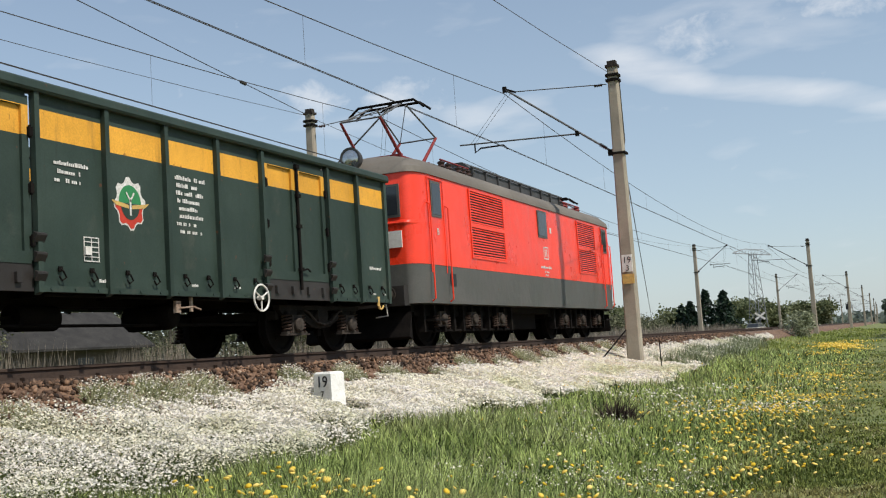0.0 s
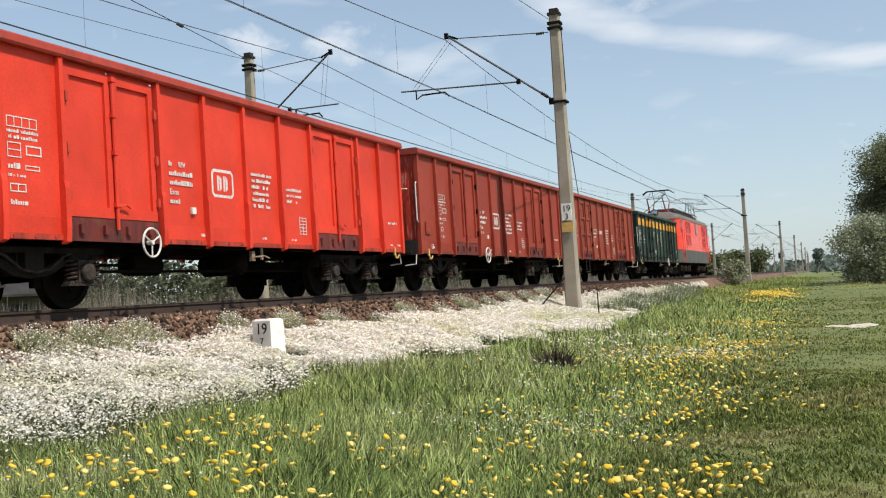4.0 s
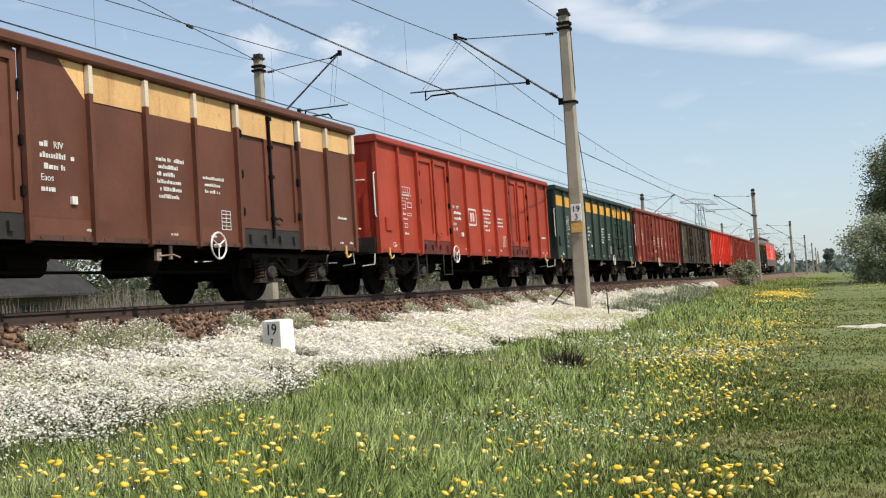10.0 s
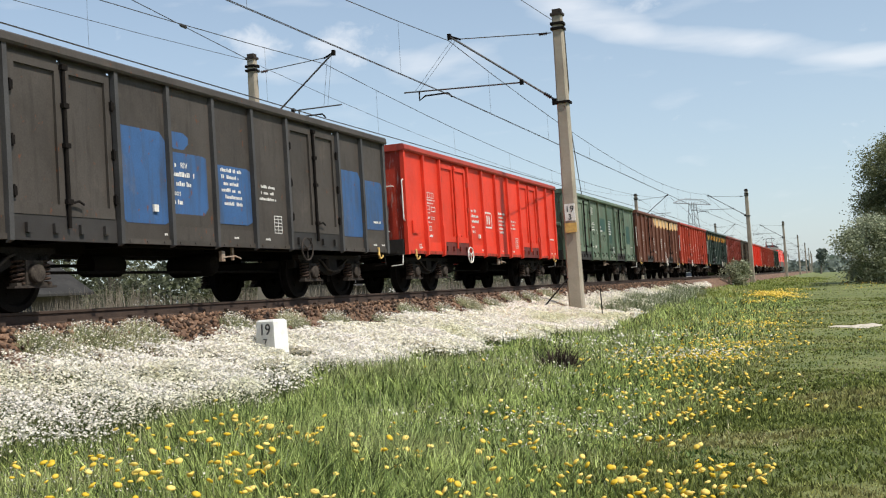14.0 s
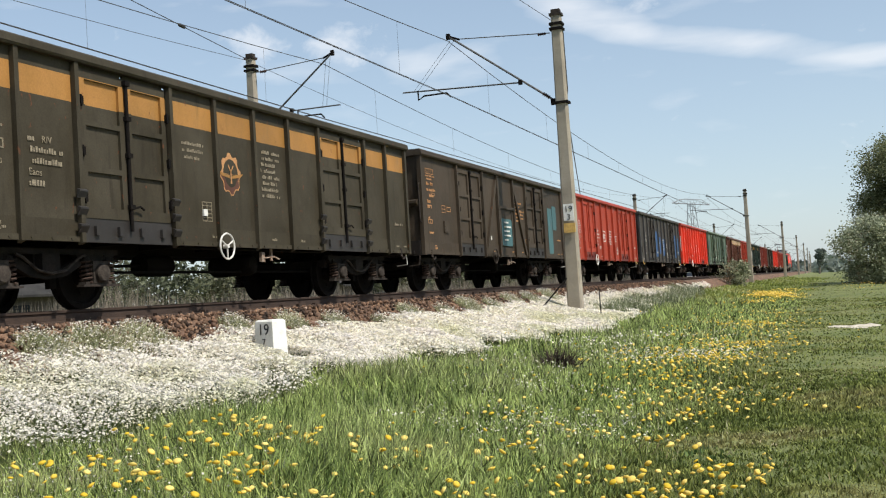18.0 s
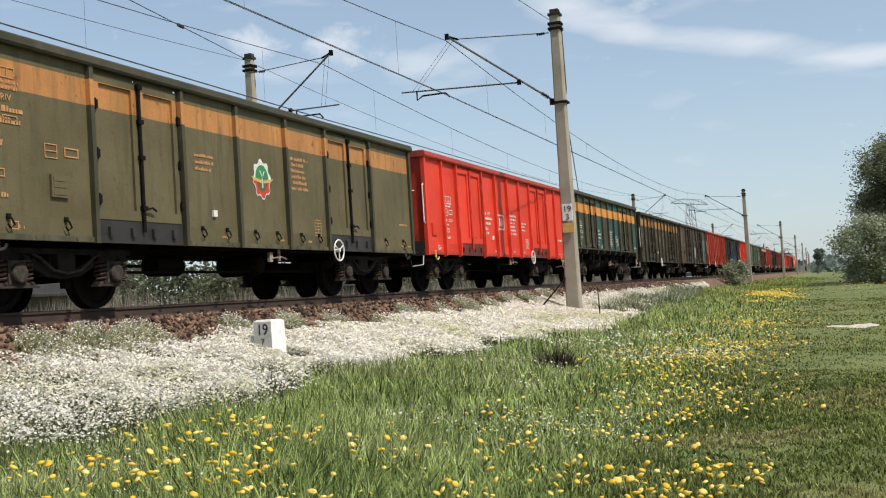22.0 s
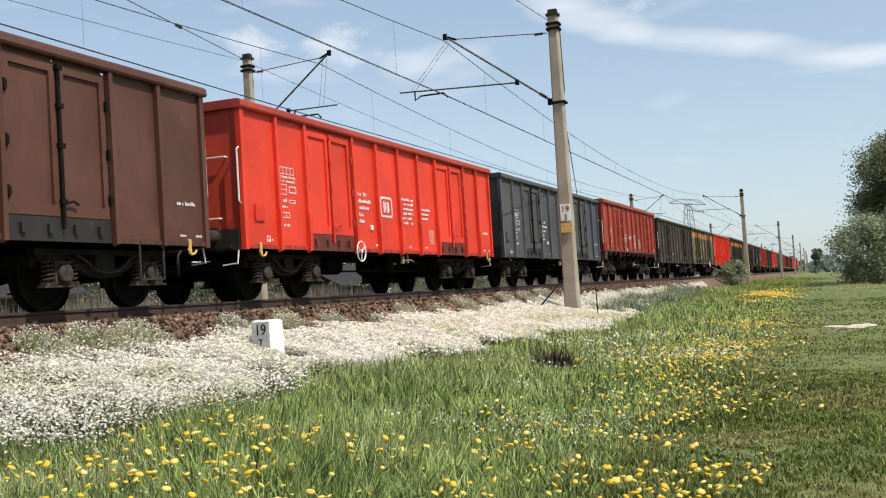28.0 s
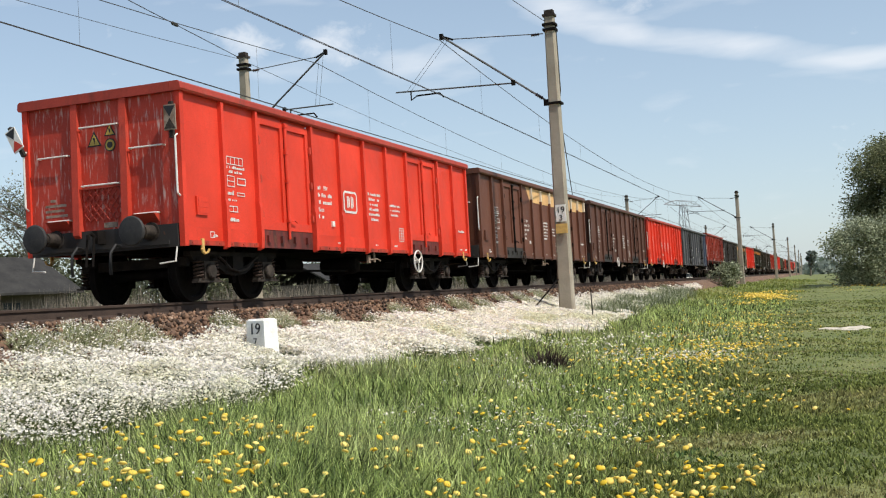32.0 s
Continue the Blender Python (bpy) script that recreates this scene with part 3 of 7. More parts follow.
# hectometre stone
stone = thing("hectometre_stone", "whitewashed concrete distance stone with black figures beside the track", "distance stone", at=pose(3.5, 11.75, -0.29, 0, 0, -14))
g = Geo()
w, d = 0.15, 0.12
g.add([(-w * 1.12, -d * 1.1, -0.75), (w * 1.12, -d * 1.1, -0.75), (w * 1.12, d * 1.1, -0.75), (-w * 1.12, d * 1.1, -0.75), (-w, -d, -0.025), (w, -d, -0.025), (w, d, -0.025), (-w, d, -0.025),
       (-w + 0.025, -d + 0.025, 0), (w - 0.025, -d + 0.025, 0), (w - 0.025, d - 0.025, 0), (-w + 0.025, d - 0.025, 0)],
      [(0, 1, 5, 4), (1, 2, 6, 5), (2, 3, 7, 6), (3, 0, 4, 7), (4, 5, 9, 8), (5, 6, 10, 9), (6, 7, 11, 10), (7, 4, 8, 11), (8, 9, 10, 11)])
part("block", g, M["white_stone"], stone)
letters("figures", "19", 0.2, M["black_paint"], stone, pose(0, -0.129, -0.19, 88, 0, 0), "black painted figures 19")
letters("lower_figure", "7", 0.13, M["black_paint"], stone, pose(0, -0.134, -0.33, 88, 0, 0), "smaller black figure 7")

# a leaning rod and a thin wire at the foot of the near mast
thing("leaning_rod", "thin rusty rod leaning against the mast's foot", "rod", Geo().cyl((2.75, 26.6, -0.85), (3.34, 27.9, 0.1), 0.022, n=6), M["steel_dark"])
thing("thin_stake", "thin dark stake in the flowers by the mast", "stake", Geo().cyl((4.45, 26.9, -1.2), (4.42, 26.95, -0.2), 0.016, n=6), M["steel_dark"])

# ---- the train ----
P = {
    "bright_red": paint("bright_red_paint", (0.62, 0.036, 0.012), (0.2, 0.03, 0.02), 0.12),
    "brick_red": paint("brick_red_paint", (0.205, 0.03, 0.015), (0.05, 0.024, 0.018), 0.5),
    "orange_red": paint("orange_red_paint", (0.33, 0.037, 0.014), (0.09, 0.03, 0.02), 0.32),
    "dull_red": paint("dull_red_paint", (0.27, 0.032, 0.014), (0.06, 0.025, 0.018), 0.35),
    "rust_red": paint("rust_red_paint", (0.26, 0.042, 0.02), (0.07, 0.035, 0.025), 0.3),
    "brown": paint("brown_paint", (0.115, 0.038, 0.019), (0.045, 0.025, 0.018), 0.4, dust=(0.14, 0.09, 0.06)),
    "dark_brown": paint("dark_brown_paint", (0.088, 0.032, 0.018), (0.035, 0.022, 0.018), 0.45, dust=(0.13, 0.09, 0.06)),
    "soot_brown": paint("soot_brown_paint", (0.054, 0.04, 0.027), (0.02, 0.015, 0.011), 0.5, dust=(0.105, 0.078, 0.05), spec=0.1),
    "soot_olive": paint("soot_olive_paint", (0.045, 0.037, 0.023), (0.02, 0.016, 0.011), 0.55, dust=(0.085, 0.068, 0.042), spec=0.1),
    "slate": paint("slate_grey_paint", (0.055, 0.047, 0.04), (0.03, 0.026, 0.022), 0.6, spec=0.12),
    "blue_slate": paint("blue_slate_paint", (0.07, 0.069, 0.069), (0.04, 0.038, 0.036), 0.4, spec=0.12),
    "blue_rib": paint("dull_blue_rib_paint", (0.05, 0.075, 0.13), (0.05, 0.05, 0.052), 0.5),
    "pale_rib": paint("pale_grey_rib_paint", (0.1, 0.104, 0.112), (0.05, 0.048, 0.046), 0.4, spec=0.15),
    "steel_rib": paint("grey_steel_rib_paint", (0.056, 0.054, 0.053), (0.03, 0.028, 0.026), 0.4, spec=0.15),
    "bottle_green": paint("bottle_green_paint", (0.02, 0.037, 0.027), (0.018, 0.022, 0.017), 0.35),
    "pale_green": paint("faded_green_paint", (0.145, 0.19, 0.135), (0.075, 0.062, 0.035), 0.95, c2=(0.075, 0.125, 0.085), dust=(0.2, 0.17, 0.11), spec=0.15),
    "teal": paint("teal_paint", (0.018, 0.062, 0.053), (0.03, 0.045, 0.035), 0.35),
    "khaki": paint("khaki_paint", (0.105, 0.086, 0.042), (0.06, 0.055, 0.03), 0.7, spec=0.15),
    "olive_grey": paint("olive_grey_paint", (0.052, 0.047, 0.028), (0.03, 0.03, 0.02), 0.55, spec=0.15),
    "yellow_band": paint("yellow_band_paint", (0.66, 0.32, 0.03), (0.3, 0.15, 0.03), 0.5),
    "ochre_band": paint("dirty_ochre_band_paint", (0.33, 0.155, 0.035), (0.1, 0.08, 0.03), 0.45),
    "amber_band": paint("amber_band_paint", (0.55, 0.24, 0.05), (0.3, 0.13, 0.04), 0.35),
    "worn_amber": paint("worn_orange_band_paint", (0.4, 0.175, 0.05), (0.15, 0.08, 0.03), 0.8),
    "cream": paint("cream_paint", (0.64, 0.39, 0.16), (0.36, 0.14, 0.05), 0.6),
    "white_tip": paint("white_rib_tip_paint", (0.62, 0.53, 0.4), (0.4, 0.32, 0.25), 0.2),
    "blue": paint("blue_patch_paint", (0.025, 0.08, 0.2), (0.05, 0.052, 0.055), 0.75),
    "bright_blue": paint("bright_blue_patch_paint", (0.02, 0.09, 0.28), (0.04, 0.05, 0.08), 0.4),
    "pale_teal": paint("pale_teal_patch_paint", (0.05, 0.13, 0.14), (0.05, 0.06, 0.055), 0.6),
    "sea_green": paint("dark_sea_green_patch", (0.02, 0.06, 0.045), (0.03, 0.045, 0.035), 0.3),
    # both end-wall reds are darker than bright_red: shade painted in, with real wear
    "scraped_red": material("scraped_red_paint", (0.5, 0.042, 0.018), (0.36, 0.034, 0.018), 1.5, 0.6, 0, 0.1, 30, 0.1, (0.55, 0.4, 0.35), 0.6, (5.5, 5.5, 0.7), stain_size=3.6),
    "shaded_grimy_red": paint("shaded_grimy_red_paint", (0.46, 0.04, 0.018), (0.1, 0.03, 0.02), 0.4),
    "rusty_foot": paint("rusty_brown_foot_paint", (0.09, 0.03, 0.02), (0.025, 0.018, 0.015), 0.7),
    # dulled copy of the flank red: rim shade painted in along with dirt
    "shaded_rim_red": paint("shaded_dirty_red_rim_paint", (0.34, 0.035, 0.018), (0.09, 0.03, 0.02), 0.6),
    "loco_red": paint("locomotive_red_paint", (0.8, 0.042, 0.012), (0.55, 0.035, 0.015), 0.1, 0.32, spec=0.45),
    "loco_grey": paint("locomotive_grey_paint", (0.078, 0.075, 0.068), (0.05, 0.07, 0.06), 0.3, 0.5),
    "roof_dark": paint("dark_roof_gear_paint", (0.05, 0.05, 0.05), (0.03, 0.025, 0.02), 0.3, 0.6),
    "pan_red": paint("dark_red_arm_paint", (0.2, 0.02, 0.018), (0.08, 0.02, 0.015), 0.3, 0.5),
    "roof_grey": paint("locomotive_roof_paint", (0.13, 0.115, 0.095), (0.08, 0.065, 0.05), 0.45, 0.7),
    "red_sill": paint("sooty_red_sill_paint", (0.16, 0.02, 0.014), (0.02, 0.017, 0.015), 1.1),
    "sill_black": paint("sooty_sill_paint", (0.022, 0.019, 0.017), (0.03, 0.022, 0.018), 0.4, dust=(0.07, 0.055, 0.045)),
    "emblem_green": paint("emblem_green_paint", (0.03, 0.2, 0.07), (0.02, 0.1, 0.04), 0.1),
    "sign_yellow": paint("faded_yellow_sign_paint", (0.42, 0.3, 0.06), (0.3, 0.2, 0.05), 0.3),
    "emblem_red": paint("emblem_red_paint", (0.5, 0.04, 0.02), (0.2, 0.03, 0.02), 0.1),
}
vehicles, wheelsets = [], []
trng = random.Random(11)
HALF = 6.5                       # half the length of a wagon's box


def wheelset_mesh(r, gauge=0.753):
    g = Geo()
    for s in (-1, 1):
        x = s * gauge
        g.lathe([(-0.1, 0.06), (-0.1, 0.13), (-0.03, 0.15), (-0.02, r - 0.09), (-0.068, r - 0.07), (-0.068, r + 0.0), (0.04, r + 0.004), (0.045, r + 0.028), (0.07, r + 0.024), (0.07, r - 0.07),
                 (0.02, r - 0.09), (0.02, 0.15), (0.09, 0.12), (0.1, 0.06)][::-1], (x, 0, 0), (-s, 0, 0), 28)
    g.cyl((-1.05, 0, 0), (1.05, 0, 0), 0.075, n=12)
    for s in (-1, 1):        # holes and marks that show the turning
        for k in range(3):
            a = k * 2.094
            g.cyl((s * 0.79, 0.24 * math.cos(a), 0.24 * math.sin(a)), (s * 0.8, 0.24 * math.cos(a), 0.24 * math.sin(a)), 0.03, n=6)
    return g.mesh("wheelset", M["steel_dark"], True)


WHEELSET, LOCO_WHEELSET = wheelset_mesh(0.46), wheelset_mesh(0.6)


def spring_mesh(r=0.075, h=0.28, coils=5):
    pts = [(r * math.cos(a), r * math.sin(a), h * a / (2 * math.pi * coils)) for a in (i * math.pi / 4 for i in range(8 * coils + 1))]
    g = Geo().tube(pts, 0.016, 4)
    return g.mesh("spring", M["spring_rust"], True)


SPRING = spring_mesh()


def bogie_meshes():
    f = Geo()
    for s in (-1, 1):
        x0, x1 = sorted((s * 0.98, s * 1.06))
        f.box(x0 - 0.02, -1.34, 0.71, x1 + 0.02, 1.34, 0.78)
        belly = [(-0.78, 0.71), (-0.58, 0.55), (-0.32, 0.43), (0, 0.39), (0.32, 0.43), (0.58, 0.55), (0.78, 0.71), (0.62, 0.71), (0.46, 0.62), (0.26, 0.53), (0, 0.5), (-0.26, 0.53), (-0.46, 0.62), (-0.62, 0.71)]
        f.prism([(x0, a, b) for a, b in belly], (x1 - x0, 0, 0))
        f.box(x0 - 0.01, -0.16, 0.48, x1 + 0.05, 0.16, 0.71)
        for c in (-0.9, 0.9):
            for d in (-0.19, 0.19):
                f.box(x0, c + d - 0.035, 0.42, x1 + 0.01, c + d + 0.035, 0.71)
            f.prism([(x0, c - 0.4, 0.71), (x0, c - 0.3, 0.62), (x0, c + 0.3, 0.62), (x0, c + 0.4, 0.71)], (x1 - x0, 0, 0))
        for c in (-0.9, 0.9):
            f.box(min(s * 1.03, s * 1.15), c - 0.36, 0.285, max(s * 1.03, s * 1.15), c + 0.36, 0.31, 1)
            for d in (-0.22, 0.22):
                f.lathe([(0, 0.1), (0.02, 0.1), (0.02, 0.05), (0.06, 0.05)], (s * 1.07, c + d, 0.62), (0, 0, 1), 10)
        f.tube([(s * 1.12, -0.62, 0.7), (s * 1.12, -0.5, 0.66), (s * 1.12, -0.25, 0.5), (s * 1.12, 0, 0.46), (s * 1.12, 0.25, 0.5), (s * 1.12, 0.5, 0.66), (s * 1.12, 0.62, 0.7)], 0.02, 5, 1)
    f.box(-1.0, -0.2, 0.45, 1.0, 0.2, 0.72).box(-0.98, -1.3, 0.55, 0.98, -1.2, 0.7).box(-0.98, 1.2, 0.55, 0.98, 1.3, 0.7)
    a = Geo().box(-0.07, -0.15, -0.13, 0.07, 0.15, 0.16).box(-0.06, -0.3, -0.16, 0.06, 0.3, -0.11)
    a.lathe([(0, 0.125), (0.07, 0.125), (0.09, 0.105), (0.1, 0.05), (0.1, 0)], (0.05, 0, 0), (1, 0, 0), 14)
    b = Geo().box(-0.04, -0.06, -0.18, 0.04, 0.06, 0.18).box(-0.02, -0.02, 0.15, 0.02, 0.02, 0.35)
    return f.mesh("bogie", [M["bogie"], M["steel_mid"]]), a.mesh("axle_box", M["axle_dust"], True), b.mesh("brake_shoe", M["steel_dark"])


BOGIE, AXLE_BOX, BRAKE = bogie_meshes()


def bogie(parent, y):
    ob = part("bogie", BOGIE, None, parent, "sooty two-axle bogie", at=pose(0, y, 0))
    for a in (-0.9, 0.9):
        home = pose(0, a, 0.46)
        wheelsets.append((part("wheelset", WHEELSET, None, ob, at=home), home, parent))
        for s in (-1, 1):
            part("axle_box", AXLE_BOX, None, ob, "dusty cast axle box", at=pose(s * 1.07, a, 0.46, 0, 0, 0 if s > 0 else 180))
            for d in (-0.22, 0.22):
                part("spring", SPRING, None, ob, "coil spring", at=pose(s * 1.07, a + d, 0.34))
            part("brake_shoe", BRAKE, None, ob, at=pose(s * 0.75, a * 0.42, 0.46))
    return ob


def disc_buffer():
    g = Geo().lathe([(0, 0.15), (0.03, 0.15), (0.03, 0.11), (0.26, 0.1), (0.26, 0.08), (0.45, 0.075)], (0, 0, 0), (0, 1, 0), 16)
    h = Geo().lathe([(0.42, 0.0), (0.43, 0.06), (0.46, 0.215), (0.485, 0.225), (0.505, 0.205), (0.52, 0.1), (0.522, 0)], (0, 0, 0), (0, 1, 0), 22)
    return g.mesh("buffer", M["steel_mid"], True), h.mesh("buffer_plate", M["buffer_face"], True)


BUFFER, PLATE = disc_buffer()
COUPLING = Geo().box(-0.05, 0, -0.1, 0.05, 0.2, 0.1).tube([(0, 0.2, 0), (0, 0.3, 0.06), (0, 0.36, 0.02), (0, 0.36, -0.04)], 0.03, 6).tube([(-0.06, 0.3, 0), (-0.06, 0.35, -0.45), (0.06, 0.35, -0.45), (0.06, 0.3, 0)], 0.02, 5).mesh("coupling", M["steel_dark"])
HOSE = Geo().tube([(0, 0, 0), (0, 0.18, 0.02), (0, 0.3, -0.1), (0, 0.32, -0.3), (0.02, 0.28, -0.42)], 0.024, 6).mesh("brake_hose", M["rubber"], True)
HOOK = Geo().box(-0.012, -0.035, 0.0, 0.012, 0.035, 0.16).tube([(0.005, 0, 0.05), (0.02, 0, -0.05)], 0.02, 6).tube([(0.05, -0.1, 0.0), (0.04, -0.07, -0.05), (0.03, 0, -0.07), (0.04, 0.07, -0.05), (0.05, 0.1, 0.0)], 0.018, 6)
HOOK_Y, HOOK_D = HOOK.mesh("rope_hook", M["yellow"]), HOOK.mesh("rope_hook", M["steel_mid"])


HINGES, SILLS = {}, {}


def hinge_of(body):
    """Hinges wear their wagon's paint on red wagons, soot on the others."""
    if body not in HINGES:
        HINGES[body] = Geo().box(-0.022, -0.025, 0, 0.022, 0.025, 0.11).cyl((0, 0.0, -0.02), (0, 0.0, 0.13), 0.016, n=6).mesh("hinge", P["shaded_grimy_red"] if body == "bright_red" else M["steel_dark"])
    return HINGES[body]


PAINT_OF = {"bright_red": (0.46, 0.036, 0.015), "orange_red": (0.35, 0.042, 0.019), "dull_red": (0.26, 0.037, 0.018), "rust_red": (0.21, 0.042, 0.024), "brown": (0.1, 0.04, 0.025), "dark_brown": (0.08, 0.031, 0.02),
            "pale_green": (0.1, 0.13, 0.085), "khaki": (0.08, 0.072, 0.038)}


def grimy(body):
    """The splashed and sooty bottom strip in the wagon's own colour."""
    if body not in PAINT_OF:
        return P[body]
    if body not in SILLS:
        SILLS[body] = paint("grimy_" + body, PAINT_OF[body], (0.035, 0.024, 0.018), 0.95)
    return SILLS[body]


CROSS = Geo().box(-1.3, -0.05, 0.86, 1.3, 0.05, 1.12).mesh("cross_member", M["steel_dark"])


LUG = Geo().prism([(0, -0.1, 0.07), (0.05, -0.1, 0.05), (0.05, -0.1, 0.03), (0, -0.1, -0.05)], (0, 0.16, 0)).mesh("rib_lug", P["sill_black"])
RING = Geo().tube([(0.012, 0, 0.05), (0.05, 0.0, 0.02), (0.05, 0.05, -0.05), (0.035, 0.0, -0.09), (0.03, -0.04, -0.04)], 0.012, 5).box(0, -0.03, 0.02, 0.02, 0.03, 0.08).mesh("rope_ring", M["steel_dark"])


def hand_wheel(mat):
    g = Geo().ring((0, 0, 0), (1, 0, 0), 0.18, 0.014, 22, 6).cyl((-0.06, 0, 0), (0.02, 0, 0), 0.03)
    for k in range(3):
        a = k * 2.094 + 0.5
        g.cyl((0, 0, 0), (0, 0.18 * math.cos(a), 0.18 * math.sin(a)), 0.011, n=5)
    return g.mesh("hand_wheel", mat, True)


WHEEL_W, WHEEL_D = hand_wheel(M["white_rail"]), hand_wheel(M["steel_mid"])


def word_bars(g, x, y0, z1, w, rows, h, rnd, gap=0.45, fill=1.0):
    """Lines of writing too small to read, as rows of plain bars; the wagon's right flank."""
    for r in range(rows):
        z = z1 - r * h * (1 + gap)
        y = y0 + (rnd.random() * 0.12 * w if r else 0)
        end = y0 + w * (1 - (rnd.random() * 0.3 if r else 0)) * fill
        while y < end - 0.2 * h:
            k = min(h * rnd.choice((0.3, 0.36, 0.42, 0.8)), end - y)
            if rnd.random() > 0.13:
                g.box(x, y, z - 0.92 * h, x + 0.003, y + k, z - h * rnd.choice((0.08, 0.3, 0.34)))
            y += k + 0.17 * h


TYPE_MARKS = {}


def type_mark(word, mat):
    """Letters of the built-in font, made once for each word and colour."""
    if (word, mat.name) not in TYPE_MARKS:
        tmp = letters("type_mark", word, 0.12, mat, None, Matrix.Identity(4))
        TYPE_MARKS[word, mat.name] = tmp.data
        bpy.data.objects.remove(tmp)
    return TYPE_MARKS[word, mat.name]


def frame_mark(g, x, y0, z0, w, h, t=0.018):
    g.box(x, y0, z0, x + 0.003, y0 + w, z0 + t).box(x, y0, z0 + h - t, x + 0.003, y0 + w, z0 + h)
    g.box(x, y0, z0 + t, x + 0.003, y0 + t, z0 + h - t).box(x, y0 + w - t, z0 + t, x + 0.003, y0 + w, z0 + h - t)


def table_mark(g, x, y0, z0, w, h, cols, rows, t=0.012):
    frame_mark(g, x, y0, z0, w, h, t)
    for i in range(1, cols):
        yy = y0 + w * i / cols
        g.box(x, yy - t / 2, z0 + t, x + 0.003, yy + t / 2, z0 + h - t)
    for j in range(1, rows):
        zz = z0 + h * j / rows
        g.box(x + 0.0005, y0 + t, zz - t / 2, x + 0.0035, y0 + w - t, zz + t / 2)


def logo_frame(parent, y0, z0, white, red, w=0.62, h=0.44):
    """A white framed oblong with two plain upright shapes."""
    x = 1.404
    g = Geo()
    c = 0.06
    out = [(y0 + c, z0), (y0 + w - c, z0), (y0 + w, z0 + c), (y0 + w, z0 + h - c), (y0 + w - c, z0 + h), (y0 + c, z0 + h), (y0, z0 + h - c), (y0, z0 + c)]
    g.prism([(x, a, b) for a, b in out], (0.003, 0, 0))
    ob = part("logo_panel", g, white, parent, "white framed emblem")
    t = 0.045
    c = 0.035
    inn = [(y0 + t + c, z0 + t), (y0 + w - t - c, z0 + t), (y0 + w - t, z0 + t + c), (y0 + w - t, z0 + h - t - c), (y0 + w - t - c, z0 + h - t), (y0 + t + c, z0 + h - t), (y0 + t, z0 + h - t - c), (y0 + t, z0 + t + c)]
    part("logo_ground", Geo().prism([(x + 0.003, a, b) for a, b in inn], (0.003, 0, 0)), red, ob)
    for k in (0, 1):
        a = y0 + w * (0.24 + 0.28 * k)
        g = Geo().box(x + 0.006, a, z0 + 0.1, x + 0.009, a + 0.045, z0 + h - 0.1)
        g.prism([(x + 0.006, a + 0.065, z0 + 0.1), (x + 0.006, a + 0.12, z0 + 0.14), (x + 0.006, a + 0.12, z0 + h - 0.14), (x + 0.006, a + 0.065, z0 + h - 0.1)], (0.003, 0, 0))
        part("logo_bar", g, white, ob)


def gear_emblem(parent, y, z, r, body):
    """A round toothed badge: pale upper teeth, red lower teeth, a green field with a pale stem and two wings."""
    x = 1.404

    def half(lo, hi, k0, k1, deep):
        """Half a toothed wheel between two angles, deep proud of the sheet."""
        pts = []
        for i in range(17):
            a = lo + (hi - lo) * i / 16
            rr = r * (k0 if (i // 2) % 2 == 0 else k1)
            pts.append((x, y + rr * math.cos(a), z + rr * 1.15 * math.sin(a)))
        return Geo().prism(pts, (deep, 0, 0))

    faded = body == "soot_olive"
    pale, ground_ = M["orange_text"] if faded else M["white_text"], P[body]
    ob = part("badge", half(0, math.pi, 1.0, 0.84, 0.003), pale, parent, "faded toothed badge" if faded else "toothed badge, half green and half red")
    part("badge_rim", half(math.pi, 2 * math.pi, 1.0, 0.86, 0.003), pale, ob)
    part("badge_lower", half(math.pi, 2 * math.pi, 0.93, 0.79, 0.006), P["dark_brown"] if faded else P["emblem_red"], ob)
    part("badge_field", half(0.02, math.pi - 0.02, 0.7, 0.7, 0.006), P["soot_olive"] if faded else P["emblem_green"], ob)
    part("badge_bowl", half(math.pi, 2 * math.pi, 0.6, 0.6, 0.009), ground_, ob)
    wings = Geo()
    for s in (-1, 1):
        wings.prism([(x + 0.009, y + s * 0.1 * r, z - 0.06 * r), (x + 0.009, y + s * 1.2 * r, z + 0.1 * r), (x + 0.009, y + s * 0.9 * r, z - 0.12 * r), (x + 0.009, y + s * 0.1 * r, z - 0.22 * r)], (0.003, 0, 0))
    part("badge_wings", wings, P["ochre_band"] if faded else M["yellow"], ob)
    stem = Geo().box(x + 0.009, y - 0.05 * r, z - 0.5 * r, x + 0.0135, y + 0.05 * r, z + 0.25 * r)
    for s in (-1, 1):
        stem.prism([(x + 0.009, y, z + 0.18 * r), (x + 0.009, y + s * 0.22 * r, z + 0.5 * r), (x + 0.009, y + s * 0.28 * r, z + 0.46 * r), (x + 0.009, y, z + 0.06 * r)], (0.0045, 0, 0))
    part("badge_stem", stem, pale, ob)


RIBS_A = (0.05, 1.15, 2.2, 4.2, 5.35, 6.5, 7.65, 8.8, 10.8, 11.85, 12.95)
RIBS_E = (0.05, 2.2, 4.2, 5.7, 7.3, 8.8, 10.8, 12.95)
RIBS_B = (0.05, 2.45, 4.45, 5.75, 7.25, 8.55, 10.55, 12.95)
DOORS = {"A": ((2.2, 4.2), (8.8, 10.8)), "E": ((2.2, 4.2), (8.8, 10.8)), "B": ((2.45, 4.45), (8.55, 10.55)), "C": ((2.2, 4.2), (8.8, 10.8))}
GAP_Z, RIM_Z, TOP_Z = 1.12, 3.13, 3.275


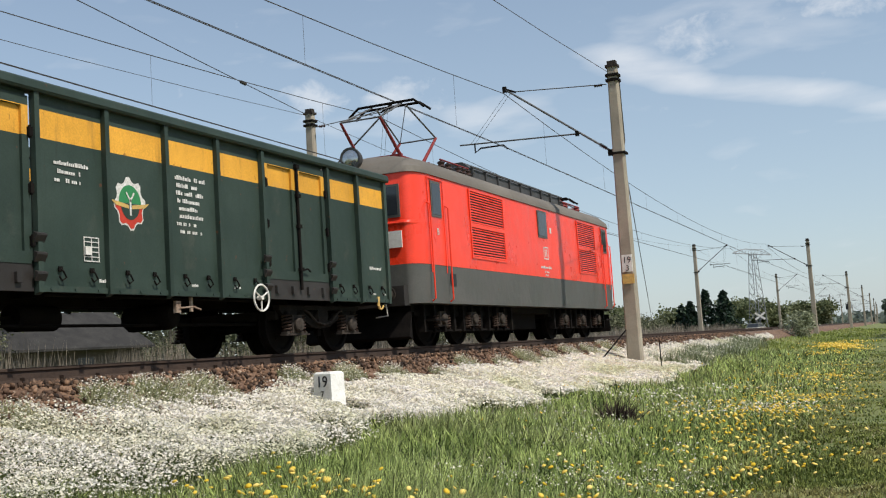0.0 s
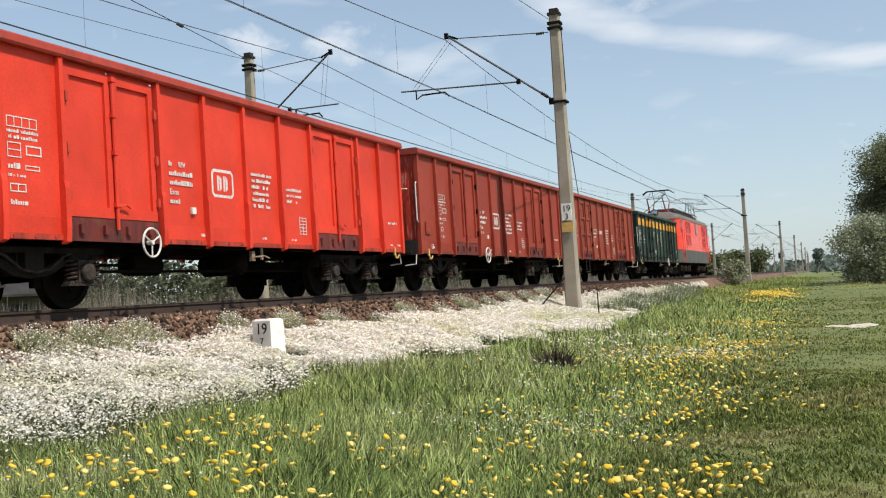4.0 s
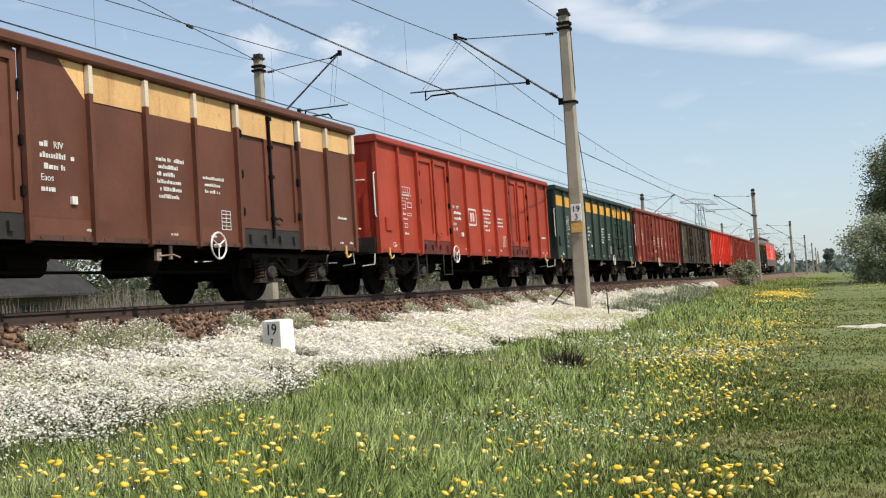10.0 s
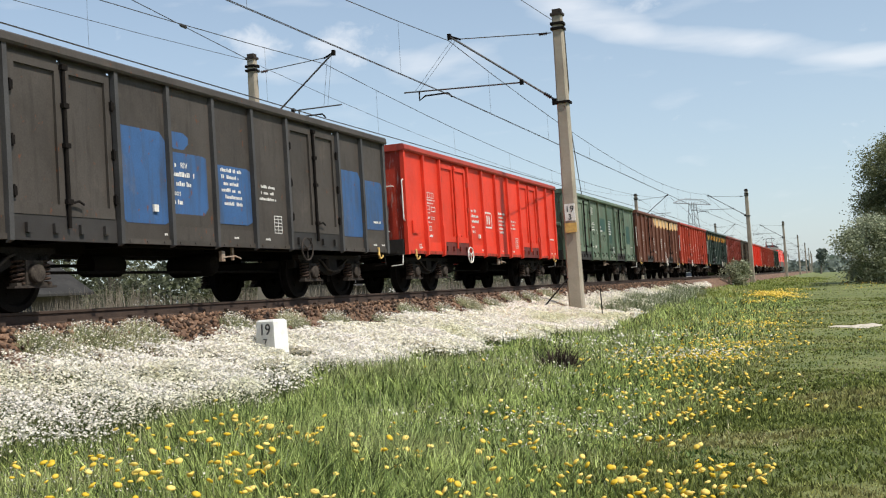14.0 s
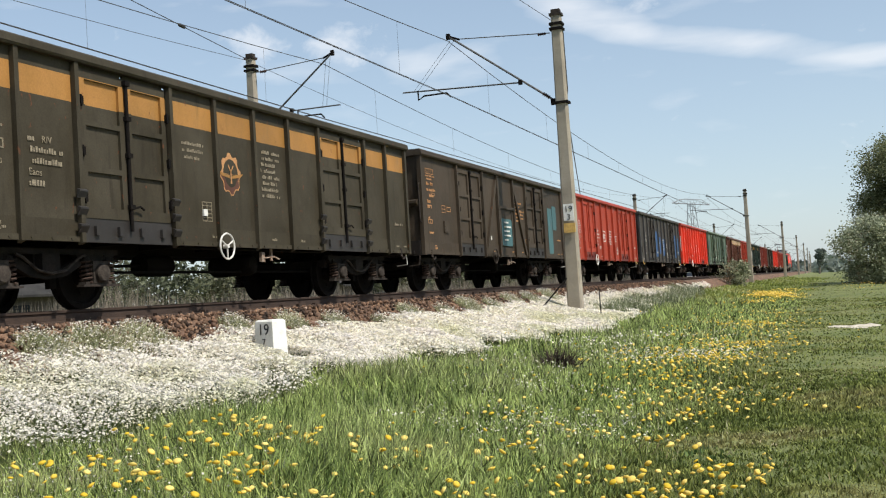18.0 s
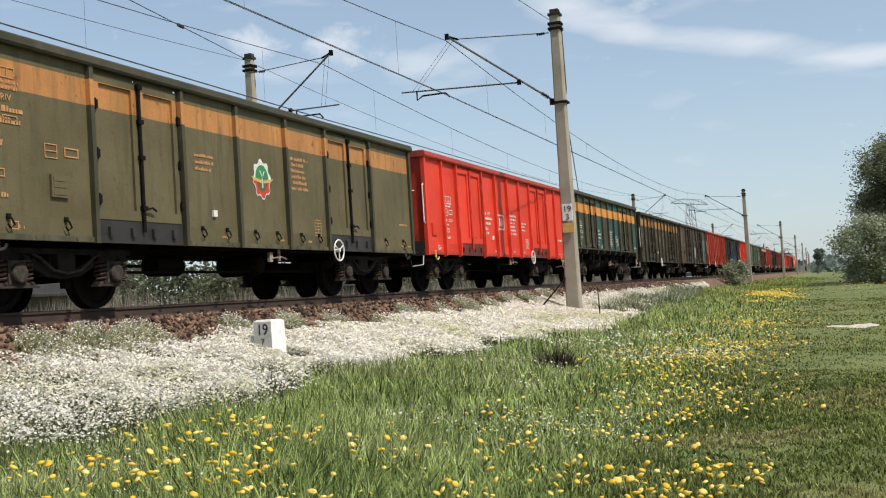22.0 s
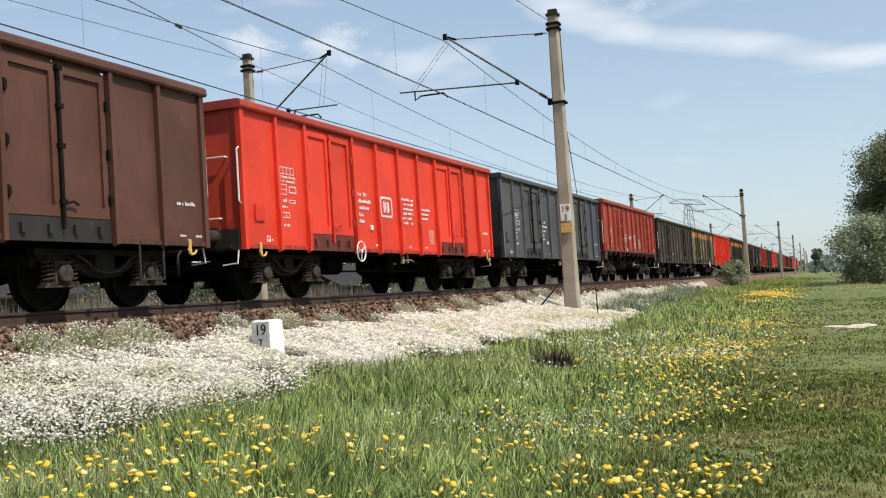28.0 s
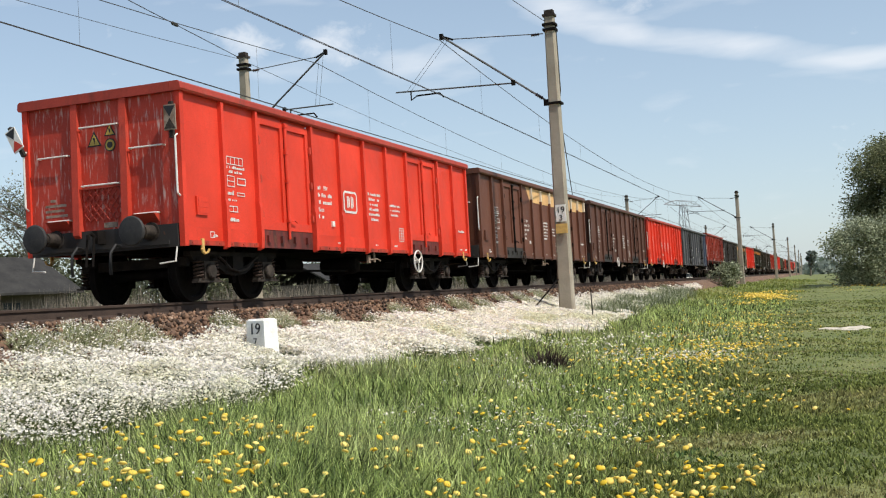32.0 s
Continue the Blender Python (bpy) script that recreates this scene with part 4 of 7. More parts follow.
def wagon(label, style, body, rib=None, band=None, band_z=(2.62, 2.96), bars=False, text=None, marks="red", wheel=(3.8, "w"), end="rungs", hook="y", tips=None,
          patches=(), rim=None, rail=True, panel_paint=None, step=(), scraped=False, rings=False, code_at=None, table_at=None, far_rib=None, band_ribs=True):
    body_m, rib_m, text_m = P[body], P[rib or body], text or M["white_text"]
    ob = thing("open_wagon", label, "freight wagon", group="open wagons of the goods train")
    rnd = random.Random(len(vehicles) * 7 + 3)
    ribs = RIBS_E if style == "E" else RIBS_B if style == "B" else RIBS_A
    doors = DOORS[style]
    low = 0.84 if style != "C" else 1.31
    rim_z, top_z = (RIM_Z, TOP_Z) if style != "C" else (RIM_Z + 0.12, TOP_Z + 0.13)
    gap = max(GAP_Z, low - 0.02) if style == "C" else GAP_Z
    split = [z for z in (band_z if band else ())]

    def slab(g, s, x0, x1, y0, y1, z0, z1, banded=True):
        """A sheet on flank s, cut where the painted band crosses it."""
        lo, hi = sorted((s * x0, s * x1))
        cuts = [z0] + [z for z in split if banded and z0 < z < z1] + [z1]
        ring = [(lo, y0), (hi, y0), (hi, y1), (lo, y1)]
        n = len(g.v)
        g.v += [(x, y, z) for z in cuts for x, y in ring]
        for j, (a, b) in enumerate(zip(cuts, cuts[1:])):
            mi = 1 if banded and split and split[0] - 1e-6 <= a and b <= split[1] + 1e-6 else 0
            for i in range(4):
                g.f.append((n + j * 4 + i, n + j * 4 + (i + 1) % 4, n + j * 4 + 4 + (i + 1) % 4, n + j * 4 + 4 + i))
                g.m.append(mi)
        top = n + 4 * (len(cuts) - 1)
        g.f += [(n + 3, n + 2, n + 1, n), (top, top + 1, top + 2, top + 3)]
        g.m += [0, 0]
        return g

    for s in (1, -1):
        # sheets between the ribs, each its own plate
        for i, (a, b) in enumerate(zip(ribs, ribs[1:])):
            if any(abs(a - d0) < 0.01 and abs(b - d1) < 0.01 for d0, d1 in doors):
                continue
            bulge = rnd.uniform(-0.006, 0.006)
            pm = P[panel_paint[i]] if panel_paint and s > 0 and panel_paint.get(i) else body_m
            g = slab(Geo(), s, 1.35, 1.40 + bulge, a - HALF, b - HALF, gap, rim_z)
            part("side_sheet", g, [pm, P[band] if band else pm], ob)
            g = slab(Geo(), s, 1.35, 1.404, a - HALF, b - HALF, low + 0.07, max(gap, low + 0.08), False)
            part("lower_sheet", g, pm, ob)
            g = slab(Geo(), s, 1.35, 1.43, a - HALF, b - HALF, low, low + 0.07, False)
            for k in range(3):
                yb = a + (b - a) * (k + 0.5) / 3 - HALF
                if style != "C":
                    g.cyl((s * 1.43, yb, low + 0.035), (s * 1.44, yb, low + 0.035), 0.02, n=6)
            part("sill_plate", g, grimy(body) if pm is body_m else pm, ob)
        for y in ribs:
            edge = y in (ribs[0], ribs[-1])
            w = 0.037 if not edge else 0.05
            foot = 0.8 if style != "C" else 1.25
            prof = [(1.40, foot), (1.472, foot + 0.03), (1.48, 1.72), (1.472, rim_z), (1.40, rim_z)]
            if edge:
                prof = [(1.36, 0.82 if style != "C" else 1.26), (1.45, 0.82 if style != "C" else 1.26), (1.46, rim_z), (1.36, rim_z)]
            g = Geo()
            if split and band_ribs and not edge:
                zs = sorted(set([p[1] for p in prof[1:-1]] + split))
                xs = {z: np.interp(z, [p[1] for p in prof[1:-1]], [p[0] for p in prof[1:-1]]) for z in zs}
                g.v += [p for z in zs for p in ((s * 1.40, y - HALF - w, z), (s * xs[z], y - HALF - w, z), (s * xs[z], y - HALF + w, z), (s * 1.40, y - HALF + w, z))]
                for j, z in enumerate(zs[:-1]):
                    for i in range(4):
                        g.f.append((j * 4 + i, j * 4 + (i + 1) % 4, j * 4 + 4 + (i + 1) % 4, j * 4 + 4 + i))
                        g.m.append(1 if split[0] <= z < split[1] else 0)
                g.f.append((3, 2, 1, 0))
                g.m.append(0)
            else:
                g.prism([(s * a, y - HALF - w, b) for a, b in prof], (0, 2 * w, 0))
            if not edge and style == "A" and body.endswith("red"):
                g.prism([(s * a, y - HALF - 0.045, b) for a, b in ((1.40, foot - 0.01), (1.48, foot + 0.02), (1.497, foot + 0.2), (1.495, 1.5), (1.46, 1.66), (1.40, 1.66))], (0, 0.09, 0))
            if tips and s > 0 and y > 5.2:
                g.box(1.40, y - HALF - w * 1.06, 2.74, 1.478, y - HALF + w * 1.06, 3.1, 2)
            part("rib", g, [P[far_rib] if far_rib and y > 11 else rib_m, P[band] if band else rib_m] + ([P[tips]] if tips else []), ob)
        for d0, d1 in doors:
            mid = (d0 + d1) / 2
            for a, b in ((d0 + 0.09, mid - 0.03), (mid + 0.03, d1 - 0.09)):
                g = slab(Geo(), s, 1.35, 1.385, a - HALF, b - HALF, gap + 0.03, rim_z)
                e = 0.1
                slab(g, s, 1.385, 1.425, a - HALF, a + e - HALF, gap + 0.03, rim_z - 0.06)
                slab(g, s, 1.385, 1.425, b - e - HALF, b - HALF, gap + 0.03, rim_z - 0.06)
                slab(g, s, 1.385, 1.425, a + e - HALF, b - e - HALF, gap + 0.03, gap + 0.17)
                slab(g, s, 1.385, 1.425, a + e - HALF, b - e - HALF, rim_z - 0.18, rim_z - 0.06)
                if bars:
                    for z in (1.75, 2.35):
                        slab(g, s, 1.385, 1.425, a + e - HALF, b - e - HALF, z, z + 0.07, False)
                leaf = part("door_leaf", g, [body_m, P[band] if band else body_m], ob)
                hy = a if a < mid - 0.5 else b
                for z in (1.35, 1.95, 2.6):
                    part("hinge", hinge_of(body), None, leaf, at=pose(s * 1.447, hy - HALF, z))
            g = Geo().cyl((s * 1.45, mid - HALF, 1.0), (s * 1.45, mid - HALF, rim_z - 0.08), 0.026, n=8)
            for z in (1.3, 2.0, 2.5, 2.98):
                g.box(min(s * 1.42, s * 1.485), mid - HALF - 0.05, z, max(s * 1.42, s * 1.485), mid - HALF + 0.05, z + 0.06)
            g.tube([(s * 1.46, mid - HALF, 1.3), (s * 1.49, mid - HALF + 0.14, 1.34), (s * 1.48, mid - HALF + 0.24, 1.3)], 0.016, 5)
            part("lock_bar", g, body_m if body.endswith("red") else M["steel_dark"], ob)
            lo, hi = sorted((s * 1.35, s * 1.415))
            if style == "C":
                continue
            g = Geo().box(lo, d0 + 0.06 - HALF, low, hi, d1 - 0.06 - HALF, gap + 0.03)
            for k in range(4):
                yb = d0 + 0.3 + k * (d1 - d0 - 0.6) / 3 - HALF
                g.box(min(s * 1.41, s * 1.46), yb - 0.04, 0.93, max(s * 1.41, s * 1.46), yb + 0.04, 1.05)
            part("door_sill", g, P["red_sill"] if body.endswith("red") else P["sill_black"], ob, "sooty black sill under the doors")
        if style == "B":
            for y0, y1 in ((4.6, 5.7), (8.4, 7.3)):
                g = Geo().prism([(s * 1.40, y0 - HALF - 0.07, 0.9), (s * 1.40, y0 - HALF + 0.07, 0.9), (s * 1.40, y1 - HALF + 0.07, 3.0), (s * 1.40, y1 - HALF - 0.07, 3.0)], (s * 0.06, 0, 0))
                part("diagonal_brace", g, body_m, ob, "slanting steel brace")
            g = slab(Geo(), s, 1.40, 1.43, 5.9 - HALF, 7.1 - HALF, 1.15, 2.2, False)
            slab(g, s, 1.43, 1.48, 5.8 - HALF, 7.2 - HALF, 2.2, 2.28, False)
            slab(g, s, 1.43, 1.45, 5.9 - HALF, 6.0 - HALF, 1.15, 2.2, False)
            slab(g, s, 1.43, 1.45, 7.0 - HALF, 7.1 - HALF, 1.15, 2.2, False)
            part("low_door", g, body_m, ob)
        if style == "C":
            for y in ribs[1:-1]:
                q = y - HALF
                part("rib_foot", Geo().prism([(s * 1.34, q - 0.07, 1.3), (s * 1.47, q - 0.07, 1.3), (s * 1.46, q - 0.045, 1.14), (s * 1.4, q - 0.03, 1.06), (s * 1.34, q - 0.03, 1.06)], (0, 0.14, 0)), P["rusty_foot"] if body.endswith("red") else P["sill_black"], ob, "grimy foot of the rib")
                part("strut", Geo().prism([(s * 1.34, q - 0.05, 1.3), (s * 1.34, q + 0.05, 1.3), (s * 1.22, q + 0.09, 0.74), (s * 1.22, q - 0.09, 0.74)], (-s * 0.04, 0, 0)).cyl((s * 1.25, q, 0.8), (s * 0.5, q, 1.15), 0.03, n=5), M["steel_dark"], ob)
            part("hopper_chute", Geo().prism([(s * 0.05, -3.0, 1.3), (s * 1.15, -3.0, 1.3), (s * 0.72, -2.6, 0.6), (s * 0.05, -2.6, 0.6)], (0, 5.6, 0)), M["steel_dark"], ob, "black sloping discharge chute")
            part("side_beam", Geo().cyl((s * 1.44, 0.3 - HALF, 1.26), (s * 1.44, 12.7 - HALF, 1.26), 0.032, n=8), P["rusty_foot"] if body.endswith("red") else grimy(body), ob, "long round locking rod")
            for y in (5.4, 9.2):
                part("discharge_gear", Geo().lathe([(0, 0.05), (0.02, 0.15), (0.3, 0.17), (0.34, 0.12), (0.44, 0.06)], (s * 0.75, y - HALF, 0.68), (s, 0.3, 0), 10).box(min(s * 0.7, s * 1.1), y - HALF - 0.22, 0.8, max(s * 0.7, s * 1.1), y - HALF + 0.22, 0.9), M["steel_mid"], ob, "dusty discharge gear")
        # top rim with slanting outer edge
        g = Geo().prism([(s * 1.32, -HALF - 0.04, rim_z), (s * 1.49, -HALF - 0.04, rim_z), (s * 1.51, -HALF - 0.04, rim_z + 0.03), (s * 1.5, -HALF - 0.04, top_z - 0.03), (s * 1.46, -HALF - 0.04, top_z), (s * 1.32, -HALF - 0.04, top_z)], (0, 2 * HALF + 0.08, 0))
        part("top_rim", g, P[rim] if rim else P["shaded_rim_red"] if body in ("bright_red", "orange_red") else body_m, ob)
    part("floor", Geo().box(-1.35, -6.42, 1.12, 1.35, 6.42, 1.2), M["steel_dark"], ob)
    # ends
    for e in (-1, 1):
        lo, hi = sorted((e * 6.42, e * 6.46))
        if style == "C":
            lo, hi = sorted((e * 6.12, e * 6.16))
            part("chute_end", Geo().prism([(-1.3, e * 6.46, 2.2), (-1.3, e * 6.16, 2.02), (-1.3, e * 5.7, 1.3), (-1.3, e * 5.74, 1.3), (-1.3, e * 6.2, 1.98), (-1.3, e * 6.46, 2.14)], (2.6, 0, 0)), body_m, ob)
            for x in (-1.3, 1.3):
                part("corner_post", Geo().box(x - 0.05, min(e * 6.36, e * 6.46), 1.2, x + 0.05, max(e * 6.36, e * 6.46), rim_z), body_m, ob)
            part("end_rung", Geo().tube([(0.2, e * 6.2, 2.5), (0.2, e * 6.5, 2.5), (1.28, e * 6.5, 2.5), (1.28, e * 6.4, 2.5)], 0.016, 6), M["white_rail"], ob)
        part("end_wall", Geo().box(-1.36 if style != "C" else -1.3, lo, 1.15 if style != "C" else 1.9, 1.36 if style != "C" else 1.3, hi, rim_z), P["scraped_red"] if scraped else P["shaded_grimy_red"] if body in ("bright_red", "orange_red") else body_m, ob, "scraped and scratched end sheet" if scraped else "")
        lo, hi = sorted((e * (6.38 if style != "C" else 6.08), e * 6.54))
        if style == "C":
            for x in (-1.4, 1.4):
                part("corner_gusset", Geo().prism([(x - 0.03, e * 6.45, 0.9), (x - 0.03, e * 6.45, 1.32), (x - 0.03, e * 5.9, 1.32), (x - 0.03, e * 6.2, 0.9)], (0.06, 0, 0)), P["rusty_foot"] if body.endswith("red") else grimy(body), ob)
        part("end_rim", Geo().box(-1.315, lo, rim_z, 1.315, hi, top_z), P[rim] if rim else P["shaded_rim_red"] if body in ("bright_red", "orange_red") else body_m, ob)
        lo, hi = sorted((e * 6.4, e * 6.52))
        part("headstock", Geo().box(-1.34, lo, 0.82, 1.34, hi, 1.16).box(-1.2, hi if e > 0 else lo - 0.03, 0.86, 1.2, hi + 0.03 if e > 0 else lo, 0.92), P["sill_black"] if not body.startswith("x") else body_m, ob)
        if end == "rungs":
            for x in (-0.45, 0.45):
                part("end_post", Geo().prism([(x - 0.06, e * 6.46, 1.0), (x - 0.06, e * 6.57, 1.1), (x - 0.06, e * 6.52, rim_z), (x - 0.06, e * 6.46, rim_z)], (0.12, 0, 0)), P["shaded_grimy_red"] if body in ("bright_red", "orange_red") else body_m, ob)
            for x0, x1, z in ((0.55, 1.15, 2.35), (-0.35, 0.35, 2.75), (-0.35, 0.35, 1.85), (-1.15, -0.6, 2.35), (0.6, 1.0, 1.35), (-1.0, -0.6, 1.35)):
                part("rung", Geo().tube([(x0, e * 6.46, z), (x0, e * 6.53, z), (x1, e * 6.53, z), (x1, e * 6.46, z)], 0.014, 6), M["white_rail"] if rail else M["steel_mid"], ob)
        elif style != "C":
            part("end_beam", Geo().prism([(-1.34, e * 6.46, 1.95), (-1.34, e * 6.6, 2.02), (-1.34, e * 6.6, 2.08), (-1.34, e * 6.46, 2.12)], (2.68, 0, 0)), body_m, ob)
            for x in (-0.9, 0.9):
                part("end_post", Geo().box(x - 0.05, min(e * 6.46, e * 6.54), 1.1, x + 0.05, max(e * 6.46, e * 6.54), rim_z), body_m, ob)
        for x in (-0.875, 0.875):
            bf = part("buffer", BUFFER, None, ob, at=pose(x, e * 6.5, 1.06, 0, 0, 0 if e > 0 else 180))
            part("buffer_plate", PLATE, None, bf)
            part("shunter_rail", Geo().tube([(x * 1.5, e * 6.5, 0.85), (x * 1.5, e * 6.56, 0.6), (x * 1.2, e * 6.58, 0.58)], 0.014, 5), M["white_rail"] if rail else M["steel_mid"], ob)
            part("grab_rail", Geo().tube([(x * 1.6, e * 6.47, 1.55), (x * 1.6, e * 6.56, 1.6), (x * 1.6, e * 6.56, 2.45), (x * 1.6, e * 6.47, 2.5)], 0.016, 6), M["white_rail"] if rail else M["steel_mid"], ob)
        part("coupling", COUPLING, None, ob, at=pose(0, e * 6.5, 1.04, 0, 0, 0 if e > 0 else 180))
        for x in (-0.35, 0.35):
            part("brake_hose", HOSE, None, ob, at=pose(x, e * 6.5, 0.88, 0, 0, 0 if e > 0 else 180))
        for s in (1, -1):
            part("rope_hook", HOOK_Y if hook == "y" else HOOK_D, None, ob, at=pose(s * 1.42, e * 6.0, 0.78, 0, 0, 0 if s > 0 else 180))
    # underframe
    g = Geo().box(-0.22, -6.4, 0.78, 0.22, 6.4, 1.12)
    for y in (-5.4, -4.5, -3.0, -1.5, 0, 1.5, 3.0, 4.5, 5.4):
        part("cross_member", CROSS, None, ob, at=pose(0, y, 0))
    part("underframe", g, M["steel_dark"], ob)
    part("air_tank", Geo().lathe([(0, 0), (0.03, 0.14), (0.1, 0.19), (0.8, 0.19), (0.87, 0.14), (0.9, 0)], (-0.1, 0.9, 0.62), (1, 0, 0), 14), M["steel_dark"], ob, smooth=True)
    part("brake_cylinder", Geo().cyl((0.25, -1.6, 0.62), (0.25, -0.9, 0.62), 0.17, n=14).cyl((0.25, -3.8, 0.6), (0.25, -1.6, 0.62), 0.025, n=6), M["steel_dark"], ob, smooth=True)
    part("brake_rod", Geo().tube([(0.6, -4.2, 0.5), (0.6, 4.2, 0.5)], 0.022, 6).tube([(1.2, -2.0, 0.82), (1.2, 2.6, 0.82)], 0.018, 6), M["steel_dark"], ob)
    g = Geo().box(1.3, 0.22, 0.62, 1.35, 0.32, 0.78).box(1.3, 0.56, 0.64, 1.33, 0.61, 0.84).tube([(1.34, 0.26, 0.68), (1.42, 0.5, 0.7), (1.42, 0.66, 0.66)], 0.014, 5)
    part("brake_lever", g, M["rust_white"], ob, "rust-stained white changeover lever")
    if wheel:
        y, c, z, k = (*wheel, 0.84, 1.1)[:4] if len(wheel) == 2 else wheel
        part("hand_wheel", WHEEL_W if c == "w" else WHEEL_D, None, ob, "white spoked handbrake wheel" if c == "w" else "", at=pose(1.53, y - HALF, z) @ Matrix.Scale(k, 4))
    for yy in step:
        g = Geo().tube([(1.4, yy - 0.27 - HALF, 0.86), (1.4, yy - 0.27 - HALF, 0.36), (1.4, yy + 0.27 - HALF, 0.36), (1.4, yy + 0.27 - HALF, 0.86)], 0.02, 6)
        g.box(1.3, yy - 0.25 - HALF, 0.35, 1.42, yy + 0.25 - HALF, 0.375)
        part("side_step", g, P["sill_black"], ob, "bent steel foot step")
    if band and style == "A":
        for d0, d1 in doors:
            for y in (d0, d1):
                for z in (1.0, 1.22, 1.44):
                    part("rib_lug", LUG, None, ob, at=pose(1.47, y - HALF, z))
    if rings:
        for a, b in zip(ribs, ribs[1:]):
            if style != "C" and (a, b) not in doors:
                for f in (0.3, 0.75):
                    part("rope_ring", RING, None, ob, at=pose(1.415, a + (b - a) * f - HALF, 1.06))
    part("reflector", Geo().box(1.402, 4.95 - HALF, 1.3, 1.44, 5.05 - HALF, 1.4), M["white_rail"], ob, "small white lamp bracket")
    for y in (-4.5, 4.5):
        bogie(ob, y)
    # grille, placard frame and lettering on the flank that faces the meadow
    x = 1.408
    ly, lz = (1.42 - HALF, 1.38) if style in "BE" else (0.38 - HALF, 1.3)
    g = Geo().box(x, ly, lz, x + 0.03, ly + 0.3, lz + 0.28)
    for k in (0.03, 0.12, 0.2):
        g.box(x + 0.03, ly + 0.03, lz + k, x + 0.036, ly + 0.27, lz + k + 0.06)
    part("label_box", g, body_m, ob)
    g = Geo()
    o = -HALF
    wide = style in "BE"
    badge = marks == "gear" and not wide
    ty = table_at if table_at is not None else 0.4 if wide or badge else 1.3
    dz = 0.22 if wide else -0.36 if not badge else -0.3
    table_mark(g, x, ty + o, 2.52 + dz, 0.5, 0.13, 4, 1)
    word_bars(g, x, ty + 0.0 + o, 2.5 + dz, 0.55, 2, 0.05, rnd)
    table_mark(g, x, ty + (0.95 if wide else 0) + o, 2.16 + (-0.3 if wide else dz), 0.22, 0.18, 1, 2)
    frame_mark(g, x, ty + (1.3 if wide else 0.3) + o, 2.2 + (-0.3 if wide else dz), 0.26, 0.12)
    word_bars(g, x, ty + o, 1.75 if wide else 2.1 + dz, 0.2, 1, 0.08, rnd)
    frame_mark(g, x, ty + 0.28 + o, 2.02 + dz, 0.24, 0.06, 0.012)
    word_bars(g, x, ty + o, 1.86 + dz * 0.7, 0.28, 1, 0.04, rnd)
    table_mark(g, x, ty + 0.02 + o, 1.5 + dz * 0.3, 0.26, 0.1, 2, 1, 0.014)
    word_bars(g, x, ty + 0.02 + o, 1.36 + dz * 0.15, 0.3, 1, 0.07, rnd)
    ny = code_at if code_at is not None else 0.42 if wide else 1.35 if badge else 4.45
    zt = (2.55 if wide else 2.42 + dz) - (0.35 if code_at is not None and wide else 0)
    word_bars(g, x, ny + o, zt, 0.14, 1, 0.085, rnd)
    word_bars(g, x, ny + o, zt - 0.136, 0.6, 2, 0.085, rnd, 0.6)
    word_bars(g, x, ny + o, zt - 0.544, 0.26, 1, 0.085, rnd)
    for word, yw, zw in (("RIV", 0.24, zt - 0.085), ("Eaos", 0.0, zt - 0.493)):
        part("type_mark", type_mark(word, text_m), None, ob, "stencilled type letters", at=pose(x, ny + yw + o, zw, 90, 0, 90))
    cy = 7.5 if wide else 6.72
    word_bars(g, x, cy + o, 2.5 if badge else 2.34 + dz * 0.7, 0.66, 8 if badge else 6, 0.07, rnd, 0.5)
    word_bars(g, x, (4.5 if style == "E" or badge else 7.85) + o, 2.4 if badge else 2.12 + dz * 0.6, 0.56, 3, 0.06, rnd, 0.7)
    table_mark(g, x, (4.95 if badge else 8.3) + o, 1.22 if badge else 1.1 if style != "C" else 1.5, 0.26, 0.3, 2, 5)
    word_bars(g, x, 12.25 + o, 1.5, 0.45, 1, 0.07, rnd)
    for yy in (0.8, 5.2, 7.0, 8.0, 12.3, 12.7):
        word_bars(g, 1.4045 if style != "C" else x, yy + o, 1.02 if style != "C" else 1.47, 0.16, 1, 0.05, rnd)
    frame_mark(g, 1.4045 if style != "C" else x, 0.75 + o, 0.96 if style != "C" else 1.41, 0.12, 0.1, 0.014)
    tagged(part("lettering", g, text_m, ob, "small stencilled writing"), kind="stuff")
    if marks == "red":
        logo_frame(ob, 5.55 + o, 1.6, M["white_text"], P[body])
    elif marks == "word":
        g = Geo()
        frame_mark(g, x, 5.0 + o, 1.85, 0.26, 0.2, 0.02)
        for k in range(8):
            g.box(x, 5.4 + k * 0.1 + o if ribs is RIBS_A else 5.4 + k * 0.1 + o, 1.87, x + 0.003, 5.47 + k * 0.1 + o, 2.01)
        part("wordmark", g, M["white_text"], ob, "white block wordmark")
    elif marks == "gear":
        gear_emblem(ob, (6.5 if style == "E" else 5.8) + o, 2.0, 0.3, body)
    for y0, z0, w, h, c in patches:
        xp = 1.43 if style == "B" and 5.9 < y0 < 7 else 1.423 if any(a <= y0 < b for a, b in doors) else 1.4
        j = lambda q: rnd.uniform(0.02, q)
        edge_pts = [(0, j(0.12)), (j(0.14), 0), (w - j(0.14), 0), (w, j(0.12)), (w, h - j(0.12)), (w - j(0.14), h), (j(0.14), h), (0, h - j(0.12))]
        if c == "cream":
            edge_pts = [(0, 0), (w, 0), (w, h), (0, h)] if w > 0.5 else [(w, 0), (w, h), (0, h)]
        part("paint_patch", Geo().prism([(xp, y0 + a + o, z0 + b) for a, b in edge_pts], (0.0065, 0, 0)), P[c], ob, c.replace("_", " ") + " overpainted patch")
    k = len(vehicles) + 1
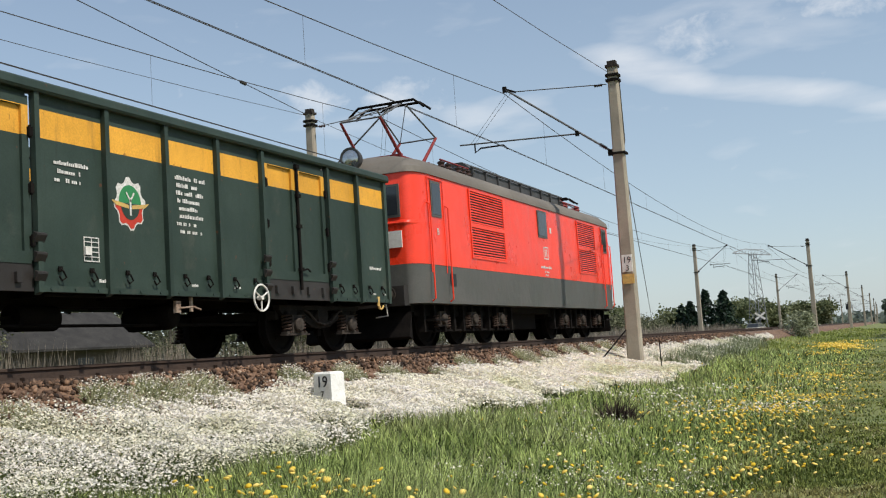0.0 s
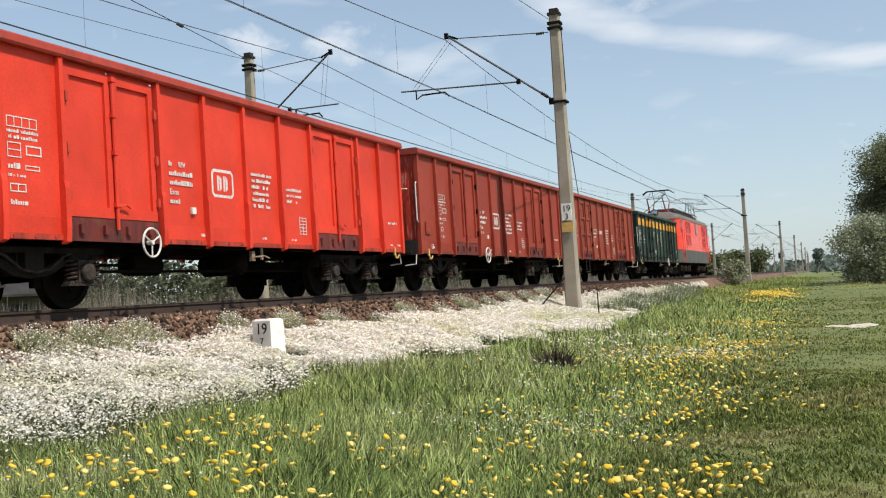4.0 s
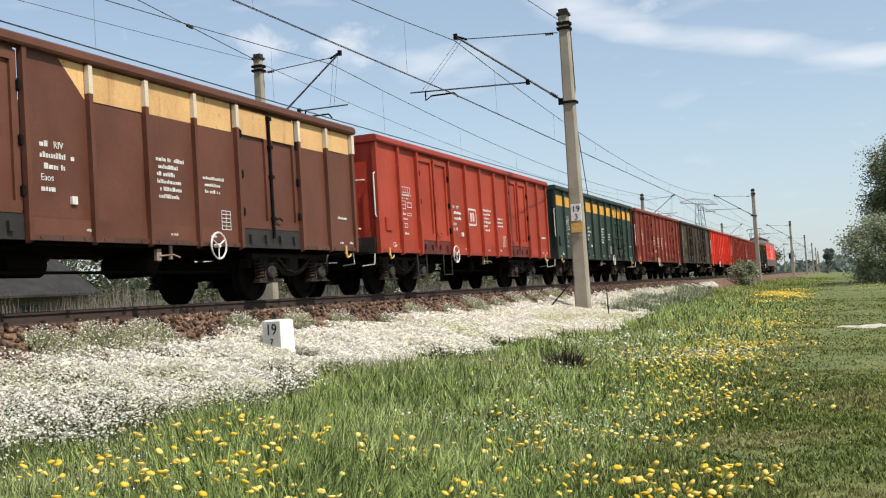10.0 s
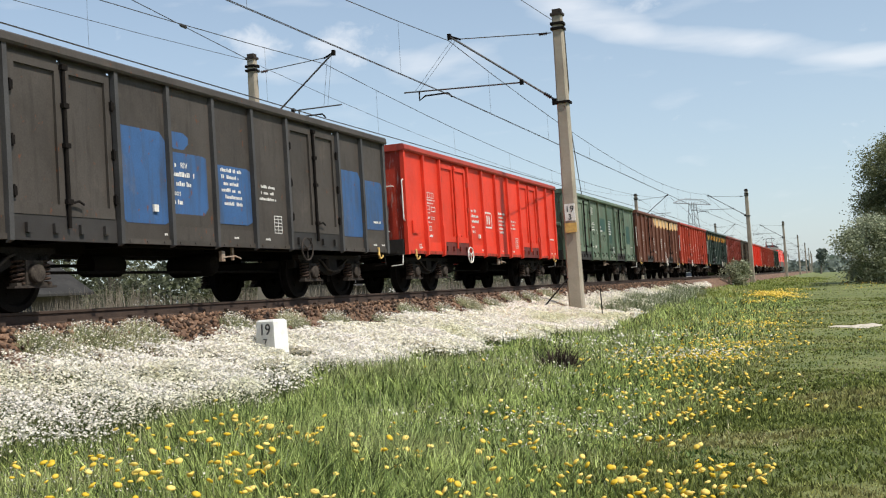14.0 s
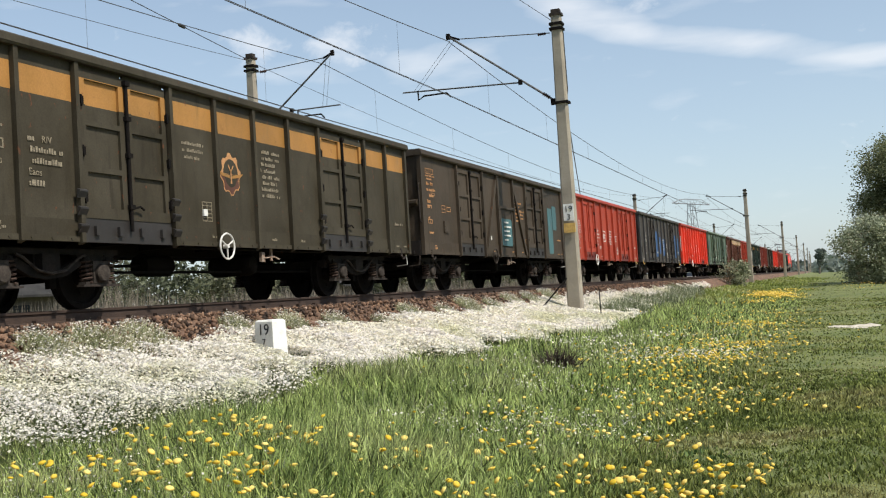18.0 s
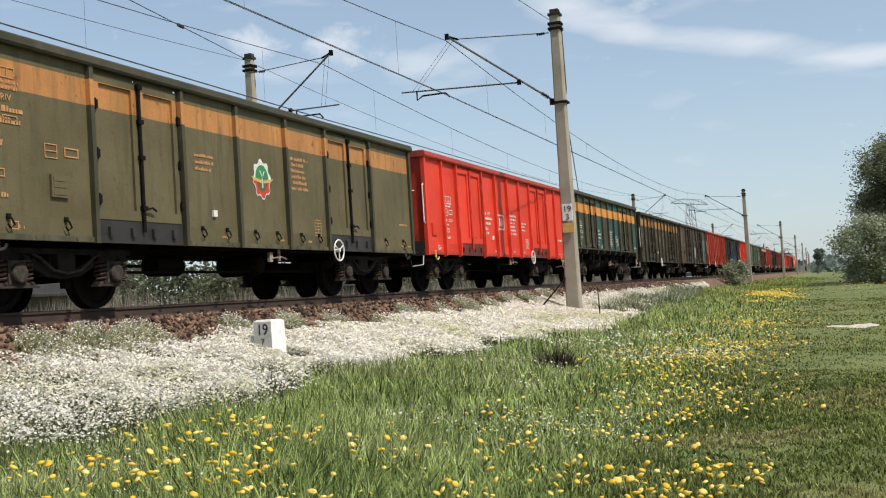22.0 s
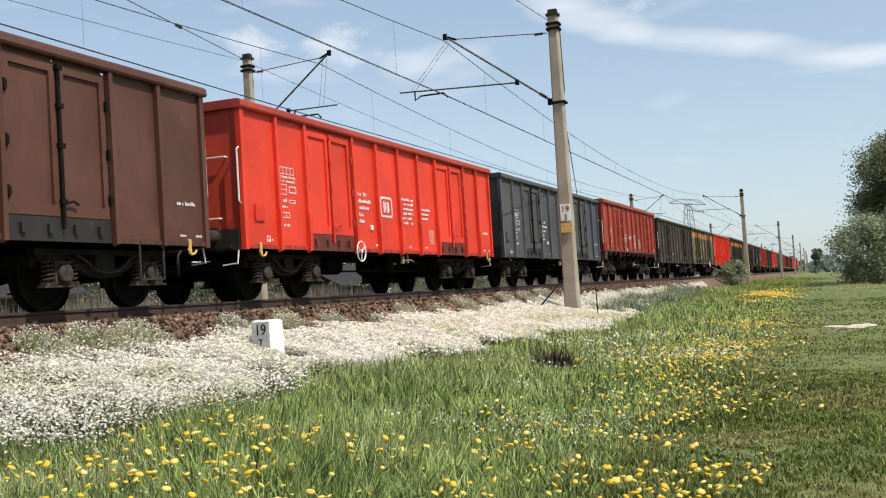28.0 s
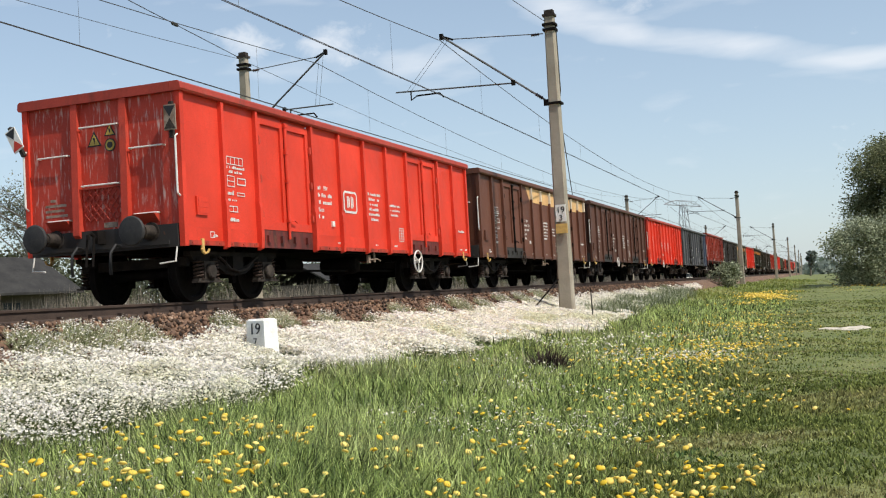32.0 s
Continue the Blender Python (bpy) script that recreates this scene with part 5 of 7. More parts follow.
    vehicles.append((ob, 14.04 * k - 6.54 - {2: -0.35, 3: -0.15, 4: -0.12, 5: -0.1, 6: -0.1, 15: 0.2, 16: 0.15, 18: 0.2, 19: 0.3}.get(k, 0)))
    return ob


W_T, O_T = M["white_text"], M["orange_text"]
wagon("bottle-green open wagon with a yellow band and toothed badge", "A", "bottle_green", band="yellow_band", marks="gear", wheel=(8.5, "w"), end="beam", hook="y", rings=True, band_ribs=False)
wagon("dull rust-red open wagon with barred doors and white writing", "A", "rust_red", bars=True, marks="word", wheel=None, rail=True, step=(3.3, 9.7))
wagon("dull red open wagon with a scraped end wall", "A", "dull_red", scraped=True, wheel=(4.6, "w"))
wagon("bright red open wagon with white writing", "A", "bright_red", wheel=(3.8, "w"))
wagon("sooty brown open wagon with slanting braces and ochre writing", "B", "soot_brown", bars=True, text=O_T, marks="", wheel=(5.0, "d"), end="beam", hook="d", rail=False, patches=((10.85, 2.5, 0.55, 0.32, "bright_blue"),))
wagon("rust-red open wagon with barred doors and a framed emblem", "A", "brick_red", bars=True, wheel=(5.2, "w"))
wagon("dark green open wagon with a yellow band and barred doors", "A", "bottle_green", band="yellow_band", bars=True, marks="", wheel=(8.4, "w"), band_ribs=False)
wagon("orange-red open wagon with white writing and framed emblem", "A", "orange_red", wheel=(4.2, "w"), step=(2.3, 3.9))
wagon("brown open wagon with a faded cream upper band", "A", "brown", marks="", wheel=(8.0, "w"), tips="white_tip", patches=((4.85, 2.66, 0.45, 0.45, "cream"), (5.45, 2.66, 3.25, 0.45, "cream"), (8.9, 2.66, 0.84, 0.41, "cream"), (9.84, 2.66, 0.84, 0.41, "cream"), (10.9, 2.66, 0.9, 0.45, "cream"), (11.95, 2.72, 0.92, 0.38, "cream")))
pale = wagon("weathered pale green open wagon with dark repainted patches", "E", "pale_green", marks="", wheel=None, end="beam", hook="d", rail=False, rings=True, code_at=5.82, table_at=4.4,
      patches=((0.5, 2.0, 0.85, 0.6, "sea_green"), (0.25, 1.22, 1.1, 0.16, "sea_green"), (5.9, 2.0, 1.1, 0.52, "sea_green"), (7.5, 1.55, 0.8, 0.98, "sea_green"), (11.4, 1.6, 0.85, 0.8, "sea_green")))
scrawl = Geo()
for y0, z0, k in ((6.6, 1.72, 1.0), (6.85, 1.75, 0.8), (7.55, 1.36, 0.7), (7.75, 1.34, 0.8), (7.98, 1.36, 0.9), (8.2, 1.33, 0.8), (4.85, 1.8, 0.9)):
    scrawl.tube([(1.412, y0 - 6.5 + k * 0.16 * math.cos(a * 1.3 + y0), z0 + k * 0.13 * math.sin(a + y0)) for a in (i * 0.55 for i in range(9))], 0.009, 4)
part("scrawl", scrawl, M["black_paint"], pale, "black sprayed scrawl")
wagon("bright red open wagon with a framed emblem and scraped end", "A", "bright_red", scraped=True, wheel=(3.9, "w"))
wagon("slate-grey open wagon with large blue repainted patches", "A", "slate", rib="steel_rib", marks="", wheel=(9.2, "d"), rail=False, code_at=5.42,
      patches=((4.24, 1.13, 1.07, 1.32, "blue"), (5.39, 1.3, 0.95, 0.9, "blue"), (5.39, 2.25, 0.5, 0.25, "blue"), (6.55, 1.2, 1.05, 0.92, "blue"), (10.84, 1.13, 0.97, 1.3, "blue"), (11.9, 1.3, 0.95, 1.0, "blue")))
wagon("bright red open wagon with white writing", "A", "orange_red", wheel=(3.8, "w"))
braced = wagon("dark brown open wagon with slanting braces and teal patches", "B", "soot_brown", bars=True, text=O_T, marks="", wheel=(5.0, "d"), end="beam", hook="d", rail=False,
      patches=((6.02, 1.15, 1.0, 0.78, "pale_teal"), (11.2, 1.0, 0.55, 1.5, "pale_teal"), (11.8, 1.8, 0.5, 0.8, "pale_teal")))
wagon("sooty olive open wagon with a dirty ochre band and badge", "A", "soot_olive", band="ochre_band", bars=True, text=M["faded_text"], marks="gear", wheel=(5.4, "w"), hook="d", band_ribs=False)
wagon("olive and teal open hopper wagon with an amber band", "C", "olive_grey", band="amber_band", marks="", wheel=None, end="beam", panel_paint={3: "teal", 5: "teal", 6: "teal", 9: "teal"}, patches=((0.2, 1.55, 0.85, 0.55, "teal"),))
wagon("bright red open wagon with a white handbrake wheel", "A", "bright_red", wheel=(8.6, "w"))
wagon("faded khaki open wagon with an orange band and toothed badge", "E", "khaki", rib="olive_grey", rim="olive_grey", band="worn_amber", text=O_T, marks="gear", wheel=(9.0, "w"), end="beam", hook="d", rail=False, rings=True)
wagon("sooty dark brown open wagon with ochre writing", "A", "soot_brown", rib="steel_rib", text=O_T, marks="", wheel=None, end="beam", hook="d", step=(3.2, 9.8))
wagon("dull red open hopper wagon with barred doors", "C", "dull_red", bars=True, marks="word", wheel=None, end="beam", hook="d")
wagon("dark grey open wagon with dull blue end ribs", "A", "blue_slate", rib="pale_rib", far_rib="blue_rib", marks="", wheel=None, rail=False, hook="d")
wagon("bright red open wagon with a framed emblem", "A", "bright_red", wheel=(4.2, "w"))
wagon("dark brown open wagon with white writing", "A", "dark_brown", marks="", wheel=(4.9, "w"), step=(1.4, 11.6))
wagon("brown open wagon with a cream band along its upper edge", "A", "brown", marks="", wheel=(3.8, "d"), tips="white_tip", patches=((4.85, 2.66, 0.45, 0.45, "cream"), (5.45, 2.66, 3.25, 0.45, "cream"), (8.9, 2.66, 0.84, 0.41, "cream"), (9.84, 2.66, 0.84, 0.41, "cream"), (10.9, 2.66, 0.9, 0.45, "cream"), (11.95, 2.72, 0.92, 0.38, "cream")))
last = wagon("bright red last open wagon with tail boards and scraped end", "A", "bright_red", scraped=True, wheel=(9.05, "w", 0.66, 1.35))


def locomotive():
    ob = thing("electric_locomotive", "red electric locomotive with grey skirt and raised pantograph", "locomotive")

    def plan(w, z, inset=0.0):
        """The rounded outline of the body at one height."""
        l, r = 7.72 - inset, 0.55
        corner = [(math.sin(a), math.cos(a)) for a in (k * math.pi / 10 for k in range(6))]
        right = [(w - 0.5 * r + 0.5 * r * c, l - r + r * q) for q, c in ((b, a) for a, b in corner)]
        front = [(a, b, z) for a, b in right]
        return front + [(a, -b, z) for a, b in reversed(right)] + [(-a, -b, z) for a, b in right] + [(-a, b, z) for a, b in reversed(right)]

    def shell(levels, cap=True):
        vs = [p for lv in levels for p in plan(*lv)]
        n, k = len(levels), len(vs) // len(levels)
        fs = [(j * k + (i + 1) % k, j * k + i, (j + 1) * k + i, (j + 1) * k + (i + 1) % k) for j in range(n - 1) for i in range(k)]
        if cap:
            fs += [tuple(range((n - 1) * k, n * k))[::-1], tuple(range(k))]
        return Geo().add(vs, fs)

    part("skirt", shell([(1.44, 0.86, 0.04), (1.46, 1.66, 0.0)]), P["loco_grey"], ob, "grey lower body band", True)
    body = part("body", shell([(1.465, 1.66, 0), (1.465, 2.55, 0), (1.465, 2.56, 0.02), (1.45, 3.55, 0.1)]), P["loco_red"], ob, "glossy red body shell", True)
    part("waist_moulding", shell([(1.455, 2.47, -0.03), (1.46, 2.5, -0.04), (1.455, 2.53, -0.03)]), P["loco_red"], ob, "", True)
    part("roof", shell([(1.48, 3.55, 0.06), (1.46, 3.68, 0.1), (1.28, 3.88, 0.35), (0.85, 4.02, 0.6), (0.3, 4.06, 0.7)]), P["roof_grey"], ob, "weathered grey-brown roof", True)
    for s in (1, -1):
        for y0, y1, z0, z1, n in ((-4.75, -2.65, 1.95, 2.62, 11), (-4.75, -2.65, 2.72, 3.45, 12), (3.7, 5.5, 1.95, 2.62, 11), (3.7, 5.5, 2.72, 3.45, 12)):
            fr = Geo()
            x = s * 1.468
            for a, b, c, d in ((y0 - 0.05, z0 - 0.05, y1 + 0.05, z0), (y0 - 0.05, z1, y1 + 0.05, z1 + 0.05), (y0 - 0.05, z0, y0, z1), (y1, z0, y1 + 0.05, z1)):
                fr.box(min(x, x + s * 0.02), a, b, max(x, x + s * 0.02), c, d)
            grille = part("louvre", fr, P["loco_red"], ob, "red louvred air intake")
            for k in range(n):
                z = z0 + (k + 0.2) * (z1 - z0) / n
                h = (z1 - z0) / n * 0.62
                g = Geo().prism([(s * 1.462, y0, z + h), (s * 1.462, y0, z), (s * 1.485, y0, z)], (0, y1 - y0, 0))
                part("slat", g, P["loco_red"], grille)
            # black sheet behind the slats stands in for the shade between them
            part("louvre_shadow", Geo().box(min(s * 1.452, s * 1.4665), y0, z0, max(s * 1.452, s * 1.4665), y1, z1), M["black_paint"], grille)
        for y0, y1, z0, z1 in ((-6.85, -6.45, 2.72, 3.38), (0.05, 0.7, 2.78, 3.42), (6.45, 6.85, 2.72, 3.38)):
            x = s * 1.466
            w = part("side_window", Geo().box(min(x, x + s * 0.015), y0 - 0.05, z0 - 0.05, max(x, x + s * 0.015), y1 + 0.05, z1 + 0.05), P["loco_grey"], ob)
            part("pane", Geo().box(min(x + s * 0.015, x + s * 0.02), y0, z0, max(x + s * 0.015, x + s * 0.02), y1, z1), M["glass"], w, "dark window pane")
        for yd in (-6.65, 6.65):
            x = s * 1.467
            g = Geo()
            for a, b, c, d in ((yd - 0.4, 1.5, yd - 0.37, 3.5), (yd + 0.37, 1.5, yd + 0.4, 3.5), (yd - 0.37, 3.47, yd + 0.37, 3.5)):
                g.box(min(x, x + s * 0.012), a, b, max(x, x + s * 0.012), c, d)
            part("cab_door", g, P["loco_red"], ob, "red cab door frame")
            for yy in (yd - 0.46, yd + 0.46):
                part("grab_rail", Geo().tube([(s * 1.47, yy, 0.9), (s * 1.54, yy, 0.95), (s * 1.54, yy, 2.9), (s * 1.47, yy, 2.95)], 0.018, 6), P["loco_red"], ob)
            part("door_step", Geo().box(s * 1.2 if s < 0 else 1.2, yd - 0.3, 0.5, s * 1.45 if s > 0 else -1.2 + 0.0, yd + 0.3, 0.54) if s > 0 else Geo().box(-1.45, yd - 0.3, 0.5, -1.2, yd + 0.3, 0.54), M["steel_dark"], ob)
        part("sand_cover", Geo().box(min(s * 1.455, s * 1.47), -6.1, 1.25, max(s * 1.455, s * 1.47), -5.8, 1.5), M["black_paint"], ob)
    g = Geo()
    frame_mark(g, 1.47, 0.35, 2.15, 0.4, 0.34, 0.03)
    g.box(1.47, 0.45, 2.22, 1.473, 0.5, 2.42).box(1.47, 0.58, 2.22, 1.473, 0.63, 2.42).box(1.47, 1.0, 2.9, 1.473, 1.14, 3.05)
    word_bars(g, 1.47, 0.05, 1.98, 0.9, 1, 0.09, trng)
    word_bars(g, 1.47, 0.35, 1.84, 0.4, 2, 0.06, trng)
    part("lettering", g, M["white_text"], ob, "white emblem and writing")
    letters("cab_letter", "B", 0.2, M["white_text"], ob, pose(1.474, -6.62, 2.3, 90, 0, 90), "white letter B")
    for e in (-1, 1):
        y = e * 7.7
        for x0, x1 in ((-1.14, -0.12), (0.12, 1.14)):
            w = part("windscreen", Geo().box(x0, min(y, y + e * 0.03), 2.62, x1, max(y, y + e * 0.03), 3.3), P["loco_grey"], ob)
            part("pane", Geo().box(x0 + 0.05, min(y + e * 0.03, y + e * 0.036), 2.67, x1 - 0.05, max(y + e * 0.03, y + e * 0.036), 3.25), M["glass"], w, "dark windscreen glass")
        part("head_lamp", Geo().lathe([(0, 0.1), (0.05, 0.2), (0.2, 0.24), (0.26, 0.24), (0.26, 0.2), (0.2, 0.15), (0.18, 0)], (0, e * 7.35, 3.98), (0, e, 0), 18), P["roof_dark"], ob, "large round roof headlamp", True)
        for x in (-0.62, 0.62):
            part("lamp", Geo().lathe([(0, 0.15), (0.1, 0.15), (0.11, 0.12), (0.1, 0)], (x, e * 7.72, 2.05), (0, e, 0), 14), M["galv"], ob)
            bf = part("buffer", BUFFER, None, ob, at=pose(x * 1.41, e * 7.9, 1.06, 0, 0, 0 if e > 0 else 180))
            part("buffer_plate", PLATE, None, bf)
        part("marker_plate", Geo().box(0.86, min(e * 7.73, e * 7.76), 2.0, 1.16, max(e * 7.73, e * 7.76), 2.34), M["white_rail"], ob, "white plate on the cab front")
        part("buffer_beam", Geo().box(-1.2, min(e * 7.6, e * 7.88), 0.82, 1.2, max(e * 7.6, e * 7.88), 1.22), P["sill_black"], ob)
        part("lamp_lens", Geo().lathe([(0, 0.19), (0.03, 0.12), (0.04, 0)], (0, e * 7.6, 3.98), (0, e, 0), 16), M["lens"], ob, "clear lamp glass", True)
        part("coupling", COUPLING, None, ob, at=pose(0, e * 7.9, 1.04, 0, 0, 0 if e > 0 else 180))
        part("rail_guard", Geo().prism([(-1.2, e * 7.6, 0.15), (-1.2, e * 7.75, 0.2), (-1.2, e * 7.6, 0.7)], (2.4, 0, 0)), M["steel_dark"], ob)
    # roof gear
    g = Geo()
    for s in (-1, 1):
        g.box(s * 0.82 - 0.02, -2.9, 4.32, s * 0.82 + 0.02, 4.5, 4.36)
        for k in range(9):
            g.box(s * 0.8 - 0.05, -2.8 + k * 0.88, 4.03, s * 0.8 + 0.03, -2.76 + k * 0.88, 4.33)
    g.prism([(-0.78, -2.8, 3.98), (0.78, -2.8, 3.98), (0.78, -2.8, 4.3), (0.55, -2.8, 4.5), (-0.55, -2.8, 4.5), (-0.78, -2.8, 4.3)], (0, 7.2, 0))
    part("resistor_box", g, P["roof_dark"], ob, "long grey resistor housing on the roof")
    for yb, raised in ((-5.6, True), (5.6, False)):
        g = Geo().box(-0.6, yb - 0.75, 4.1, 0.6, yb - 0.68, 4.2).box(-0.6, yb + 0.68, 4.1, 0.6, yb + 0.75, 4.2).box(-0.55, yb - 0.75, 4.12, -0.48, yb + 0.75, 4.18).box(0.48, yb - 0.75, 4.12, 0.55, yb + 0.75, 4.18)
        for x in (-0.55, 0.55):
            for d in (-0.7, 0.7):
                g.cyl((x, yb + d, 3.85), (x, yb + d, 4.12), 0.06, n=8)
        pant = part("pantograph", g, P["pan_red"], ob, "raised diamond pantograph" if raised else "folded diamond pantograph")
        zk, zt = (4.9, 5.46) if raised else (4.3, 4.42)
        yk = 1.45 if raised else 1.6
        for e in (-1, 1):
            upper = Geo()
            for x in (-0.5, 0.5):
                lower = Geo().cyl((x, yb + e * 0.55, 4.16), (x * 0.95, yb + e * yk, zk), 0.042, 0.032, 8)
                part("lower_arm", lower, P["pan_red"], pant, "dark red lower arm")
                upper.cyl((x * 0.95, yb + e * yk, zk), (x * 0.75, yb + e * 0.12, zt), 0.02, n=6)
            upper.cyl((-0.48, yb + e * yk, zk), (0.48, yb + e * yk, zk), 0.018, n=6).cyl((-0.47, yb + e * yk, zk), (0.36, yb + e * 0.12, zt), 0.01, n=5)
            part("upper_arm", upper, M["galv"], pant)
            part("collector_strip", Geo().tube([(-0.95, yb + e * 0.17, zt - 0.16), (-0.7, yb + e * 0.17, zt + 0.03), (0.7, yb + e * 0.17, zt + 0.03), (0.95, yb + e * 0.17, zt - 0.16)], 0.03, 6), M["steel_dark"], pant, "dark collector strip")
    for y in (-4.5, -4.1, -3.5, -3.2, -2.9, 4.6, 4.9, 5.1, 6.4):
        part("roof_insulator", Geo().lathe([(0, 0.08), (0.05, 0.11), (0.1, 0.07), (0.15, 0.11), (0.2, 0.07), (0.25, 0.1), (0.3, 0.03)], (0.72, y, 3.98), (0, 0, 1), 10), M["insulator"] if y < 4.7 else P["pan_red"], ob, smooth=True)
    part("bus_bar", Geo().tube([(0.74, -4.6, 4.29), (0.74, -2.9, 4.29)], 0.022, 6).tube([(0.74, 4.5, 4.29), (0.6, 5.2, 4.32), (0.7, 6.5, 4.27)], 0.022, 6), P["pan_red"], ob, "dark red roof bus bar")
    part("roof_cable", Geo().tube([(0.1, -4.7, 4.2), (0.2, -3.9, 4.35), (0.3, -2.9, 4.3)], 0.02, 5).tube([(-0.3, 4.5, 4.3), (0.1, 5.0, 4.4), (0.2, 5.2, 4.2)], 0.02, 5), M["galv"], ob)
    # running gear: two three-axle bogies
    for yb in (-4.35, 4.35):
        f = Geo()
        for s in (-1, 1):
            lo, hi = sorted((s * 1.0, s * 1.1))
            f.box(lo, -2.9, 0.62, hi, 2.9, 0.86)
            f.tube([(s * 1.12, -2.6, 0.3), (s * 1.12, 2.6, 0.3)], 0.03, 6)
            for k in range(-5, 6):
                f.box(min(s * 1.05, s * 1.2), k * 0.52 - 0.05, 0.28, max(s * 1.05, s * 1.2), k * 0.52 + 0.05, 0.84)
        f.box(-1.0, -2.9, 0.6, 1.0, -2.75, 0.8).box(-1.0, 2.75, 0.6, 1.0, 2.9, 0.8)
        bg = part("bogie", f, M["steel_dark"], ob, "sooty three-axle bogie", at=pose(0, yb, 0))
        for a in (-1.75, 0, 1.75):
            home = pose(0, a, 0.6)
            wheelsets.append((part("wheelset", LOCO_WHEELSET, None, bg, at=home), home, ob))
            for s in (-1, 1):
                part("axle_box", AXLE_BOX, None, bg, "round dusty axle box", at=pose(s * 1.16, a, 0.55, 0, 0, 0 if s > 0 else 180))
                for d in (-0.3, 0.3):
                    part("spring", SPRING, None, bg, at=pose(s * 1.18, a + d, 0.34))
    part("underframe", Geo().box(-1.1, -7.4, 0.7, 1.1, 7.4, 0.92).box(-0.9, -0.9, 0.3, 0.9, 0.9, 0.8), M["steel_dark"], ob)
    vehicles.append((ob, -7.93))


locomotive()

# white lettering over the teal patch of the braced wagon's low door
g = Geo()
for k, w in enumerate((0.42, 0.66, 0.5, 0.6, 0.34)):
    g.box(1.462, 6.16 - HALF, 1.8 - k * 0.125, 1.466, 6.16 + w - HALF, 1.845 - k * 0.125)
part("lettering", g, M["white_rail"], braced, "rows of white lettering")

# tail boards on the upper corners of the last wagon, one of them tilted
for x, z, lean in ((-1.52, 2.68, -28), (1.36, 2.72, 0)):
    board = part("tail_board", Geo().box(-0.1, -0.02, -0.19, 0.1, 0.0, 0.19), M["white_rail"] if lean else M["rust_white"], last, "white tail board with dark triangles", at=pose(x, -6.6, z, 0, lean, 0))
    part("board_triangle", Geo().prism([(-0.1, -0.024, 0.17), (0.1, -0.024, 0.17), (0, -0.024, 0.01)], (0, 0.003, 0)), M["black_paint"], board)
    part("board_triangle", Geo().prism([(-0.1, -0.024, -0.17), (0.1, -0.024, -0.17), (0, -0.024, -0.01)], (0, 0.003, 0)), P["emblem_red"] if lean else M["steel_mid"], board)
    part("board_bracket", Geo().box(-0.03, 0.0, -0.3, 0.03, 0.06, 0.24), M["steel_mid"], board)
# warning signs, wire grille, writing and foot steps on the last wagon's end
for x, z, k in ((-0.12, 2.56, 1.0), (0.17, 2.68, 0.8)):
    sign = part("warning_sign", Geo().prism([(x - 0.13 * k, -6.468, z - 0.11 * k), (x + 0.13 * k, -6.468, z - 0.11 * k), (x, -6.468, z + 0.13 * k)], (0, 0.006, 0)), M["black_paint"], last, "small yellow warning triangle")
    part("sign_face", Geo().prism([(x - 0.095 * k, -6.472, z - 0.09 * k), (x + 0.095 * k, -6.472, z - 0.09 * k), (x, -6.472, z + 0.085 * k)], (0, 0.003, 0)), P["sign_yellow"], sign)
    part("sign_bolt", Geo().prism([(x - 0.022, -6.476, z + 0.03 * k), (x + 0.02, -6.476, z + 0.02 * k), (x + 0.012, -6.476, z - 0.07 * k), (x - 0.006, -6.476, z - 0.02)], (0, 0.003, 0)), M["black_paint"], sign)
ring = part("ring_sign", Geo().cyl((0.17, -6.462, 2.45), (0.17, -6.47, 2.45), 0.1, n=20), M["black_paint"], last, "small round yellow sign")
part("sign_face", Geo().cyl((0.17, -6.47, 2.45), (0.17, -6.473, 2.45), 0.082, n=20), P["sign_yellow"], ring)
part("sign_bolt", Geo().cyl((0.17, -6.473, 2.45), (0.17, -6.476, 2.45), 0.05, n=14), M["black_paint"], ring)
g = Geo()
for k in range(-4, 8):
    for d in (1, -1):
        x0 = -0.36 + k * 0.12
        t0, t1 = max(0.0, (-0.34 - x0) / 0.42 if d > 0 else (x0 - 0.34) / 0.42), min(1.0, (0.34 - x0) / 0.42 if d > 0 else (x0 + 0.34) / 0.42)
        if t1 - t0 > 0.08:
            g.tube([(x0 + d * 0.42 * t0, -6.485, 1.3 + 0.5 * t0), (x0 + d * 0.42 * t1, -6.485, 1.3 + 0.5 * t1)], 0.009, 4)
g.box(-0.36, -6.5, 1.8, 0.36, -6.465, 1.83)
part("step_grille", g, P["shaded_rim_red"], last, "dull red wire grille")
g = Geo()
for k, (x, w) in enumerate(((-1.0, 0.1), (-1.1, 0.4), (-1.1, 0.36), (-1.1, 0.42))):
    g.box(x, -6.464, 1.66 - k * 0.08, x + w, -6.461, 1.7 - k * 0.08)
part("lettering", g, M["rust_white"], last, "rows of worn white lettering")
part("works_plate", Geo().box(0.0, -6.475, 1.19, 0.24, -6.46, 1.27), M["rust_white"], last, "small worn works plate")
for x in (-0.8, 0.8):
    part("end_step", Geo().prism([(x - 0.2, -6.46, 1.2), (x - 0.2, -6.6, 1.34), (x - 0.2, -6.46, 1.34)], (0.4, 0, 0)), P["shaded_grimy_red"], last, "folded steel end step")

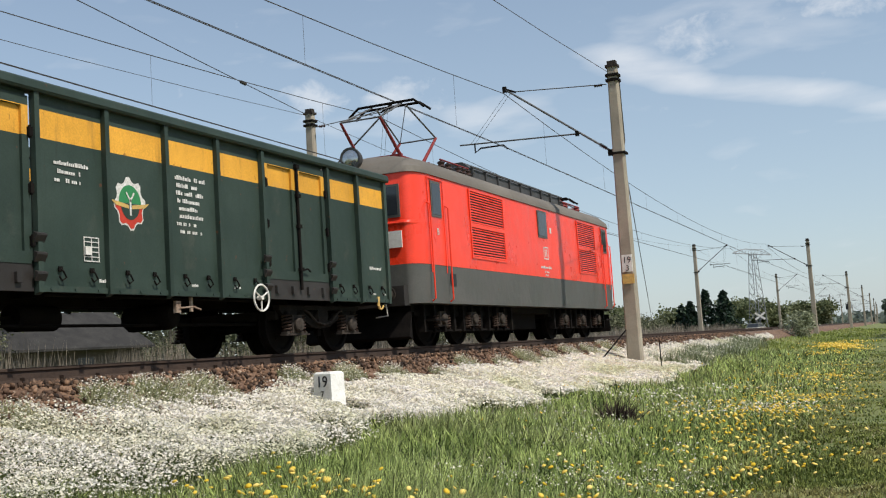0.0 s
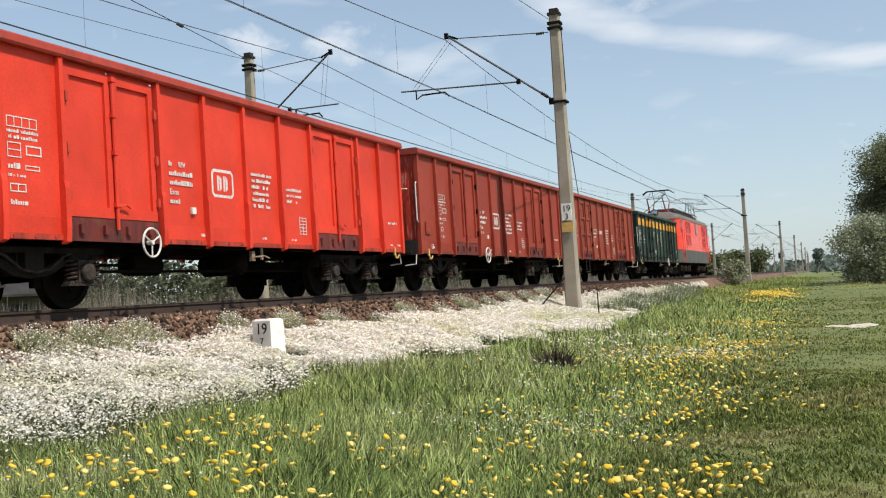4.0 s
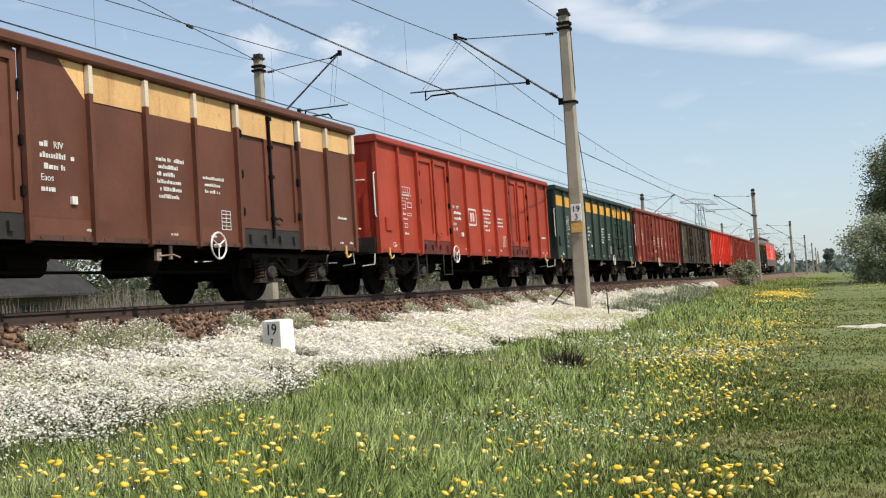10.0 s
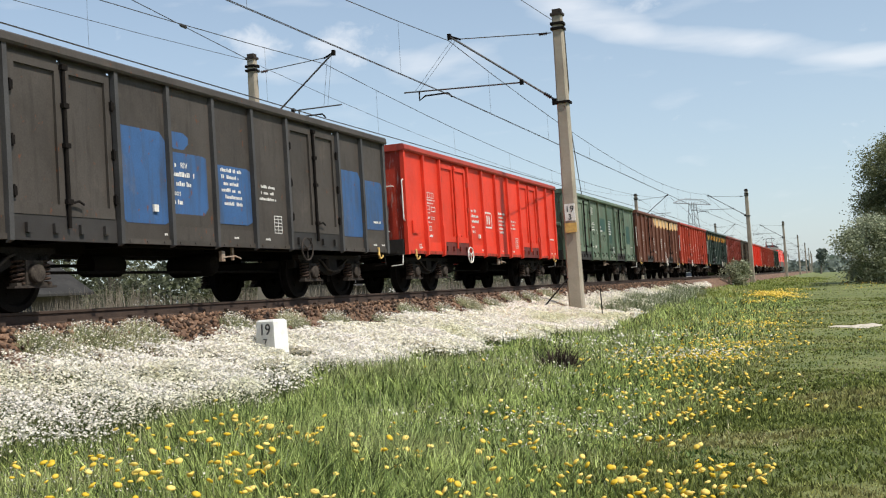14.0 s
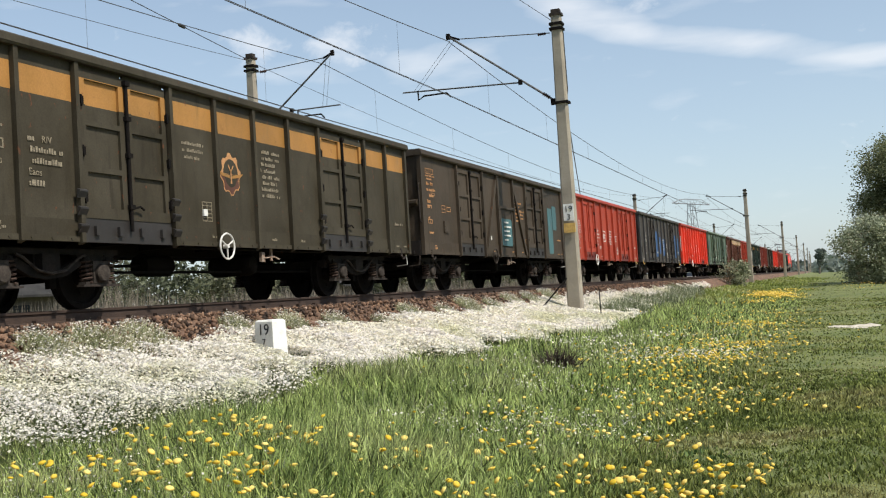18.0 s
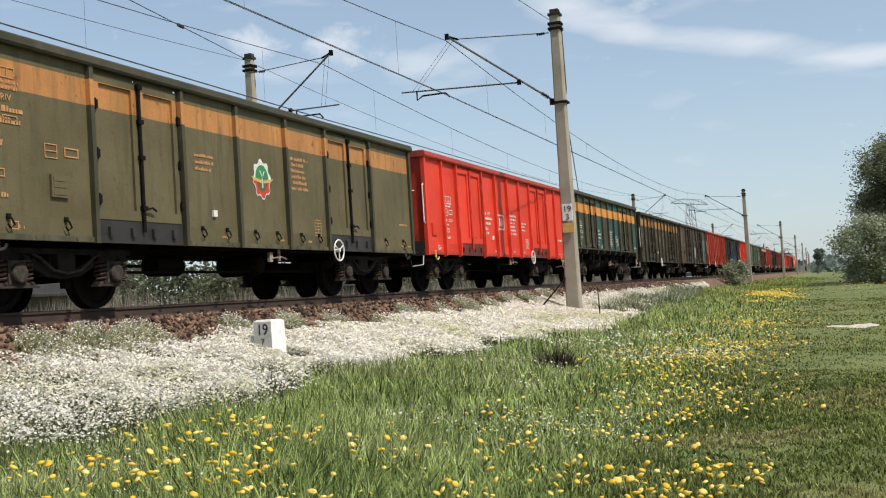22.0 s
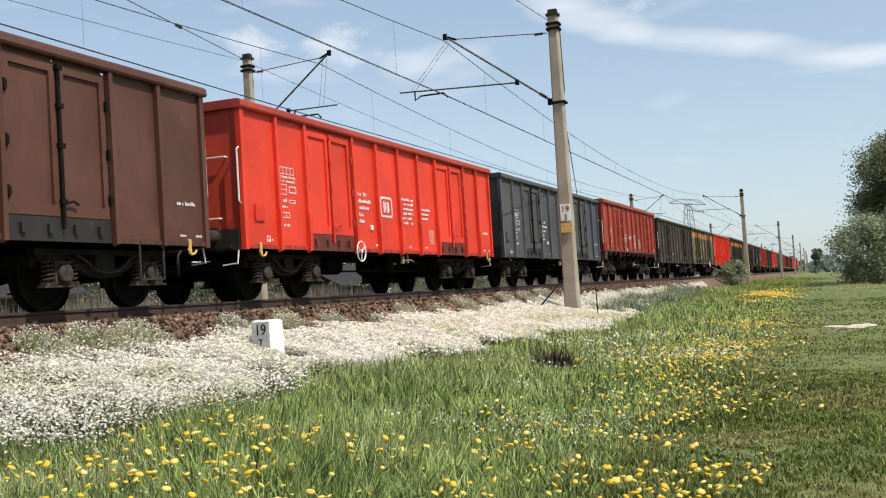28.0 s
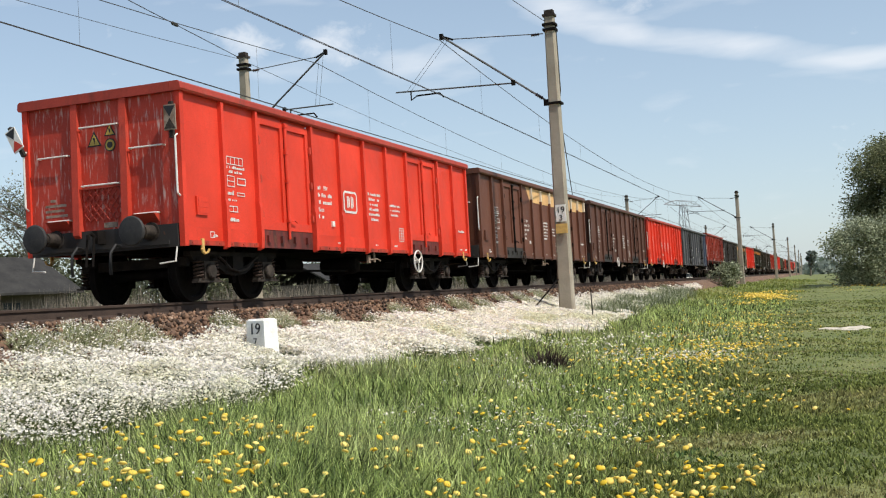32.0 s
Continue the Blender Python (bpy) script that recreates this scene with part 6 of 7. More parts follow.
# ---- plants ----
G = {
    "blade": leafy("meadow_grass", (0.145, 0.21, 0.056), (0.41, 0.475, 0.165), 0.9, 0.45, 0.42, c3=(0.42, 0.45, 0.2), patch=0.7, island=0.85, spec=0.35),
    "short": leafy("trodden_grass", (0.118, 0.152, 0.037), (0.25, 0.272, 0.08), 0.9, 0.4, 0.55, c3=(0.26, 0.235, 0.1), patch=0.9, island=0.7, spec=0.2),
    "far_blade": leafy("far_meadow_grass", (0.165, 0.215, 0.044), (0.285, 0.32, 0.087), 0.2, 0.4, c3=(0.4, 0.38, 0.14), patch=0.12),
    "stem": leafy("flower_stems", (0.09, 0.12, 0.045), (0.17, 0.19, 0.085), 1.5, 0.3),
    "white": leafy("white_petals", (0.9, 0.85, 0.8), (0.83, 0.79, 0.65), 1.0, 0.42, 0.7, 0.16, c3=(0.7, 0.68, 0.46), patch=0.6),
    "yellow": leafy("dandelion_petals", (0.9, 0.63, 0.05), (0.92, 0.74, 0.24), 3, 0.3, 0.75, 0.15),
    "tuft": leafy("pale_tuft_leaves", (0.28, 0.3, 0.15), (0.45, 0.44, 0.27), 2.0, 0.3),
    "garden": leafy("garden_leaves", (0.1, 0.125, 0.055), (0.2, 0.215, 0.11), 0.4, 0.35),
    "herb": leafy("grey_green_herbs", (0.15, 0.18, 0.09), (0.3, 0.32, 0.19), 1.5, 0.3),
    "dry": leafy("dry_stalks", (0.36, 0.31, 0.24), (0.12, 0.1, 0.078), 2.0, 0.1, island=0.8),
    "dark_dry": leafy("dead_weed", (0.025, 0.018, 0.015), (0.06, 0.04, 0.03), 2.0, 0.1),
    "birch": leafy("birch_leaves", (0.12, 0.135, 0.062), (0.24, 0.25, 0.13), 0.5, 0.4),
    "willow": leafy("willow_leaves", (0.19, 0.215, 0.12), (0.38, 0.4, 0.27), 0.7, 0.35),
    "spruce": leafy("spruce_needles", (0.012, 0.025, 0.016), (0.022, 0.042, 0.022), 0.8, 0.1),
    "hedge": leafy("hedge_leaves", (0.085, 0.095, 0.05), (0.18, 0.185, 0.11), 0.5, 0.3, c3=(0.2, 0.185, 0.13), patch=0.8),
    # pale greyish green: the haze of distance is mixed into this colour
    "far_wood": leafy("haze_paled_leaves", (0.15, 0.18, 0.15), (0.19, 0.22, 0.18), 0.05, 0.25),
}
M["bark"] = material("grey_brown_bark", (0.1, 0.085, 0.065), (0.16, 0.14, 0.11), 3, 0.95, 0, 0.6, 20, 0.3)
BLADE_V = [(-0.5, 0, 0), (0.5, 0, 0), (-0.36, 0.1, 0.55), (0.36, 0.1, 0.55), (0, 0.38, 1)]
BLADE_F = [(0, 1, 2), (1, 3, 2), (2, 3, 4)]
TRI_V, TRI_F = [(-0.5, 0, 0), (0.5, 0, 0), (0, 0.3, 1)], [(0, 1, 2)]


def wedge(n, d0, d1, power=1.0, lo=-6.0, hi=48.0):
    """Spots on the ground before the camera's standpoint, thinner with distance."""
    d = d0 + (d1 - d0) * rng.uniform(0, 1, n) ** power
    a = np.radians(rng.uniform(lo, hi, n))
    return EYE[0] - d * np.sin(a), d * np.cos(a), d


def side_of_line(x, y):
    return x + 2.5e-5 * np.clip(y - 20, 0, None) ** 2


def wave(x, y, s, k=0.0):
    """Soft patches between -1 and 1."""
    return (np.sin(x * s + 1.3 * k + 1.7 * np.sin(y * s * 0.7 + k)) + np.sin(y * s * 1.3 - 2.1 * k + 1.3 * np.sin(x * s * 0.9 - k))) / 2


def edge_of_white(y):
    return np.interp(y, [0, 6, 8, 9.5, 11, 12.2, 14.5, 17, 21, 23.7, 27.7, 34, 42, 62], [4.78, 4.94, 5.2, 4.92, 4.82, 4.95, 4.66, 4.62, 4.72, 5.15, 4.95, 4.3, 3.9, 2.9]) + 0.13 * np.sin(y * 1.7) + 0.12 * np.sin(y * 3.9 + 1) + 0.07 * np.sin(y * 8.3)


def tall(u):
    return np.interp(u, [3.0, 4.5, 6.0, 7.6, 8.4, 9.1, 9.7, 14], [0.24, 0.25, 0.23, 0.18, 0.11, 0.06, 0.042, 0.045])


def grass(name, n, d0, d1, power, width, verts, faces, mat, boost=1.0):
    x, y, d = wedge(n, d0, d1, power)
    u = side_of_line(x, y)
    keep = (u > edge_of_white(y) - 0.35 + rng.uniform(-0.3, 0.3, n)) & (u > 2.6)
    x, y, d, u = (q[keep] for q in (x, y, d, u))
    k = len(x)
    h = tall(u) * rng.uniform(0.5, 1.35, k) * (1 + 0.35 * wave(x, y, 1.1, 0.5) + 0.15 * wave(x, y, 4.3, 2.5)) * boost
    h *= np.clip((u - edge_of_white(y)) / 0.7 + 0.4, 0.35, 1)
    x, y = x + 0.035 * np.sin(17 * x + 3 * np.sin(5 * y)), y + 0.05 * np.sin(13 * y + 3 * np.sin(6 * x))
    w = width * np.maximum(d / 6, 0.6) * rng.uniform(0.7, 1.4, k)
    size = np.stack([w, h * rng.uniform(0.5, 1.6, k), h], -1)
    pos = np.stack([x, y, ground_z(x, y) - 0.01], -1)
    turn, high_ = turns(k, 0.62), u < 8.9 + 0.25 * wave(x, y, 1.7, 2.0) + rng.uniform(-0.35, 0.35, k)
    for sel, mm, lab in ((high_, mat, "tall green meadow grass with bent blades"), (~high_, G["short"], "short trodden grass on the path")):
        if sel.any():
            join_pieces(name, verts, faces, pos[sel], size[sel], turn[sel], mm, lab, "grass")


def grass_around(name, n):
    """The same sward beside and behind the standpoint, and on towards the track."""
    x, y = rng.uniform(4.5, 26, n), rng.uniform(-16, 16, n)
    a, d = np.degrees(np.arctan2(EYE[0] - x, y)), np.hypot(x - EYE[0], y)
    u = side_of_line(x, y)
    keep = ((a < -6) | (a > 48) | (d < 2.6)) & (u > edge_of_white(y) - 0.3)
    x, y, u = x[keep], y[keep], u[keep]
    k = len(x)
    h = np.maximum(tall(u), 0.06) * rng.uniform(0.5, 1.35, k) * (1 + 0.35 * wave(x, y, 1.1, 0.5)) * np.where(np.hypot(x - EYE[0], y) < 1.2, 0.6, 1)
    size = np.stack([0.016 * rng.uniform(0.7, 1.4, k), h * rng.uniform(0.5, 1.6, k), h], -1)
    join_pieces(name, BLADE_V, BLADE_F, np.stack([x, y, ground_z(x, y) - 0.01], -1), size, turns(k, 0.62), G["blade"], "green meadow grass beside the path", "grass")


grass("meadow_grass", 240000, 2.4, 13, 0.9, 0.0105, BLADE_V, BLADE_F, G["blade"])
grass("meadow_grass", 170000, 12, 45, 1.2, 0.007, BLADE_V, BLADE_F, G["blade"], 0.9)
grass_around("meadow_grass", 90000)
grass("meadow_grass", 90000, 40, 170, 1.2, 0.008, TRI_V, TRI_F, G["far_blade"], 0.8)

# taller pale stalks and broad-leaved weeds that break up the sward
x, y, d = wedge(16000, 3, 26, 1.1)
u = side_of_line(x, y)
keep = (u > edge_of_white(y)) & (u < 9.4) & (rng.uniform(-0.4, 1, len(x)) < wave(x, y, 2.2, 5.0))
x, y, d, u = x[keep], y[keep], d[keep], u[keep]
m = len(x)
h = tall(u) * rng.uniform(1.0, 1.7, m)
size = np.stack([0.0045 * np.maximum(d / 6, 0.8), 0.35 * h, h], -1)
join_pieces("grass_stalks", BLADE_V, BLADE_F, np.stack([x, y, ground_z(x, y)], -1), size, turns(m, 0.22), leafy("pale_stalks", (0.34, 0.36, 0.16), (0.5, 0.48, 0.28), 1.0, 0.3), "pale flowering grass stalks above the sward", "grass")
x, y, d = wedge(2600, 3, 24, 1.1)
u = side_of_line(x, y)
keep = (u > edge_of_white(y) + 0.1) & (u < 9.6) & (wave(x, y, 1.6, 7.0) > 0.05)
cx, cy, cu = x[keep], y[keep], u[keep]
k = 9
x, y = np.repeat(cx, k) + rng.normal(0, 0.05, len(cx) * k), np.repeat(cy, k) + rng.normal(0, 0.05, len(cx) * k)
m = len(x)
h = np.repeat(tall(cu), k) * rng.uniform(0.5, 0.95, m)
size = np.stack([rng.uniform(0.014, 0.03, m), 0.9 * h, h], -1)
join_pieces("broad_weeds", BLADE_V, BLADE_F, np.stack([x, y, ground_z(x, y)], -1), size, turns(m, 0.75), leafy("broad_leaves", (0.06, 0.11, 0.03), (0.15, 0.21, 0.07), 1.5, 0.3), "broad-leaved green weeds between the grass", "weeds")

# straw-coloured dead blades among the green
x, y, d = wedge(9000, 2.8, 16, 1.0)
u = side_of_line(x, y)
keep = (u > edge_of_white(y)) & (rng.uniform(-0.6, 1, len(x)) < wave(x, y, 1.3, 9.0))
x, y, d, u = x[keep], y[keep], d[keep], u[keep]
m = len(x)
h = tall(u) * rng.uniform(0.5, 1.2, m)
join_pieces("dead_blades", BLADE_V, BLADE_F, np.stack([x, y, ground_z(x, y)], -1), np.stack([0.007 * np.maximum(d / 6, 0.7), 0.6 * h, h], -1), turns(m, 0.9), leafy("straw_blades", (0.46, 0.4, 0.25), (0.3, 0.24, 0.14), 1.0, 0.2), "bleached dead blades among the grass", "grass")

# white-flowered strip along the foot of the bank
PETAL_V = [(-0.5, -0.5, 0.12), (0.5, -0.5, -0.1), (0.5, 0.5, 0.12), (-0.5, 0.5, -0.1)]
PETAL_F = [(0, 1, 2), (0, 2, 3)]


def white_strip(n, y0, y1, power, size0, low=0.45):
    """Flower heads at many heights on mounded plants: places and sizes."""
    y = y0 + (y1 - y0) * rng.uniform(0, 1, n) ** power
    edge = edge_of_white(y)
    k = rng.uniform(0, 1, n)
    back = np.interp(y, [6, 8.5, 11, 16, 22, 30], [3.05, 2.98, 2.88, 2.85, 2.78, 2.5])
    u = back + (edge - back) * k + rng.normal(0, 0.1, n)
    x = u - 2.5e-5 * np.clip(y - 20, 0, None) ** 2
    clump = wave(x, y, 3.4, 0.3) + 0.7 * wave(x, y, 8.5, 1.0)
    front = (edge - u) / 0.55
    rough_edge = np.minimum((u - back) / 0.4, front + 0.25)
    thin = np.clip((y - 28) / 4, 0, 2.2) * np.clip((u - 2.9) / 0.5, 0, 1) + np.clip((y - 36) / 16, 0, 1.3)
    keep = rng.uniform(-1.1, 0.2, n) < clump * (0.22 + 1.2 * (front < 1.1)) + np.minimum(rough_edge, 0.8) + 0.0 - thin
    x, y, u, clump, front = (q[keep] for q in (x, y, u, clump, front))
    m = len(x)
    top = 0.27 + 0.05 * wave(x, y, 3.4, 0.3) + 0.06 * wave(x, y, 1.5, 4.0) + 0.03 * wave(x, y, 8.5, 1.0)
    top *= np.clip(0.85 + 0.4 * front, 0.85, 1) * np.interp(y, [4, 9, 13, 25], [1.4, 1.3, 1.05, 0.7])
    h = np.maximum(top, 0.1) * (1 - (1 - low) * rng.uniform(0, 1, m) ** 2.2)
    h *= np.where((np.abs(x - 3.75) < 0.45) & (np.abs(y - 11.45) < 0.4), 0.55, 1.0)
    return x, y, ground_z(x, y) + h, m, size0 * np.clip(np.hypot(x - EYE[0], y) / 9, 0.85, 3.2)


x, y, z, m, s = white_strip(310000, -12.0, 30, 1.1, 0.017)
size = (s * rng.uniform(0.6, 1.35, m))[:, None] * np.ones((m, 3))
join_pieces("white_flowers", PETAL_V, PETAL_F, np.stack([x, y, z], -1), size, turns(m, 0.8), G["white"], "dense drift of small white flowers at the foot of the bank", "wildflowers")
x, y, z, m, s = white_strip(70000, 28, 66, 1.3, 0.013)
size = (s * rng.uniform(0.6, 1.35, m))[:, None] * np.ones((m, 3))
join_pieces("white_flowers", PETAL_V, PETAL_F, np.stack([x, y, z], -1), size, turns(m, 0.8), G["white"], "thinning drift of small white flowers farther along the bank", "wildflowers")
x, y, z, m, s = white_strip(95000, -12.0, 60, 1.2, 0.01, 0.9)
gz = ground_z(x, y)
size = np.stack([0.007 * np.maximum(np.hypot(x - EYE[0], y) / 7, 0.8), 0.3 * (z - gz), (z - gz) * rng.uniform(0.7, 1.0, m)], -1)
join_pieces("flower_stems", BLADE_V, BLADE_F, np.stack([x, y, gz], -1), size, turns(m, 0.4), G["stem"], "thin grey-green stems of the white flowers", "wildflowers")

# loose white flowers among the grass
n = 20000
x, y, d = wedge(n, 3, 20, 1.0)
keep = (side_of_line(x, y) < 9.2) & (side_of_line(x, y) > 4.2) & (wave(x, y, 1.4, 3.0) + 0.5 * wave(x, y, 4.5, 1.0) > 0.3)
x, y, d = x[keep], y[keep], d[keep]
m = len(x)
pos = np.stack([x, y, ground_z(x, y) + rng.uniform(0.12, 0.26, m)], -1)
join_pieces("meadow_flowers", PETAL_V, PETAL_F, pos, (0.011 * np.maximum(d / 7, 0.8) * rng.uniform(0.7, 1.3, m))[:, None] * np.ones((m, 3)), turns(m, 0.8), G["white"], "scattered tiny white flowers in the grass", "wildflowers")

# dandelions
ring = [(math.cos(a), math.sin(a), 0.0) for a in (i * math.pi / 4 for i in range(8))]
HEAD_V = ring + [(0.68 * a, 0.68 * b, 0.3) for a, b, _ in ring] + [(0, 0, 0.4), (0, 0, -0.4)]
HEAD_F = [f for i in range(8) for f in ((i, (i + 1) % 8, 8 + (i + 1) % 8), (i, 8 + (i + 1) % 8, 8 + i), (8 + i, 8 + (i + 1) % 8, 16), ((i + 1) % 8, i, 17))]


def dandelions(x, y, label, r=0.02, lift=(0.95, 1.5), face=0.7):
    m = len(x)
    d = np.hypot(x - EYE[0], y)
    h = np.maximum(tall(side_of_line(x, y)), 0.09) * rng.uniform(*lift, m)
    z = ground_z(x, y) + h
    rr = (r * rng.uniform(0.6, 1.25, m))[:, None] * rng.uniform(0.85, 1.12, (m, 3))
    join_pieces("dandelion_heads", HEAD_V, HEAD_F, np.stack([x, y, z], -1), rr, turns(m, face), G["yellow"], label, "dandelions")
    near = d < 15
    if near.any():
        k = near.sum()
        size = np.stack([np.full(k, 0.006), 0.02 * np.ones(k), h[near]], -1)
        join_pieces("dandelion_stems", BLADE_V, BLADE_F, np.stack([x[near], y[near], z[near] - h[near]], -1), size, turns(k, 0.08), G["stem"], "thin pale dandelion stems", "dandelions")


x, y, d = wedge(13000, 3.0, 30, 1.5, -8, 46)
u = side_of_line(x, y)
clump = wave(x, y, 1.9, 0.0) + 0.55 * wave(x, y, 5.2, 1.0)
keep = (u > edge_of_white(y) + 0.25) & (u < 9.9) & (rng.uniform(0, 1, len(x)) < np.clip(0.08 + 0.6 * (clump - 0.2), 0.03, 0.8) * np.interp(d, [3, 5, 6, 9, 14, 30], [1.8, 1.6, 0.85, 0.32, 0.3, 0.3]) * np.interp(u, [5, 6.5, 8], [0.6, 0.9, 1.1]))
dandelions(x[keep], y[keep], "yellow dandelions in bloom, scattered in the grass")
# thick clusters close by
cx = np.array([6.24, 6.81, 6.42, 6.86, 7.41, 7.32, 6.2, 6.94, 8.55, 8.63, 9.1, 9.18, 9.55, 9.38, 9.14, 9.1, 8.3, 7.7])
cy = np.array([4.74, 4.12, 4.85, 4.78, 4.84, 4.7, 6.05, 5.82, 5.32, 5.97, 5.4, 5.77, 5.41, 5.0, 9.1, 7.6, 6.6, 6.0])
x, y = np.repeat(cx, 13) + rng.normal(0, 0.14, 13 * len(cx)), np.repeat(cy, 13) + rng.normal(0, 0.24, 13 * len(cx))
dandelions(x, y, "thick cluster of yellow dandelions in bloom", 0.023)
n = 2200
y = np.abs(rng.normal(0, 11, n)) + 9
x = 8.75 - 0.012 * y + rng.normal(0, 0.62, n)
keep = (side_of_line(x, y) > 5.6) & (rng.uniform(-0.7, 1, n) < 0.6 * wave(x, y, 0.55, 2.0) + 0.4 * wave(x, y, 3.0, 1.0))
dandelions(x[keep], y[keep], "bright yellow dandelions farther out in the meadow", 0.021, (1.0, 1.5))
n = 2500
x, y = rng.uniform(6.2, 22, 1100), rng.uniform(-14, 1.5, 1100)
keep = wave(x, y, 0.9, 2.0) > 0.0
dandelions(x[keep], y[keep], "yellow dandelions in the grass behind the path")
x, y = np.concatenate([rng.normal(7.5, 0.55, n), rng.uniform(10, 24, 900)]), np.concatenate([rng.normal(49, 5, n), rng.uniform(60, 110, 900)])
keep = (side_of_line(x, y) > 4.4) & (rng.uniform(-0.9, 0.9, len(x)) < wave(x, y, 0.45, 1.0))
dandelions(x[keep], y[keep], "distant patch of yellow dandelions", 0.036, (1.2, 1.6))


def tuft(name, label, category, x, y, r, h, n, mat, width=0.012, tilt=0.75, flowers=0):
    """A clump of weeds: leaning leaves that spread from the root."""
    a, q = rng.uniform(0, 2 * np.pi, n), np.sqrt(rng.uniform(0, 1, n))
    px, py = x + r * q * np.cos(a), y + r * q * np.sin(a)
    hh = h * rng.uniform(0.5, 1.1, n) * (1.05 - 0.5 * q * q)
    size = np.stack([np.full(n, width) * rng.uniform(0.7, 1.4, n), hh, hh], -1)
    ob = thing(name, label, category, group="weeds on the bank")
    base = ground_z(px, py) if x > 3.0 else np.interp(px, [1.9, 2.25, 3.0], [-0.24, -0.34, -0.84])
    c = join_pieces("leaves", BLADE_V, BLADE_F, np.stack([px, py, base - 0.01], -1), size, turns(n, tilt), mat, "", "", parent=ob)
    if flowers:
        i = rng.integers(0, n, flowers)
        pos = np.stack([px[i] + rng.normal(0, 0.03, flowers), py[i] + rng.normal(0, 0.03, flowers), base[i] + hh[i] * rng.uniform(0.7, 1.0, flowers)], -1)
        join_pieces("blossom", PETAL_V, PETAL_F, pos, np.full((flowers, 3), 0.016) * rng.uniform(0.7, 1.3, (flowers, 1)), turns(flowers, 0.8), G["white"], "", "", parent=ob)
    return ob


for x, y, r in ((2.75, 7.6, 0.4), (2.52, 8.95, 0.38), (2.5, 9.85, 0.46), (2.46, 10.7, 0.4), (2.42, 12.8, 0.27), (2.44, 14.3, 0.26), (2.6, 15.6, 0.3), (2.7, 17.2, 0.25), (2.55, 18.9, 0.34), (2.62, 20.6, 0.3), (2.5, 22.4, 0.4), (2.6, 24.0, 0.36), (2.45, 25.9, 0.4),
                (2.5, 27.6, 0.4), (2.4, 29.8, 0.45), (2.5, 6.0, 0.35), (2.55, 4.4, 0.4)):
    tuft("weed_clump", "pale green weed clump on the edge of the stones", "weed", x, y, r, random.uniform(0.22, 0.27), int(900 * r / 0.3), G["tuft"], 0.011, 0.95, int(420 * r / 0.3))
tuft("dead_weed", "dark withered weed standing in the grass", "weed", 6.87, 13.14, 0.2, 0.5, 420, G["dark_dry"], 0.018, 0.65)
for x, y, h in ((5.0, 12.6, 0.34), (5.2, 9.6, 0.3), (4.6, 10.9, 0.3), (6.4, 8.0, 0.34), (6.9, 9.2, 0.3)):
    tuft("leafy_weed", "leafy green weed in the meadow", "weed", x, y, 0.16, h, 120, G["blade"], 0.03, 0.8)

# green tussocks that break the front of the white flowers
for i in range(22):
    y = 5.0 + i * 0.62 + random.uniform(-0.25, 0.25)
    x = float(edge_of_white(y)) - random.uniform(-0.1, 0.75)
    tuft("grass_tussock", "green grass tussock at the front of the white flowers", "grass", x, y, random.uniform(0.12, 0.3), random.uniform(0.22, 0.36), 170, G["blade"], 0.013, 0.6)

# grey-green weeds where the white flowers thin out
for i in range(22):
    y = 29.5 + i * 1.1 + random.uniform(-0.5, 0.5)
    x = random.uniform(3.4, 4.5) - max(0, y - 36) * 0.035
    tuft("weed_clump", "grey-green weed clump at the foot of the bank", "weed", x, y, random.uniform(0.35, 0.7), random.uniform(0.4, 0.65), 340, G["herb"], 0.026, 0.6, 150)

# pale sand patch on the path
g = Geo()
pts = [(10.4 + 0.62 * math.cos(a) * (1 + 0.25 * math.sin(3 * a)), 23.2 + 0.8 * math.sin(a) * (1 + 0.3 * math.cos(2 * a + 1))) for a in (i * math.pi / 12 for i in range(24))]
rim = [(a, b, float(ground_z(a, b)) - 0.02) for a, b in pts]
mid = [(10.4 + (a - 10.4) * 0.6, 23.2 + (b - 23.2) * 0.6, float(ground_z(a, b)) + 0.03 + 0.02 * math.sin(i * 2.1)) for i, (a, b) in enumerate(pts)]
g.add(rim + mid + [(10.4, 23.2, float(ground_z(10.4, 23.2)) + 0.05)], [(i, (i + 1) % 24, 24 + (i + 1) % 24, 24 + i) for i in range(24)] + [(24 + i, 24 + (i + 1) % 24, 48) for i in range(24)])
thing("sand_patch", "thin patch of pale dry sand on the grassy path", "sand", g, M["sand"], smooth=True)

# trees and shrubs
LEAF_V, LEAF_F = [(-0.5, 0, 0), (0.5, 0, 0), (0.35, 0.2, 0.9), (-0.3, -0.1, 1.0)], [(0, 1, 2), (0, 2, 3)]


